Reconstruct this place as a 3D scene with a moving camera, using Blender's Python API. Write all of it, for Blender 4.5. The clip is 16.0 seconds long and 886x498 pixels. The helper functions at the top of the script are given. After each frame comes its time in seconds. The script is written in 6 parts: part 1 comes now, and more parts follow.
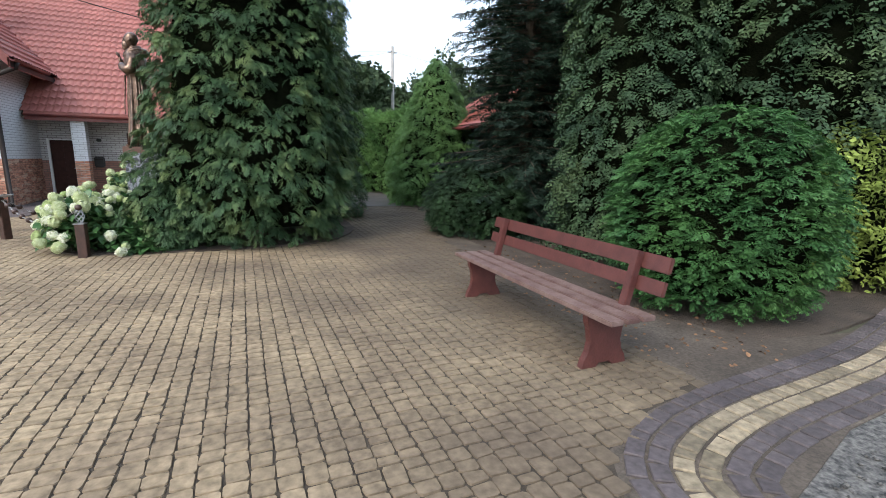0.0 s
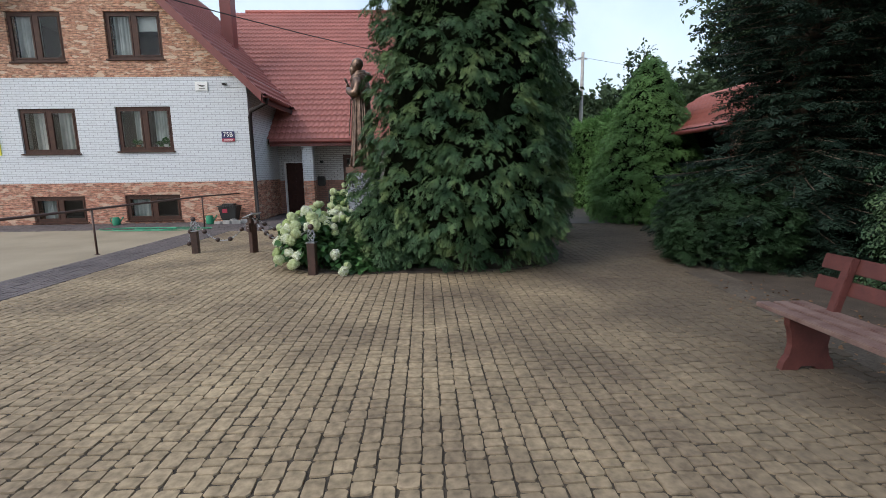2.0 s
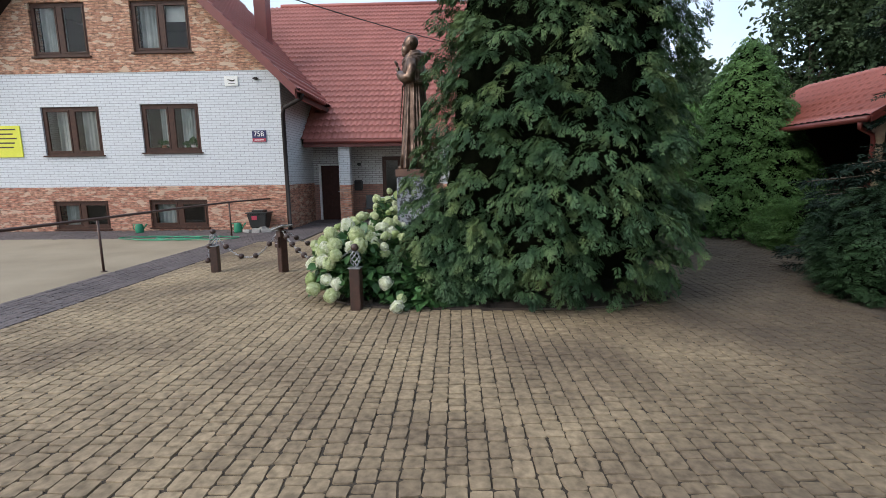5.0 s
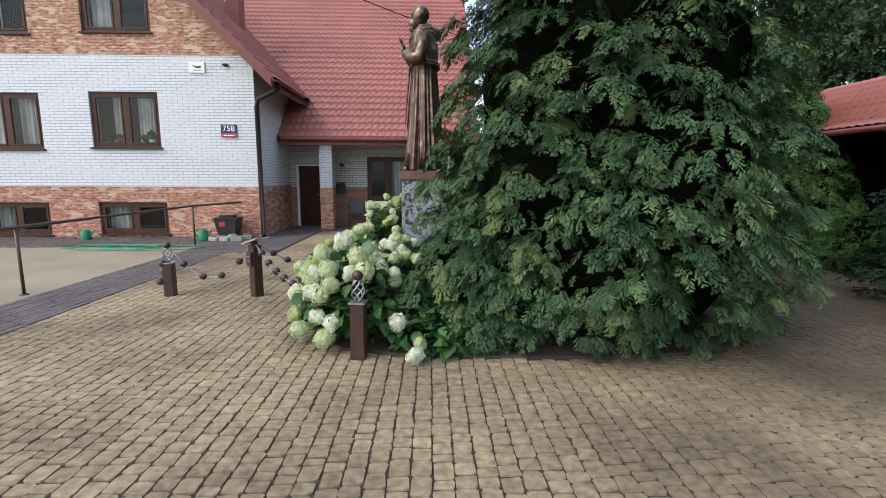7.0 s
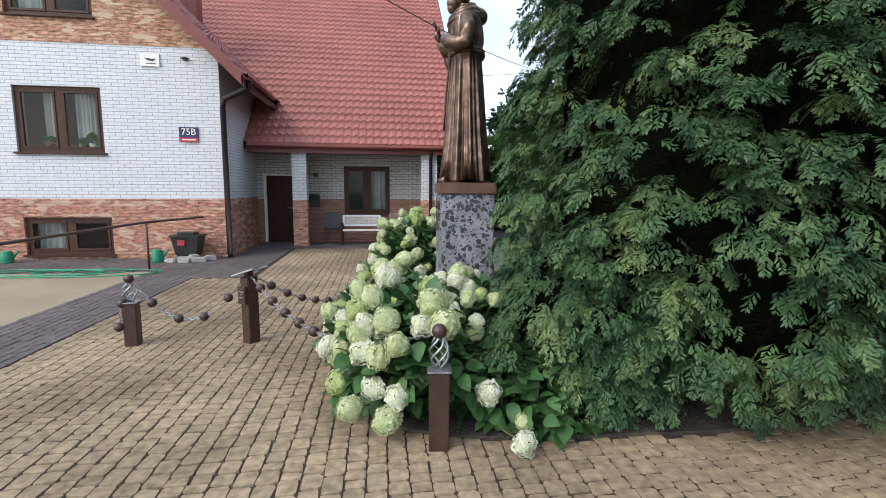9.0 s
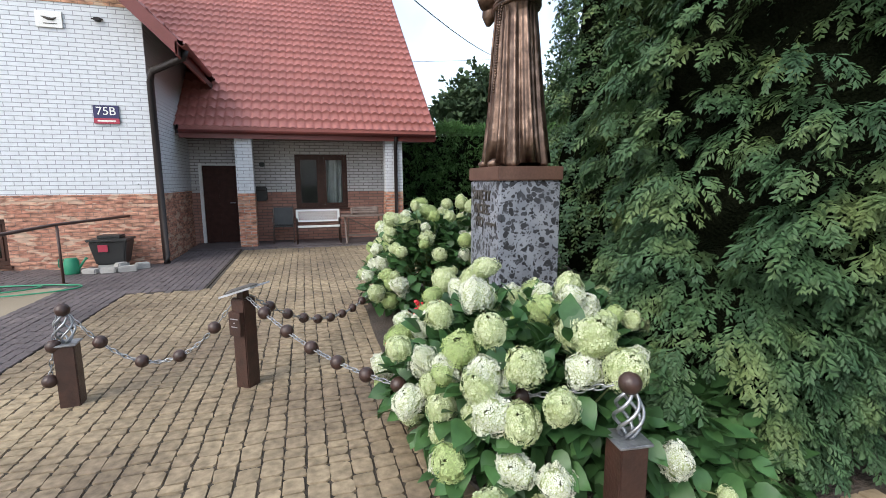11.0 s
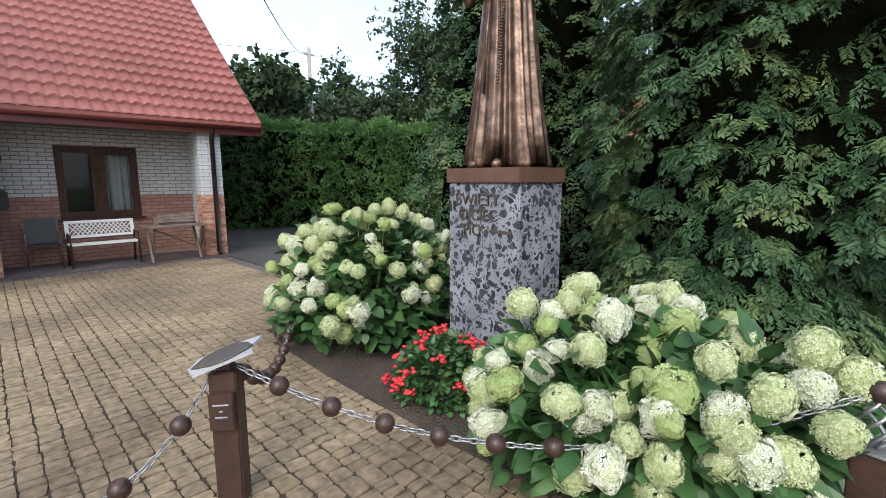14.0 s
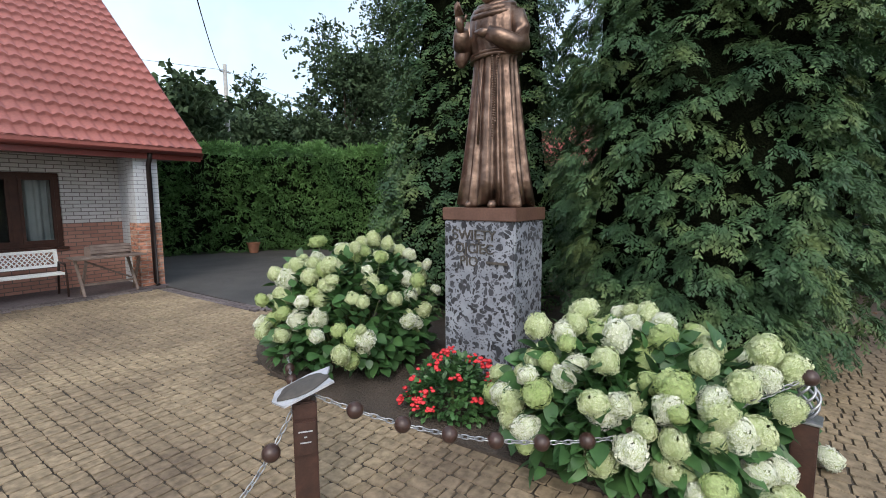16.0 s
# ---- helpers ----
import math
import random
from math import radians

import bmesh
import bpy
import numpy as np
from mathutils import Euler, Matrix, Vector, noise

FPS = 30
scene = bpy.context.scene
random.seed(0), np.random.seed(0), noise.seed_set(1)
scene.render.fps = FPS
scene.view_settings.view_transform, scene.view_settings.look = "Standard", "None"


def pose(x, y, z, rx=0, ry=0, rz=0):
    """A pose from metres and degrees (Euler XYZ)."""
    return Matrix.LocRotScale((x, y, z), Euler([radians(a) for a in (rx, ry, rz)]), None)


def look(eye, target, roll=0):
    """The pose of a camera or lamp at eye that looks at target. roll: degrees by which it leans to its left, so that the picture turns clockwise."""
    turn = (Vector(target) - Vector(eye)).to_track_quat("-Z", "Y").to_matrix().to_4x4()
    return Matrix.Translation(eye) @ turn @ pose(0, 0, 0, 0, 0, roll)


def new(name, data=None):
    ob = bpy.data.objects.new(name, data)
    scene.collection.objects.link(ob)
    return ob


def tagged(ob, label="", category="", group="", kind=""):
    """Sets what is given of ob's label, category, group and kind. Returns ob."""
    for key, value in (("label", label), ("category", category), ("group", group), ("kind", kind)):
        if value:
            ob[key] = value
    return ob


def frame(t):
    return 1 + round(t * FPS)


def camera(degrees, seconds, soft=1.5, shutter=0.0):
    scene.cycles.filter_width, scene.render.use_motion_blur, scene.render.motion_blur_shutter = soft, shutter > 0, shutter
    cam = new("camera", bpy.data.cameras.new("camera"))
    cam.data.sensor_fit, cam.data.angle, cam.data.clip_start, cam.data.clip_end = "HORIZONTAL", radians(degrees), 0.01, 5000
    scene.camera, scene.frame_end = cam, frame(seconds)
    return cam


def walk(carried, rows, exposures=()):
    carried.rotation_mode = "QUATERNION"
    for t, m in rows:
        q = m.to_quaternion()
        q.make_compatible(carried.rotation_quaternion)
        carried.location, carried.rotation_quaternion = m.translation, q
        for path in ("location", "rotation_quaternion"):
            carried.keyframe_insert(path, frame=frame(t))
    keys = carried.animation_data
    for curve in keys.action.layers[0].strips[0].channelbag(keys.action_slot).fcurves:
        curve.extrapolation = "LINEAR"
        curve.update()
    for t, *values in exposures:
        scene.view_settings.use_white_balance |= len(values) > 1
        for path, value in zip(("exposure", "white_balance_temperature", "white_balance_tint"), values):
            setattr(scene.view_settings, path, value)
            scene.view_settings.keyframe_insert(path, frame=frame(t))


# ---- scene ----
cam = camera(87.1, 16.0, soft=0.75)
PATH = [
    (0, (0.055, 0.035, 1.531), (0.827, 1.84, 1.151), 0.9),
    (0.5, (-0.051, 0.354, 1.541), (0.456, 2.253, 1.174), 0.1),
    (1, (-0.199, 0.648, 1.562), (0.04, 2.604, 1.221), -0.5),
    (1.5, (-0.268, 0.971, 1.56), (-0.139, 2.939, 1.229), -0.7),
    (2, (-0.43, 1.263, 1.562), (-0.36, 3.234, 1.232), -0.8),
    (2.5, (-0.551, 1.493, 1.571), (-0.526, 3.467, 1.251), -0.9),
    (3, (-0.612, 1.855, 1.574), (-0.628, 3.829, 1.257), -0.7),
    (3.5, (-0.783, 2.164, 1.559), (-0.822, 4.139, 1.243), -0.7),
    (4, (-0.846, 2.448, 1.559), (-0.906, 4.422, 1.244), -0.7),
    (6.5, (-1.43, 4.134, 1.594), (-1.426, 6.11, 1.284), -0.3),
    (7, (-1.571, 4.475, 1.576), (-1.517, 6.451, 1.275), 0.2),
    (7.5, (-1.777, 4.746, 1.586), (-1.666, 6.721, 1.29), 0.7),
    (8, (-2.013, 5.053, 1.59), (-1.857, 7.027, 1.314), 0.7),
    (8.5, (-2.222, 5.422, 1.586), (-2.018, 7.395, 1.326), 0.6),
    (9, (-2.544, 5.708, 1.601), (-2.282, 7.675, 1.345), 0.4),
    (9.5, (-2.741, 5.987, 1.575), (-2.422, 7.944, 1.316), 0.3),
    (10, (-2.976, 6.34, 1.562), (-2.597, 8.286, 1.298), 0.2),
    (12.5, (-4.029, 7.646, 1.555), (-3.091, 9.38, 1.219), -0.6),
    (13, (-4.259, 7.878, 1.569), (-3.192, 9.537, 1.237), -0.4),
    (13.5, (-4.508, 8.098, 1.598), (-3.31, 9.666, 1.274), -0.3),
    (14, (-4.644, 8.403, 1.58), (-3.259, 9.814, 1.284), -0.2),
    (14.5, (-4.79, 8.613, 1.625), (-3.303, 9.92, 1.344), -0.4),
    (15, (-5.01, 8.694, 1.689), (-3.47, 9.938, 1.407), -0.4),
    (15.5, (-5.228, 8.647, 1.693), (-3.645, 9.841, 1.435), -0.2),
    (16, (-5.431, 8.662, 1.755), (-3.805, 9.805, 1.535), -0.2),
]
walk(cam, [(t, look(eye, target, roll)) for t, eye, target, roll in PATH],
     exposures=[(0.0, 1.35), (1.0, 0.9), (2.0, 0.68), (3.5, 0.6), (6.5, 1.04), (10.0, 1.12), (12.5, 1.25), (16.0, 0.95)])

# world and light
world = bpy.data.worlds.new("sky")
scene.world = world
world.use_nodes = True
wn = world.node_tree
sky = wn.nodes.new("ShaderNodeTexSky")
sky.sky_type = "NISHITA"
sky.sun_disc = False
sky.sun_elevation = radians(41)
sky.sun_rotation = radians(237)
sky.air_density, sky.dust_density, sky.ozone_density = 1.0, 3.0, 1.0
# thin broken cloud all over the sky
coord = wn.nodes.new("ShaderNodeTexCoord")
puff = wn.nodes.new("ShaderNodeTexNoise")
puff.inputs["Scale"].default_value, puff.inputs["Detail"].default_value, puff.inputs["Roughness"].default_value = 2.6, 7.0, 0.55
wn.links.new(coord.outputs["Generated"], puff.inputs["Vector"])
cover = wn.nodes.new("ShaderNodeMapRange")
cover.inputs["From Min"].default_value, cover.inputs["From Max"].default_value = 0.42, 0.68
cover.inputs["To Min"].default_value, cover.inputs["To Max"].default_value = 0.42, 0.85
wn.links.new(puff.outputs["Fac"], cover.inputs["Value"])
cloud = wn.nodes.new("ShaderNodeMixRGB")
cloud.inputs["Color2"].default_value = (4.1, 4.8, 5.6, 1)
wn.links.new(cover.outputs["Result"], cloud.inputs["Fac"])
wn.links.new(sky.outputs[0], cloud.inputs["Color1"])
wn.links.new(cloud.outputs["Color"], wn.nodes["Background"].inputs[0])
wn.nodes["Background"].inputs[1].default_value = 0.15
sun = new("sun", bpy.data.lights.new("sun", "SUN"))
sun.data.energy, sun.data.angle, sun.data.color = 1.0, radians(35), (1.0, 0.96, 0.90)
sun.matrix_world = look((-9, -5.9, 9.35), (0, 0, 0))

# materials
def mat(name, colours, scale=6.0, rough=0.8, bump=0.2, detail=6.0, fine=60.0, metal=0.0, island=0.0, obj=0.0, spec=0.5, trans=0.0, bump_dist=0.01, mottle=0.0):
    """Noise-mixed colours with fine grain; island / obj: random brightness per loose piece or per object."""
    m = bpy.data.materials.new(name)
    m.use_nodes = True
    n, l = m.node_tree.nodes, m.node_tree.links
    b = n["Principled BSDF"]
    tc = n.new("ShaderNodeTexCoord")
    geo = n.new("ShaderNodeNewGeometry")
    big = n.new("ShaderNodeTexNoise")
    big.inputs["Scale"].default_value, big.inputs["Detail"].default_value = scale, detail
    l.new(geo.outputs["Position"], big.inputs["Vector"])
    ramp = n.new("ShaderNodeValToRGB")
    el = ramp.color_ramp.elements
    while len(el) < len(colours):
        el.new(0.5)
    for k, c in enumerate(colours):
        el[k].position = 0.3 + 0.4 * k / max(1, len(colours) - 1)
        el[k].color = (*c, 1)
    l.new(big.outputs["Fac"], ramp.inputs["Fac"])
    small = n.new("ShaderNodeTexNoise")
    small.inputs["Scale"].default_value, small.inputs["Detail"].default_value = fine, 3.0
    l.new(geo.outputs["Position"], small.inputs["Vector"])
    hsv = n.new("ShaderNodeHueSaturation")
    l.new(ramp.outputs["Color"], hsv.inputs["Color"])
    val = n.new("ShaderNodeMapRange")
    val.inputs["To Min"].default_value, val.inputs["To Max"].default_value = 0.75, 1.25
    if mottle:
        val.inputs["From Min"].default_value, val.inputs["From Max"].default_value = 0.3, 0.7
        val.inputs["To Min"].default_value, val.inputs["To Max"].default_value = 1 - mottle, 1 + mottle
    l.new(small.outputs["Fac"], val.inputs["Value"])
    last = val.outputs["Result"]
    for amount, src in ((island, geo.outputs["Random Per Island"]), (obj, None)):
        if amount:
            if src is None:
                src = n.new("ShaderNodeObjectInfo").outputs["Random"]
            r = n.new("ShaderNodeMapRange")
            r.inputs["To Min"].default_value, r.inputs["To Max"].default_value = 1 - amount, 1 + amount
            l.new(src, r.inputs["Value"])
            mul = n.new("ShaderNodeMath")
            mul.operation = "MULTIPLY"
            l.new(last, mul.inputs[0])
            l.new(r.outputs["Result"], mul.inputs[1])
            last = mul.outputs[0]
    l.new(last, hsv.inputs["Value"])
    l.new(hsv.outputs["Color"], b.inputs["Base Color"])
    b.inputs["Roughness"].default_value, b.inputs["Metallic"].default_value = rough, metal
    b.inputs["Specular IOR Level"].default_value = spec
    if trans:
        b.inputs["Subsurface Weight"].default_value = 0.0
        tr = n.new("ShaderNodeBsdfTranslucent")
        mix = n.new("ShaderNodeMixShader")
        mix.inputs[0].default_value = trans
        l.new(hsv.outputs["Color"], tr.inputs["Color"])
        l.new(b.outputs[0], mix.inputs[1])
        l.new(tr.outputs[0], mix.inputs[2])
        l.new(mix.outputs[0], n["Material Output"].inputs[0])
    if bump:
        bp = n.new("ShaderNodeBump")
        bp.inputs["Strength"].default_value, bp.inputs["Distance"].default_value = bump, bump_dist
        l.new(small.outputs["Fac"], bp.inputs["Height"])
        l.new(bp.outputs[0], b.inputs["Normal"])
    return m


def brick_mat(name, face, face2, mortar, w=0.25, h=0.075, joint=0.008, rough=0.8, depth=0.012, axis="x", rugged=0.0):
    """Brick courses on an upright wall; axis: the way along the wall."""
    m = bpy.data.materials.new(name)
    m.use_nodes = True
    n, l = m.node_tree.nodes, m.node_tree.links
    b = n["Principled BSDF"]
    geo = n.new("ShaderNodeNewGeometry")
    sep = n.new("ShaderNodeSeparateXYZ")
    l.new(geo.outputs["Position"], sep.inputs[0])
    com = n.new("ShaderNodeCombineXYZ")
    add = n.new("ShaderNodeMath")
    add.operation = "ADD"
    l.new(sep.outputs["X"], add.inputs[0])
    l.new(sep.outputs["Y"], add.inputs[1])
    l.new(add.outputs[0], com.inputs["X"])
    l.new(sep.outputs["Z"], com.inputs["Y"])
    br = n.new("ShaderNodeTexBrick")
    br.inputs["Scale"].default_value = 1.0
    br.inputs["Brick Width"].default_value, br.inputs["Row Height"].default_value = w, h
    br.inputs["Mortar Size"].default_value, br.inputs["Mortar Smooth"].default_value = joint, 0.3
    br.inputs["Color1"].default_value, br.inputs["Color2"].default_value, br.inputs["Mortar"].default_value = (*face, 1), (*face2, 1), (*mortar, 1)
    br.inputs["Bias"].default_value = 0.0
    l.new(com.outputs[0], br.inputs["Vector"])
    nz = n.new("ShaderNodeTexNoise")
    nz.inputs["Scale"].default_value, nz.inputs["Detail"].default_value = 7.0, 6.0
    stretch = n.new("ShaderNodeVectorMath")
    stretch.operation = "MULTIPLY"
    stretch.inputs[1].default_value = (1.0, 1.0, 3.0 if rugged else 1.0)
    l.new(geo.outputs["Position"], stretch.inputs[0])
    l.new(stretch.outputs[0], nz.inputs["Vector"])
    hsv = n.new("ShaderNodeHueSaturation")
    rng = n.new("ShaderNodeMapRange")
    rng.inputs["From Min"].default_value, rng.inputs["From Max"].default_value = 0.3, 0.7
    rng.inputs["To Min"].default_value, rng.inputs["To Max"].default_value = (0.4, 1.65) if rugged else (0.93, 1.05)
    l.new(nz.outputs["Fac"], rng.inputs["Value"])
    l.new(rng.outputs["Result"], hsv.inputs["Value"])
    l.new(br.outputs["Color"], hsv.inputs["Color"])
    col = hsv.outputs["Color"]
    if rugged:
        # pale chipped patches of split brick
        pz = n.new("ShaderNodeTexNoise")
        pz.inputs["Scale"].default_value, pz.inputs["Detail"].default_value = 2.6, 3.0
        l.new(stretch.outputs[0], pz.inputs["Vector"])
        pr = n.new("ShaderNodeMapRange")
        pr.inputs["From Min"].default_value, pr.inputs["From Max"].default_value = 0.565, 0.60
        l.new(pz.outputs["Fac"], pr.inputs["Value"])
        mx = n.new("ShaderNodeMixRGB")
        mx.inputs["Color2"].default_value = (0.62, 0.48, 0.36, 1)
        fac = n.new("ShaderNodeMath")
        fac.operation = "MULTIPLY"
        fac.inputs[1].default_value = rugged
        l.new(pr.outputs["Result"], fac.inputs[0])
        l.new(fac.outputs[0], mx.inputs["Fac"])
        l.new(col, mx.inputs["Color1"])
        col = mx.outputs["Color"]
    l.new(col, b.inputs["Base Color"])
    b.inputs["Roughness"].default_value = rough
    sub = n.new("ShaderNodeMath")
    sub.operation = "MULTIPLY_ADD"
    sub.inputs[1].default_value = -1.0
    l.new(br.outputs["Fac"], sub.inputs[0])
    l.new(nz.outputs["Fac"], sub.inputs[2])
    bp = n.new("ShaderNodeBump")
    bp.inputs["Strength"].default_value, bp.inputs["Distance"].default_value = 0.8, depth
    l.new(sub.outputs[0], bp.inputs["Height"])
    l.new(bp.outputs[0], b.inputs["Normal"])
    return m


def glass_mat(name, tint, rough=0.03):
    m = bpy.data.materials.new(name)
    m.use_nodes = True
    n, l = m.node_tree.nodes, m.node_tree.links
    g = n.new("ShaderNodeBsdfGlossy")
    g.inputs["Roughness"].default_value = rough
    t = n.new("ShaderNodeBsdfTransparent")
    t.inputs["Color"].default_value = (*tint, 1)
    f = n.new("ShaderNodeFresnel")
    f.inputs["IOR"].default_value = 1.45
    mx = n.new("ShaderNodeMixShader")
    l.new(f.outputs[0], mx.inputs[0])
    l.new(t.outputs[0], mx.inputs[1])
    l.new(g.outputs[0], mx.inputs[2])
    l.new(mx.outputs[0], n["Material Output"].inputs[0])
    return m


M = {}
M["stone"] = mat("paver_stone", [(0.148, 0.112, 0.079), (0.235, 0.182, 0.121), (0.31, 0.243, 0.158)], 0.8, 0.85, 0.4, 10, 17, island=0.11, obj=0.11, mottle=0.33, spec=0.25)


def soil_and_shade(m):
    """Patchy soil washed from the planting over the cobbles on its side of the yard, with the trees' shade painted in.
    """
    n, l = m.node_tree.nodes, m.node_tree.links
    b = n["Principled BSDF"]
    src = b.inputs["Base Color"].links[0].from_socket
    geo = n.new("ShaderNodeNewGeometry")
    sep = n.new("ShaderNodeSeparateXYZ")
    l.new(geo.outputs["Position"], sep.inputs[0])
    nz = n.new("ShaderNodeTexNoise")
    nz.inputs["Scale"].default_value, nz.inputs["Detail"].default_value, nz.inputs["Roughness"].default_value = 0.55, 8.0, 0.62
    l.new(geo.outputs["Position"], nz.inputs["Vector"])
    # share grows with x, so the tree shade sits in the brown too
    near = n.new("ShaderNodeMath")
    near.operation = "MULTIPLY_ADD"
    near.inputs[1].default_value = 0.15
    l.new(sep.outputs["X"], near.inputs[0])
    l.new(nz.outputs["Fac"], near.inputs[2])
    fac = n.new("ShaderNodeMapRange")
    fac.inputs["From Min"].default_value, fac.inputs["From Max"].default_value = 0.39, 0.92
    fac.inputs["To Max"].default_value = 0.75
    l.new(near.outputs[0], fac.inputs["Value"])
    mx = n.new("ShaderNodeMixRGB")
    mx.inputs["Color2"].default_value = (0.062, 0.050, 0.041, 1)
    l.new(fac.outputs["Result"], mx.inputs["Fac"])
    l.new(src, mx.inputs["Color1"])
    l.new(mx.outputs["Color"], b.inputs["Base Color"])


soil_and_shade(M["stone"])
M["stone_purple"] = mat("paver_purple", [(0.078, 0.064, 0.066), (0.108, 0.088, 0.090), (0.135, 0.110, 0.110)], 1.3, 0.75, 0.3, 5, 25, island=0.12, obj=0.12, mottle=0.25)
M["edge_purple"] = mat("edging_purple", [(0.050, 0.041, 0.044), (0.072, 0.060, 0.063), (0.095, 0.079, 0.082)], 1.3, 0.75, 0.3, 5, 25, obj=0.22, mottle=0.3)
M["stone_pale"] = mat("paver_pale", [(0.165, 0.135, 0.09), (0.26, 0.215, 0.15)], 2.5, 0.8, 0.5, 8, 20, obj=0.38, mottle=0.35)
M["sand"] = mat("joint_sand", [(0.032, 0.025, 0.018), (0.062, 0.048, 0.034)], 7, 0.95, 0.5, 6, 120)
M["soil"] = mat("soil", [(0.045, 0.035, 0.028), (0.085, 0.065, 0.05)], 3, 0.95, 0.9, 8, 40, bump_dist=0.03)
M["beige"] = mat("beige_concrete", [(0.22, 0.18, 0.125), (0.30, 0.25, 0.18)], 0.8, 0.85, 0.3, 7, 70)
M["asphalt"] = mat("grey_paving", [(0.04, 0.036, 0.033), (0.075, 0.068, 0.062)], 1.2, 0.7, 0.5, 7, 55)
M["apron"] = mat("soiled_paving", [(0.055, 0.045, 0.037), (0.085, 0.07, 0.057), (0.125, 0.104, 0.085)], 1.6, 0.85, 0.5, 9, 45, mottle=0.3, spec=0.3)
M["gravel"] = mat("gravel", [(0.025, 0.025, 0.025), (0.12, 0.115, 0.108)], 30, 0.9, 0.8, 2, 60, island=0.4)
M["dirt"] = mat("ground_dirt", [(0.07, 0.06, 0.045), (0.06, 0.08, 0.035)], 0.3, 0.95, 0.5, 8, 20)
M["white_brick"] = brick_mat("white_brick", (0.64, 0.665, 0.70), (0.62, 0.645, 0.685), (0.30, 0.31, 0.34), 0.26, 0.075, 0.006, 0.45)
M["red_brick"] = brick_mat("red_split_brick", (0.38, 0.18, 0.115), (0.48, 0.28, 0.185), (0.24, 0.15, 0.12), 0.24, 0.072, 0.006, 0.85, 0.03, rugged=0.8)
M["plinth_brick"] = brick_mat("plinth_brick", (0.36, 0.155, 0.105), (0.45, 0.24, 0.165), (0.24, 0.15, 0.12), 0.24, 0.072, 0.006, 0.85, 0.03, rugged=0.55)
M["pier_brick"] = brick_mat("pier_brick", (0.40, 0.16, 0.105), (0.50, 0.25, 0.16), (0.36, 0.29, 0.25), 0.25, 0.075, 0.009, 0.8, rugged=0.3)
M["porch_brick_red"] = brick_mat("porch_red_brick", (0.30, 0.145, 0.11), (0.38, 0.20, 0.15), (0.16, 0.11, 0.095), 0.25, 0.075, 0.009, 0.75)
# white brick toned down, with the porch's shade put into its colour
M["shaded_white_brick"] = brick_mat("porch_brick", (0.58, 0.57, 0.57), (0.49, 0.48, 0.475), (0.20, 0.18, 0.18), 0.25, 0.075, 0.009, 0.7)
M["roof"] = mat("roof_tile_red", [(0.28, 0.088, 0.072), (0.36, 0.118, 0.097)], 0.7, 0.5, 0.1, 5, 25)
M["roof_trim"] = mat("roof_trim", [(0.15, 0.035, 0.03), (0.19, 0.045, 0.038)], 2, 0.45, 0.05)
M["gutter"] = mat("gutter_brown", [(0.013, 0.009, 0.009), (0.022, 0.015, 0.014)], 3, 0.45, 0.05, spec=0.3)
M["window_brown"] = mat("window_brown", [(0.045, 0.02, 0.014), (0.075, 0.033, 0.022)], 8, 0.5, 0.1, spec=0.3)
M["door_brown"] = mat("door_brown", [(0.035, 0.015, 0.012), (0.055, 0.023, 0.017)], 8, 0.6, 0.1, spec=0.15)
M["white_paint"] = mat("white_paint", [(0.72, 0.72, 0.70), (0.8, 0.8, 0.78)], 4, 0.5, 0.05)
M["curtain"] = mat("net_curtain", [(0.50, 0.53, 0.52), (0.68, 0.70, 0.69)], 1.5, 0.9, 0.0, 2, 3, trans=0.35)
# dark base colour stands in for the unlit rooms behind the glass
M["room"] = mat("room_shade", [(0.10, 0.09, 0.08), (0.14, 0.13, 0.12)], 2, 0.9, 0.0)
M["glass"] = glass_mat("window_glass", (0.90, 0.93, 0.92))
M["post_brown"] = mat("post_brown", [(0.035, 0.018, 0.014), (0.065, 0.03, 0.022)], 12, 0.45, 0.25)
M["bead"] = mat("bead_brown", [(0.03, 0.017, 0.014), (0.06, 0.03, 0.024)], 20, 0.4, 0.2)
M["steel"] = mat("galvanised_steel", [(0.26, 0.27, 0.29), (0.44, 0.45, 0.47)], 15, 0.4, 0.2, metal=0.8)
M["steel_plate"] = mat("pale_metal_plate", [(0.36, 0.37, 0.40), (0.50, 0.51, 0.54)], 12, 0.5, 0.1, metal=0.2)
M["rail"] = mat("rail_brown", [(0.05, 0.025, 0.02), (0.08, 0.04, 0.03)], 10, 0.45, 0.1)
M["bench_red"] = mat("bench_red", [(0.062, 0.018, 0.016), (0.095, 0.029, 0.025)], 9, 0.5, 0.25)
M["bench_seat"] = mat("bench_seat_worn", [(0.085, 0.042, 0.037), (0.19, 0.13, 0.115)], 7, 0.6, 0.4)
M["bronze"] = mat("bronze", [(0.065, 0.040, 0.030), (0.135, 0.087, 0.065), (0.26, 0.178, 0.135)], 9, 0.34, 0.6, 8, 22, metal=0.7)
M["copper_cap"] = mat("copper_cap", [(0.12, 0.065, 0.05), (0.17, 0.095, 0.07)], 5, 0.5, 0.15, metal=0.3)
M["letter"] = mat("letter_dark", [(0.05, 0.045, 0.04), (0.08, 0.07, 0.06)], 20, 0.6, 0.1)
M["bark"] = mat("bark", [(0.05, 0.035, 0.025), (0.10, 0.075, 0.055)], 14, 0.9, 0.8)
M["thuja"] = mat("thuja_leaf", [(0.022, 0.055, 0.027), (0.052, 0.103, 0.043), (0.126, 0.174, 0.063)], 2.4, 0.55, 0.0, 6, 9, island=0.22, trans=0.08, spec=0.25)
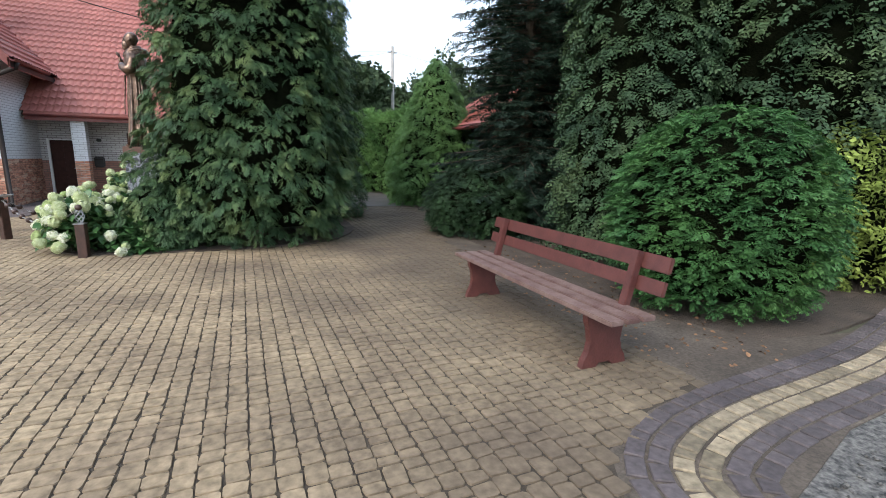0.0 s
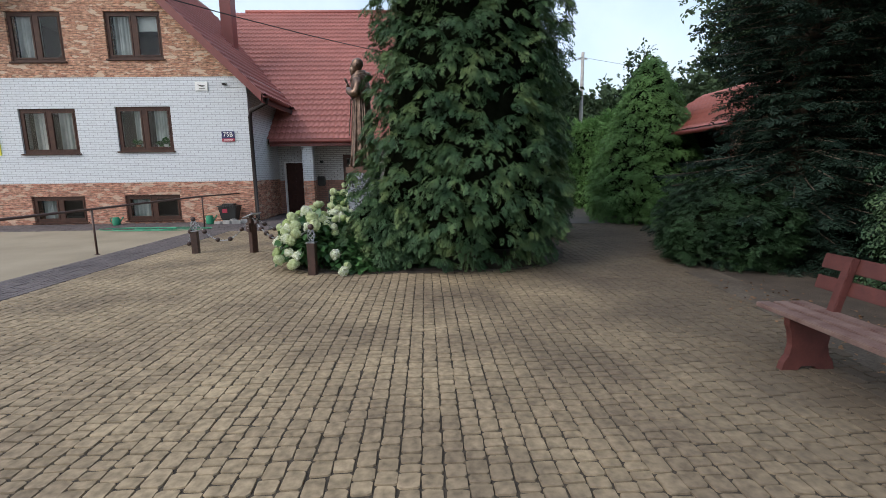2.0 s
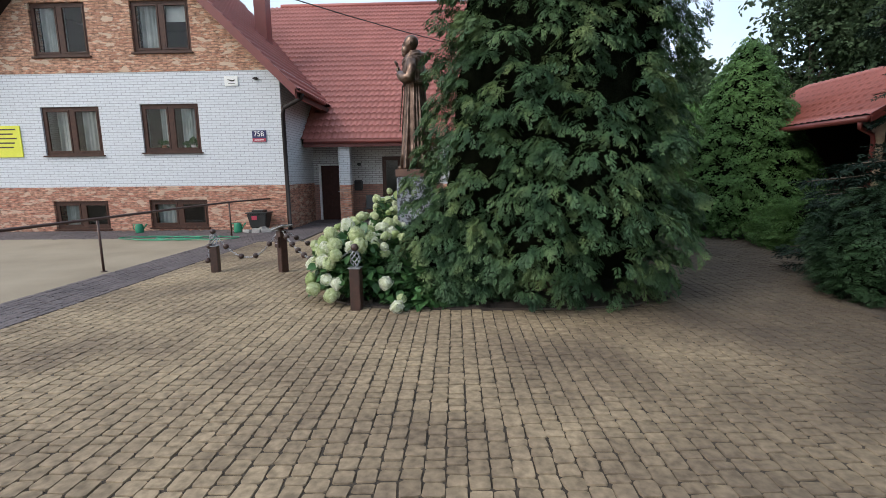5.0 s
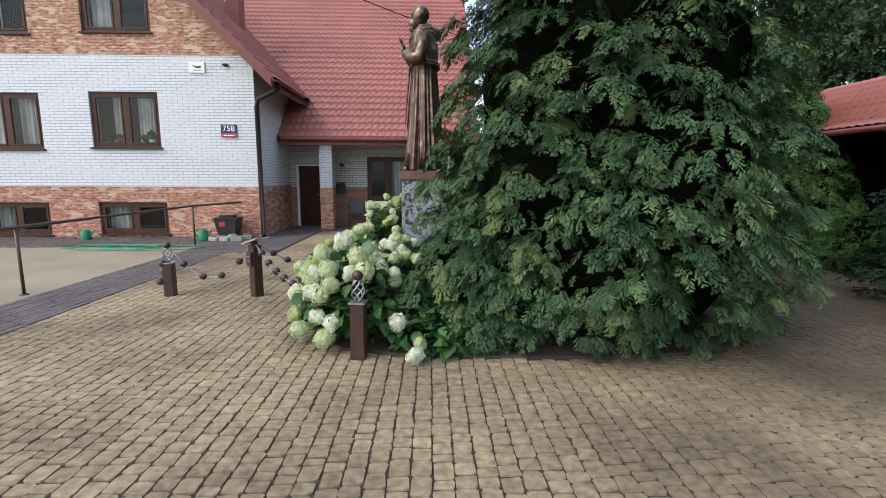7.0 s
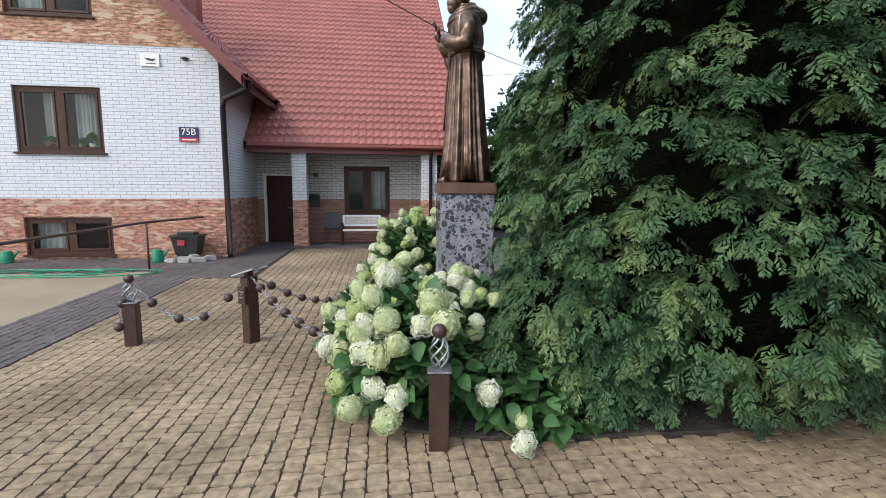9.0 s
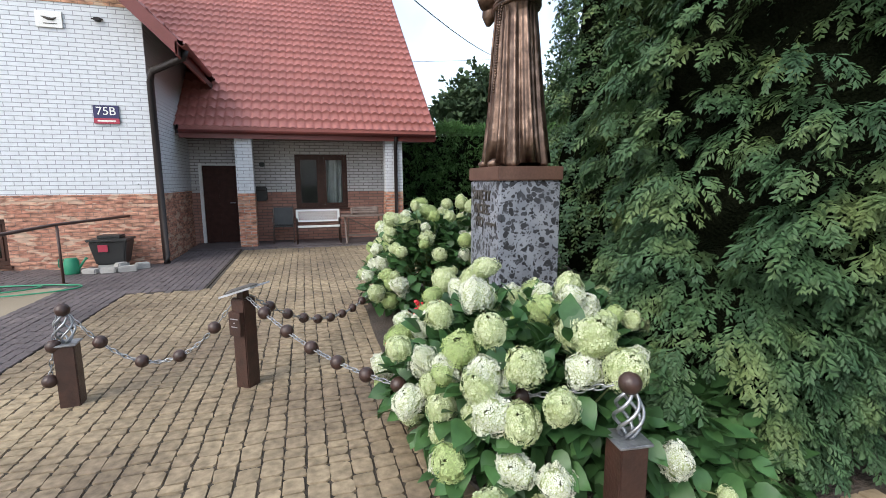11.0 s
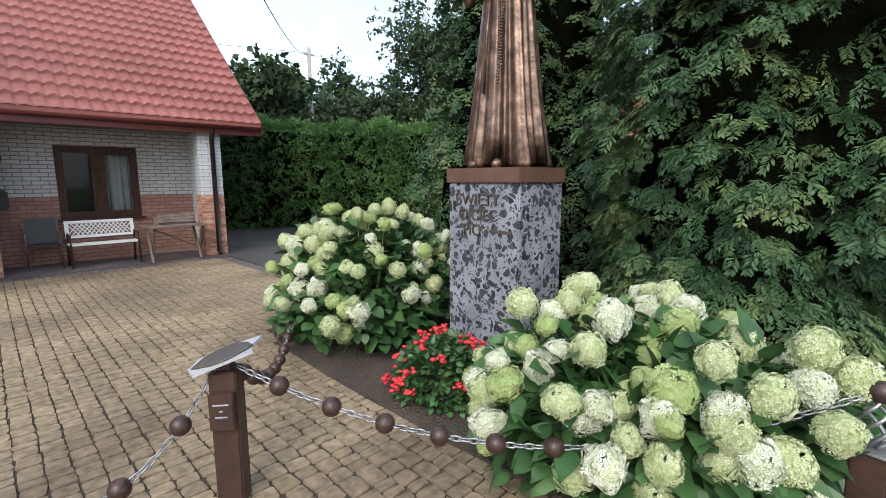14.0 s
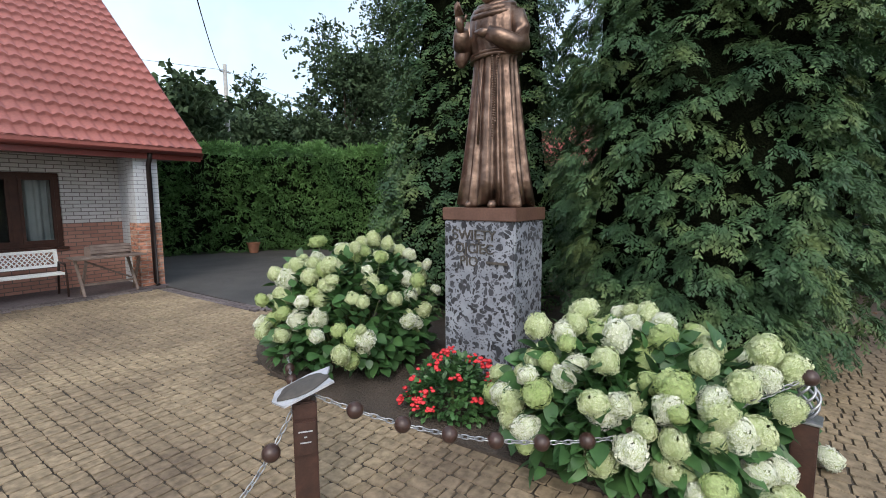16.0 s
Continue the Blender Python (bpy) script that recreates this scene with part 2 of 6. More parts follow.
M["thuja_dark"] = mat("thuja_dark_leaf", [(0.019, 0.043, 0.025), (0.041, 0.078, 0.037), (0.076, 0.115, 0.05)], 1.3, 0.6, 0.0, 5, 9, island=0.25, trans=0.06, spec=0.2)
M["spruce"] = mat("spruce_needles", [(0.009, 0.023, 0.017), (0.023, 0.046, 0.030)], 1.1, 0.6, 0.0, 5, 9, island=0.35, trans=0.05, spec=0.2)
M["hedge"] = mat("hedge_leaf", [(0.07, 0.155, 0.052), (0.145, 0.27, 0.085)], 0.8, 0.6, 0.0, 5, 8, island=0.35, trans=0.25, spec=0.2)
M["ball"] = mat("globe_thuja_leaf", [(0.034, 0.100, 0.036), (0.074, 0.172, 0.052)], 2, 0.5, 0.0, 5, 9, island=0.3, trans=0.12, spec=0.2)
M["golden"] = mat("golden_leaf", [(0.14, 0.20, 0.045), (0.27, 0.34, 0.085)], 2, 0.55, 0.0, 5, 9, island=0.3, trans=0.15, spec=0.2)
M["yew"] = mat("yew_leaf", [(0.012, 0.031, 0.015), (0.028, 0.064, 0.025)], 1.6, 0.55, 0.0, 5, 9, island=0.3, trans=0.06, spec=0.25)
M["bloom_core"] = mat("bloom_core", [(0.32, 0.39, 0.16), (0.43, 0.50, 0.24)], 9, 0.8, 0.0)
# near-black colour that holds the shade between the leaves
M["core"] = mat("crown_shade", [(0.004, 0.006, 0.003), (0.010, 0.012, 0.007)], 6, 1.0, 0.9, spec=0.0, bump_dist=0.08)
M["far_leaf"] = mat("far_leaf", [(0.035, 0.06, 0.03), (0.06, 0.095, 0.045)], 0.5, 0.7, 0.0, 5, 6, island=0.35, trans=0.1, spec=0.2)
M["hyd_leaf"] = mat("hydrangea_leaf", [(0.032, 0.090, 0.030), (0.070, 0.155, 0.048)], 5, 0.45, 0.0, 4, 30, island=0.3, trans=0.15)
M["bloom_white"] = mat("bloom_white", [(0.60, 0.63, 0.48), (0.73, 0.74, 0.64)], 9, 0.7, 0.0, 4, 40, island=0.12, trans=0.2)
M["bloom_lime"] = mat("bloom_lime", [(0.29, 0.39, 0.13), (0.45, 0.53, 0.25)], 12, 0.7, 0.0, 4, 40, island=0.18, trans=0.2)
M["bloom_cream"] = mat("bloom_cream", [(0.43, 0.50, 0.25), (0.60, 0.64, 0.42)], 10, 0.7, 0.0, 4, 40, island=0.15, trans=0.2)
M["stem"] = mat("green_stem", [(0.10, 0.13, 0.05), (0.14, 0.18, 0.07)], 8, 0.7, 0.1)
M["dry_leaf"] = mat("dry_leaf", [(0.10, 0.05, 0.025), (0.22, 0.12, 0.06)], 12, 0.8, 0.0, island=0.35)
M["geranium"] = mat("geranium_red", [(0.52, 0.024, 0.034), (0.70, 0.05, 0.06)], 10, 0.55, 0.0, island=0.2, trans=0.1)
M["wood_grey"] = mat("weathered_wood", [(0.14, 0.10, 0.085), (0.22, 0.17, 0.145)], 8, 0.8, 0.4)
M["wood_pale"] = mat("pale_wood", [(0.34, 0.25, 0.18), (0.46, 0.36, 0.26)], 8, 0.75, 0.3)
M["black_plastic"] = mat("black_plastic", [(0.018, 0.018, 0.019), (0.03, 0.03, 0.03)], 5, 0.45, 0.05)
M["green_plastic"] = mat("green_plastic", [(0.02, 0.20, 0.11), (0.03, 0.26, 0.14)], 5, 0.45, 0.05)
M["terracotta"] = mat("terracotta", [(0.30, 0.13, 0.08), (0.38, 0.17, 0.10)], 8, 0.8, 0.2)
M["concrete"] = mat("concrete", [(0.28, 0.27, 0.26), (0.40, 0.39, 0.37)], 5, 0.9, 0.4)
M["yellow_sign"] = mat("yellow_sign", [(0.66, 0.66, 0.05), (0.70, 0.70, 0.07)], 3, 0.4, 0.0)
M["navy"] = mat("plate_navy", [(0.02, 0.02, 0.09), (0.025, 0.025, 0.10)], 3, 0.4, 0.0)
M["plate_red"] = mat("plate_red", [(0.35, 0.03, 0.06), (0.4, 0.04, 0.07)], 3, 0.4, 0.0)
M["black_wire"] = mat("wire_black", [(0.02, 0.02, 0.02), (0.03, 0.03, 0.03)], 3, 0.6, 0.0)


def terrazzo():
    """Dark long pebbles and grey chips cast in pale blue-grey stone."""
    m = bpy.data.materials.new("pebble_stone")
    m.use_nodes = True
    n, l = m.node_tree.nodes, m.node_tree.links
    b = n["Principled BSDF"]
    geo = n.new("ShaderNodeNewGeometry")
    nz = n.new("ShaderNodeTexNoise")
    nz.inputs["Scale"].default_value, nz.inputs["Detail"].default_value = 9.0, 2.0
    l.new(geo.outputs["Position"], nz.inputs["Vector"])
    off = n.new("ShaderNodeVectorMath")
    off.operation = "MULTIPLY_ADD"
    off.inputs[1].default_value = (0.13, 0.13, 0.13)
    l.new(nz.outputs["Color"], off.inputs[0])
    l.new(geo.outputs["Position"], off.inputs[2])
    base = n.new("ShaderNodeTexNoise")
    base.inputs["Scale"].default_value, base.inputs["Detail"].default_value = 5.0, 6.0
    l.new(geo.outputs["Position"], base.inputs["Vector"])
    ramp = n.new("ShaderNodeValToRGB")
    ramp.color_ramp.elements[0].position, ramp.color_ramp.elements[0].color = 0.35, (0.19, 0.205, 0.24, 1)
    ramp.color_ramp.elements[1].position, ramp.color_ramp.elements[1].color = 0.7, (0.31, 0.33, 0.375, 1)
    l.new(base.outputs["Fac"], ramp.inputs["Fac"])
    col, height = ramp.outputs["Color"], None
    for scale, least, most, dark, light in ((19.0, 0.20, 0.62, (0.012, 0.012, 0.015), (0.055, 0.058, 0.07)), (40.0, 0.10, 0.46, (0.02, 0.02, 0.025), (0.10, 0.105, 0.125))):
        vo = n.new("ShaderNodeTexVoronoi")
        vo.inputs["Scale"].default_value = scale
        l.new(off.outputs[0], vo.inputs["Vector"])
        sep = n.new("ShaderNodeSeparateColor")
        l.new(vo.outputs["Color"], sep.inputs[0])
        size = n.new("ShaderNodeMapRange")
        size.inputs["To Min"].default_value, size.inputs["To Max"].default_value = least, most
        l.new(sep.outputs[0], size.inputs["Value"])
        gap = n.new("ShaderNodeMath")
        gap.operation = "SUBTRACT"
        l.new(size.outputs["Result"], gap.inputs[0])
        l.new(vo.outputs["Distance"], gap.inputs[1])
        edge = n.new("ShaderNodeMapRange")
        edge.inputs["From Min"].default_value, edge.inputs["From Max"].default_value = -0.02, 0.03
        l.new(gap.outputs[0], edge.inputs["Value"])
        tone = n.new("ShaderNodeMixRGB")
        tone.inputs["Color1"].default_value, tone.inputs["Color2"].default_value = (*dark, 1), (*light, 1)
        l.new(sep.outputs[1], tone.inputs["Fac"])
        mx = n.new("ShaderNodeMixRGB")
        l.new(edge.outputs["Result"], mx.inputs["Fac"])
        l.new(col, mx.inputs["Color1"])
        l.new(tone.outputs["Color"], mx.inputs["Color2"])
        col, height = mx.outputs["Color"], edge.outputs["Result"]
    l.new(col, b.inputs["Base Color"])
    b.inputs["Roughness"].default_value = 0.5
    bp = n.new("ShaderNodeBump")
    bp.inputs["Strength"].default_value, bp.inputs["Distance"].default_value = 0.25, 0.004
    l.new(height, bp.inputs["Height"])
    l.new(bp.outputs[0], b.inputs["Normal"])
    return m


M["terrazzo"] = terrazzo()


# ---- building helpers ----
rnd = random.Random(7)
rng = np.random.default_rng(7)


def empty(name, label="", category="", group="", kind="", at=(0, 0, 0)):
    ob = new(name)
    ob.location = at
    return tagged(ob, label, category, group, kind)


def part(name, bm, material, parent=None, label="", smooth=False):
    """Link a bmesh as one mesh object under a thing or a part."""
    me = bpy.data.meshes.new(name)
    bm.to_mesh(me)
    bm.free()
    return part_mesh(name, me, material, parent, label, smooth)


def part_mesh(name, me, material, parent=None, label="", smooth=False):
    if material is not None:
        me.materials.append(material)
    if smooth:
        me.polygons.foreach_set("use_smooth", [True] * len(me.polygons))
    ob = new(name, me)
    if parent is not None:
        ob.parent = parent
    if label:
        tagged(ob, label)
    return ob


def mesh_np(name, verts, faces):
    """A mesh from arrays; faces all with the same number of corners."""
    me = bpy.data.meshes.new(name)
    verts, faces = np.asarray(verts, np.float32), np.asarray(faces, np.int32)
    me.vertices.add(len(verts))
    me.vertices.foreach_set("co", verts.ravel())
    k = faces.shape[1]
    me.loops.add(faces.size)
    me.loops.foreach_set("vertex_index", faces.ravel())
    me.polygons.add(len(faces))
    me.polygons.foreach_set("loop_start", np.arange(0, faces.size, k, dtype=np.int32))
    me.polygons.foreach_set("loop_total", np.full(len(faces), k, np.int32))
    me.update(calc_edges=True)
    me.validate()
    return me


def box(bm, x0, y0, z0, x1, y1, z1, bevel=0.0, turn=None):
    r = bmesh.ops.create_cube(bm, size=1.0)
    vs = r["verts"]
    m = Matrix.Translation(((x0 + x1) / 2, (y0 + y1) / 2, (z0 + z1) / 2)) @ Matrix.Diagonal((x1 - x0, y1 - y0, z1 - z0, 1))
    bmesh.ops.transform(bm, matrix=(turn @ m) if turn else m, verts=vs)
    if bevel:
        es = list({e for v in vs for e in v.link_edges})
        bmesh.ops.bevel(bm, geom=es, offset=bevel, segments=2, affect="EDGES")


def boxed(name, dims, material, parent=None, label="", bevel=0.0, turn=None):
    bm = bmesh.new()
    box(bm, *dims, bevel=bevel, turn=turn)
    return part(name, bm, material, parent, label)


def tube(bm, points, radius, sides=8, closed=False):
    """A round bar along points; radius may be a list."""
    pts = [Vector(p) for p in points]
    rad = radius if isinstance(radius, (list, tuple)) else [radius] * len(pts)
    rings = []
    ref = Vector((0.13, 0.27, 1)).normalized()
    for i, p in enumerate(pts):
        a, b = pts[max(0, i - 1)], pts[min(len(pts) - 1, i + 1)]
        if closed:
            a, b = pts[i - 1], pts[(i + 1) % len(pts)]
        d = (b - a).normalized()
        u = d.cross(ref)
        if u.length < 0.05:
            u = d.cross(Vector((1, 0, 0)))
        u.normalize()
        v = d.cross(u)
        rings.append([bm.verts.new(p + rad[i] * (math.cos(t) * u + math.sin(t) * v)) for t in (2 * math.pi * k / sides for k in range(sides))])
    n = len(rings)
    for i in range(n if closed else n - 1):
        r0, r1 = rings[i], rings[(i + 1) % n]
        for k in range(sides):
            bm.faces.new((r0[k], r0[(k + 1) % sides], r1[(k + 1) % sides], r1[k]))
    if not closed:
        bm.faces.new(rings[0][::-1])
        bm.faces.new(rings[-1])


def ball(bm, at, r, seg=14, squash=1.0):
    bmesh.ops.create_uvsphere(bm, u_segments=seg, v_segments=max(6, seg // 2 + 1), radius=r, matrix=Matrix.Translation(at) @ Matrix.Diagonal((1, 1, squash, 1)))


def lathe(bm, profile, at=(0, 0, 0), seg=20):
    """Turn a profile of (radius, height) round an upright axis."""
    rings = []
    for r, z in profile:
        rings.append([bm.verts.new((at[0] + r * math.cos(2 * math.pi * k / seg), at[1] + r * math.sin(2 * math.pi * k / seg), at[2] + z)) for k in range(seg)])
    for a, b in zip(rings, rings[1:]):
        for k in range(seg):
            bm.faces.new((a[k], a[(k + 1) % seg], b[(k + 1) % seg], b[k]))
    bm.faces.new(rings[0][::-1])
    bm.faces.new(rings[-1])


def slab(name, poly, z0, z1, material, label, category="ground", kind="structure"):
    """A flat sheet with thickness over a polygon."""
    bm = bmesh.new()
    low = [bm.verts.new((x, y, z0)) for x, y in poly]
    top = [bm.verts.new((x, y, z1)) for x, y in poly]
    n = len(poly)
    bm.faces.new(top)
    bm.faces.new(low[::-1])
    for i in range(n):
        bm.faces.new((low[i], low[(i + 1) % n], top[(i + 1) % n], top[i]))
    bmesh.ops.recalc_face_normals(bm, faces=bm.faces)
    return tagged(part(name, bm, material), label, category, kind=kind)


def inside(poly, x, y):
    """Which of the points (arrays x, y) lie in a polygon."""
    hit = np.zeros(np.shape(x), bool)
    for (x0, y0), (x1, y1) in zip(poly, poly[1:] + poly[:1]):
        if y0 != y1:
            hit ^= ((y0 > y) != (y1 > y)) & (x < (x1 - x0) * (y - y0) / (y1 - y0) + x0)
    return hit


def smooth_loop(poly, rounds=2):
    """Round a closed polygon's corners."""
    for _ in range(rounds):
        poly = [q for a, b in zip(poly, poly[1:] + poly[:1]) for q in ((0.75 * a[0] + 0.25 * b[0], 0.75 * a[1] + 0.25 * b[1]), (0.25 * a[0] + 0.75 * b[0], 0.25 * a[1] + 0.75 * b[1]))]
    return poly


def lettering(name, text, size, material, parent, at, rot, depth=0.004, label=""):
    cu = bpy.data.curves.new(name, "FONT")
    cu.body, cu.size, cu.extrude, cu.align_x, cu.align_y = text, size, depth, "CENTER", "CENTER"
    tmp = bpy.data.objects.new(name, cu)
    scene.collection.objects.link(tmp)
    me = bpy.data.meshes.new_from_object(tmp.evaluated_get(bpy.context.evaluated_depsgraph_get()))
    bpy.data.objects.remove(tmp)
    me.name = name
    ob = part_mesh(name, me, material, parent, label)
    ob.matrix_basis = pose(*at, *rot)
    return ob


# ---- ground ----
slab("ground", [(-160, -120), (170, -120), (170, 220), (-160, 220)], -0.5, -0.045, M["dirt"], "bare earth and grass reaching to the horizon", "ground")

BED = smooth_loop([(-2.62, 13.2), (-2.8, 12.2), (-2.8, 10.2), (-2.72, 8.9), (-2.2, 8.5), (-1.2, 8.4), (0.4, 8.35), (1.6, 8.7), (2.3, 10.0), (2.3, 12.6), (1.6, 14.1), (-0.6, 14.4), (-1.9, 14.0)])
YELLOW = [(-5.88, -5.0), (1.75, -5.0), (1.66, 0.0), (1.56, 0.9), (1.6, 1.45), (1.8, 1.77), (2.33, 2.0), (2.98, 2.12), (3.0, 2.6), (3.02, 4.6), (3.3, 6.2), (3.6, 8.6), (4.2, 9.8), (5.2, 11.2), (5.9, 14.3), (2.0, 15.0), (-1.0, 14.9), (-1.35, 15.2), (-1.35, 18.3), (-4.85, 18.3), (-4.85, 14.3), (-5.88, 14.3)]
PURPLE = [(-6.88, -5.0), (-5.9, -5.0), (-5.9, 14.32), (-4.87, 14.32), (-4.87, 18.6), (-6.0, 18.6), (-6.05, 16.9), (-15.5, 16.9), (-15.5, 15.1), (-6.88, 15.1)]
slab("pavement", YELLOW, -0.2, -0.0095, M["sand"], "dark sandy joints beneath yellow cobble paving", "pavement")
slab("purple_pavement", PURPLE, -0.2, -0.0095, M["sand"], "dark joints beneath purple-grey paving", "pavement")
slab("yard", [(-40, -5.0), (-6.88, -5.0), (-6.88, 15.1), (-40, 15.1)], -0.2, -0.002, M["beige"], "beige concrete yard in front of the house", "yard")
DRIVE = [(-1.05, 30.0), (-1.05, 15.0), (2.0, 15.1), (5.92, 14.4), (6.2, 14.6), (6.2, 18.0), (5.2, 21.4), (3.6, 22.9), (1.0, 24.0), (1.0, 30.0)]
slab("driveway", DRIVE, -0.2, -0.006, M["asphalt"], "dark grey paved driveway curving along the hedge", "driveway")
slab("porch_floor", [(-6.0, 18.6), (-1.0, 18.6), (-1.0, 19.9), (-6.0, 19.9)], -0.2, 0.015, M["stone_purple"], "purple-grey paved porch floor", "floor")
bed = slab("flower_bed", BED, -0.2, 0.02, M["soil"], "dark soil bed below the statue and tree", "flower bed")
slab("planting_strip", smooth_loop([(3.02, 2.4), (3.6, 2.35), (6.0, 2.5), (16, 4.0), (16, 14), (7.5, 13.6), (5.3, 10.9), (3.7, 8.6), (3.05, 5.0)], 1), -0.2, -0.017, M["soil"], "dark soil strip under the conifers behind the bench", "soil")
slab("bench_apron", [(1.7, -3.0), (2.5, -3.0), (2.42, 0.4), (2.36, 1.15), (3.3, 1.4), (4.8, 1.5), (7.4, 2.1), (7.4, 2.75), (5.2, 2.35), (4.2, 2.55), (3.85, 3.4), (3.8, 4.8), (3.9, 6.5), (4.1, 9.4), (3.6, 8.6), (3.3, 6.2), (3.02, 4.6), (3.0, 2.6), (2.98, 2.12), (2.33, 2.0), (1.8, 1.77), (1.6, 1.45), (1.56, 0.9), (1.66, 0.0)], -0.2, -0.011, M["apron"], "worn grey paving around and behind the bench", "pavement")
slab("gravel_bed", [(2.0, -5.0), (2.15, 0.3), (2.2, 1.15), (3.3, 1.4), (4.6, 1.55), (9.0, 2.9), (9.0, -5.0)], -0.2, -0.02, M["gravel"], "grey gravel bed edged with pavers", "gravel")


def stones(region, x0, x1, y0, y1, width, lengths, material, holder, near, name, hole=None, along_x=False, gap=0.0065, seed=1):
    """Cobbles in columns of one width and mixed lengths. Those inside the box near are objects of their own; the rest is one mesh."""
    g = np.random.default_rng(seed)
    boxes = []
    for c in range(int((x1 - x0) / width)):
        x = x0 + (c + 0.5) * width
        y = y0 - g.random() * 0.1
        while y < y1:
            ln = lengths[g.integers(len(lengths))] * g.uniform(0.95, 1.05)
            boxes.append((x + g.normal() * 0.0012, y + ln / 2, width - gap + g.normal() * 0.0015, ln - gap * 1.35, g.normal() * 0.0012, g.normal() * 0.010))
            y += ln
    b = np.array(boxes)
    if along_x:
        b[:, [0, 1, 2, 3]] = b[:, [1, 0, 3, 2]]
    keep = inside(region, b[:, 0], b[:, 1])
    if hole is not None:
        keep &= ~inside(hole, b[:, 0], b[:, 1])
    b = b[keep]
    # a stone: eight-cornered outline, shoulder ring and rounded top
    k = 0.11
    ring = np.array([(-.5 + k, -.5), (.5 - k, -.5), (.5, -.5 + k), (.5, .5 - k), (.5 - k, .5), (-.5 + k, .5), (-.5, .5 - k), (-.5, -.5 + k)])
    unit = np.zeros((16, 3))
    unit[:8, :2] = unit[8:, :2] = ring
    f = np.array([(i, (i + 1) % 8, 8 + (i + 1) % 8, 8 + i) for i in range(8)] + [(8, 9, 10, 15), (15, 10, 11, 14), (14, 11, 12, 13)])
    v = np.repeat(unit[None], len(b), 0)
    v[:, :, 0] *= b[:, 2:3]
    v[:, :, 1] *= b[:, 3:4]
    v[:, 8:, 0] -= np.sign(ring[:, 0]) * 0.0025
    v[:, 8:, 1] -= np.sign(ring[:, 1]) * 0.003
    jit = g.normal(size=(len(b), 8, 2)) * 0.003
    v[:, :8, :2] += jit
    v[:, 8:, :2] += jit
    v[:, :8, 2], v[:, 8:, 2] = -0.014, 0.0
    v[:, 8:, 2] += b[:, 4:5] + g.normal(size=(len(b), 8)) * 0.0006
    ang = b[:, 5]
    vx = v[:, :, 0] * np.cos(ang)[:, None] - v[:, :, 1] * np.sin(ang)[:, None]
    vy = v[:, :, 0] * np.sin(ang)[:, None] + v[:, :, 1] * np.cos(ang)[:, None]
    v[:, :, 0], v[:, :, 1] = vx, vy
    close = (b[:, 0] > near[0]) & (b[:, 0] < near[1]) & (b[:, 1] > near[2]) & (b[:, 1] < near[3]) if near else np.zeros(len(b), bool)
    first = np.flatnonzero(close)[:300]
    far = np.setdiff1d(np.arange(len(b)), first)
    w = v[far].copy()
    w[:, :, 0] += b[far, 0:1]
    w[:, :, 1] += b[far, 1:2]
    faces = (f[None] + 16 * np.arange(len(far))[:, None, None]).reshape(-1, 4)
    rest = mesh_np(name, w.reshape(-1, 3), faces)
    rest.shade_flat()
    tagged(part_mesh(name, rest, material, holder), kind="stuff")
    shared = []
    for i in first:
        # alike stones share a mesh by their length class
        key = next((m for (ln, m) in shared if abs(ln - b[i, 3]) < 0.003), None)
        if key is None:
            key = mesh_np("paver", v[i], f)
            key.shade_flat()
            key.materials.append(material)
            shared.append((b[i, 3], key))
        ob = new("paver", key)
        ob.parent = holder
        ob.location = (b[i, 0], b[i, 1], 0)


# ---- house ----
FX0, FX1, FY = -15.84, -6.08, 17.0
RIDGE_X, RIDGE_Z, SLOPE = -10.96, 9.5, 1.0
house = empty("house", "brick house with white middle storey and red tile roof", "house", at=(RIDGE_X, FY, 0))
HOUSE_AT = Matrix.Translation((-RIDGE_X, -FY, 0))


def hpart(name, bm, material, label="", parent=None, smooth=False):
    """A part of the house, given in world places."""
    bmesh.ops.transform(bm, matrix=HOUSE_AT, verts=bm.verts)
    return part(name, bm, material, parent or house, label, smooth)


def hbox(name, dims, material, label="", parent=None, bevel=0.0):
    bm = bmesh.new()
    box(bm, *dims, bevel=bevel)
    return hpart(name, bm, material, label, parent)


def wall_band(bm, x0, x1, z0, z1, y0, y1, holes=(), top=None):
    """A wall along x with openings; top(x): a sloping upper edge."""
    xs = sorted({x0, x1, *[v for h in holes for v in (h[0], h[1]) if x0 < v < x1], *([RIDGE_X] if top and x0 < RIDGE_X < x1 else [])})
    for a, b in zip(xs, xs[1:]):
        mid = (a + b) / 2
        cuts = sorted((max(z0, h[2]), h[3]) for h in holes if h[0] < mid < h[1] and h[3] > z0 and h[2] < z1)
        lo = z0
        spans = []
        for c0, c1 in cuts:
            if c0 > lo:
                spans.append((lo, c0, None))
            lo = c1
        spans.append((lo, z1, top))
        for s0, s1, t in spans:
            za, zb = (t(a), t(b)) if t else (s1, s1)
            if max(za, zb) - s0 < 1e-4:
                continue
            q = [(a, s0), (b, s0), (b, max(zb, s0 + 1e-4)), (a, max(za, s0 + 1e-4))]
            f = [bm.verts.new((x, y0, z)) for x, z in q]
            g = [bm.verts.new((x, y1, z)) for x, z in q]
            bm.faces.new(f)
            bm.faces.new(g[::-1])
            for i in range(4):
                bm.faces.new((f[i], g[i], g[(i + 1) % 4], f[(i + 1) % 4]))
    bmesh.ops.remove_doubles(bm, verts=bm.verts, dist=1e-4)
    bmesh.ops.recalc_face_normals(bm, faces=bm.faces)


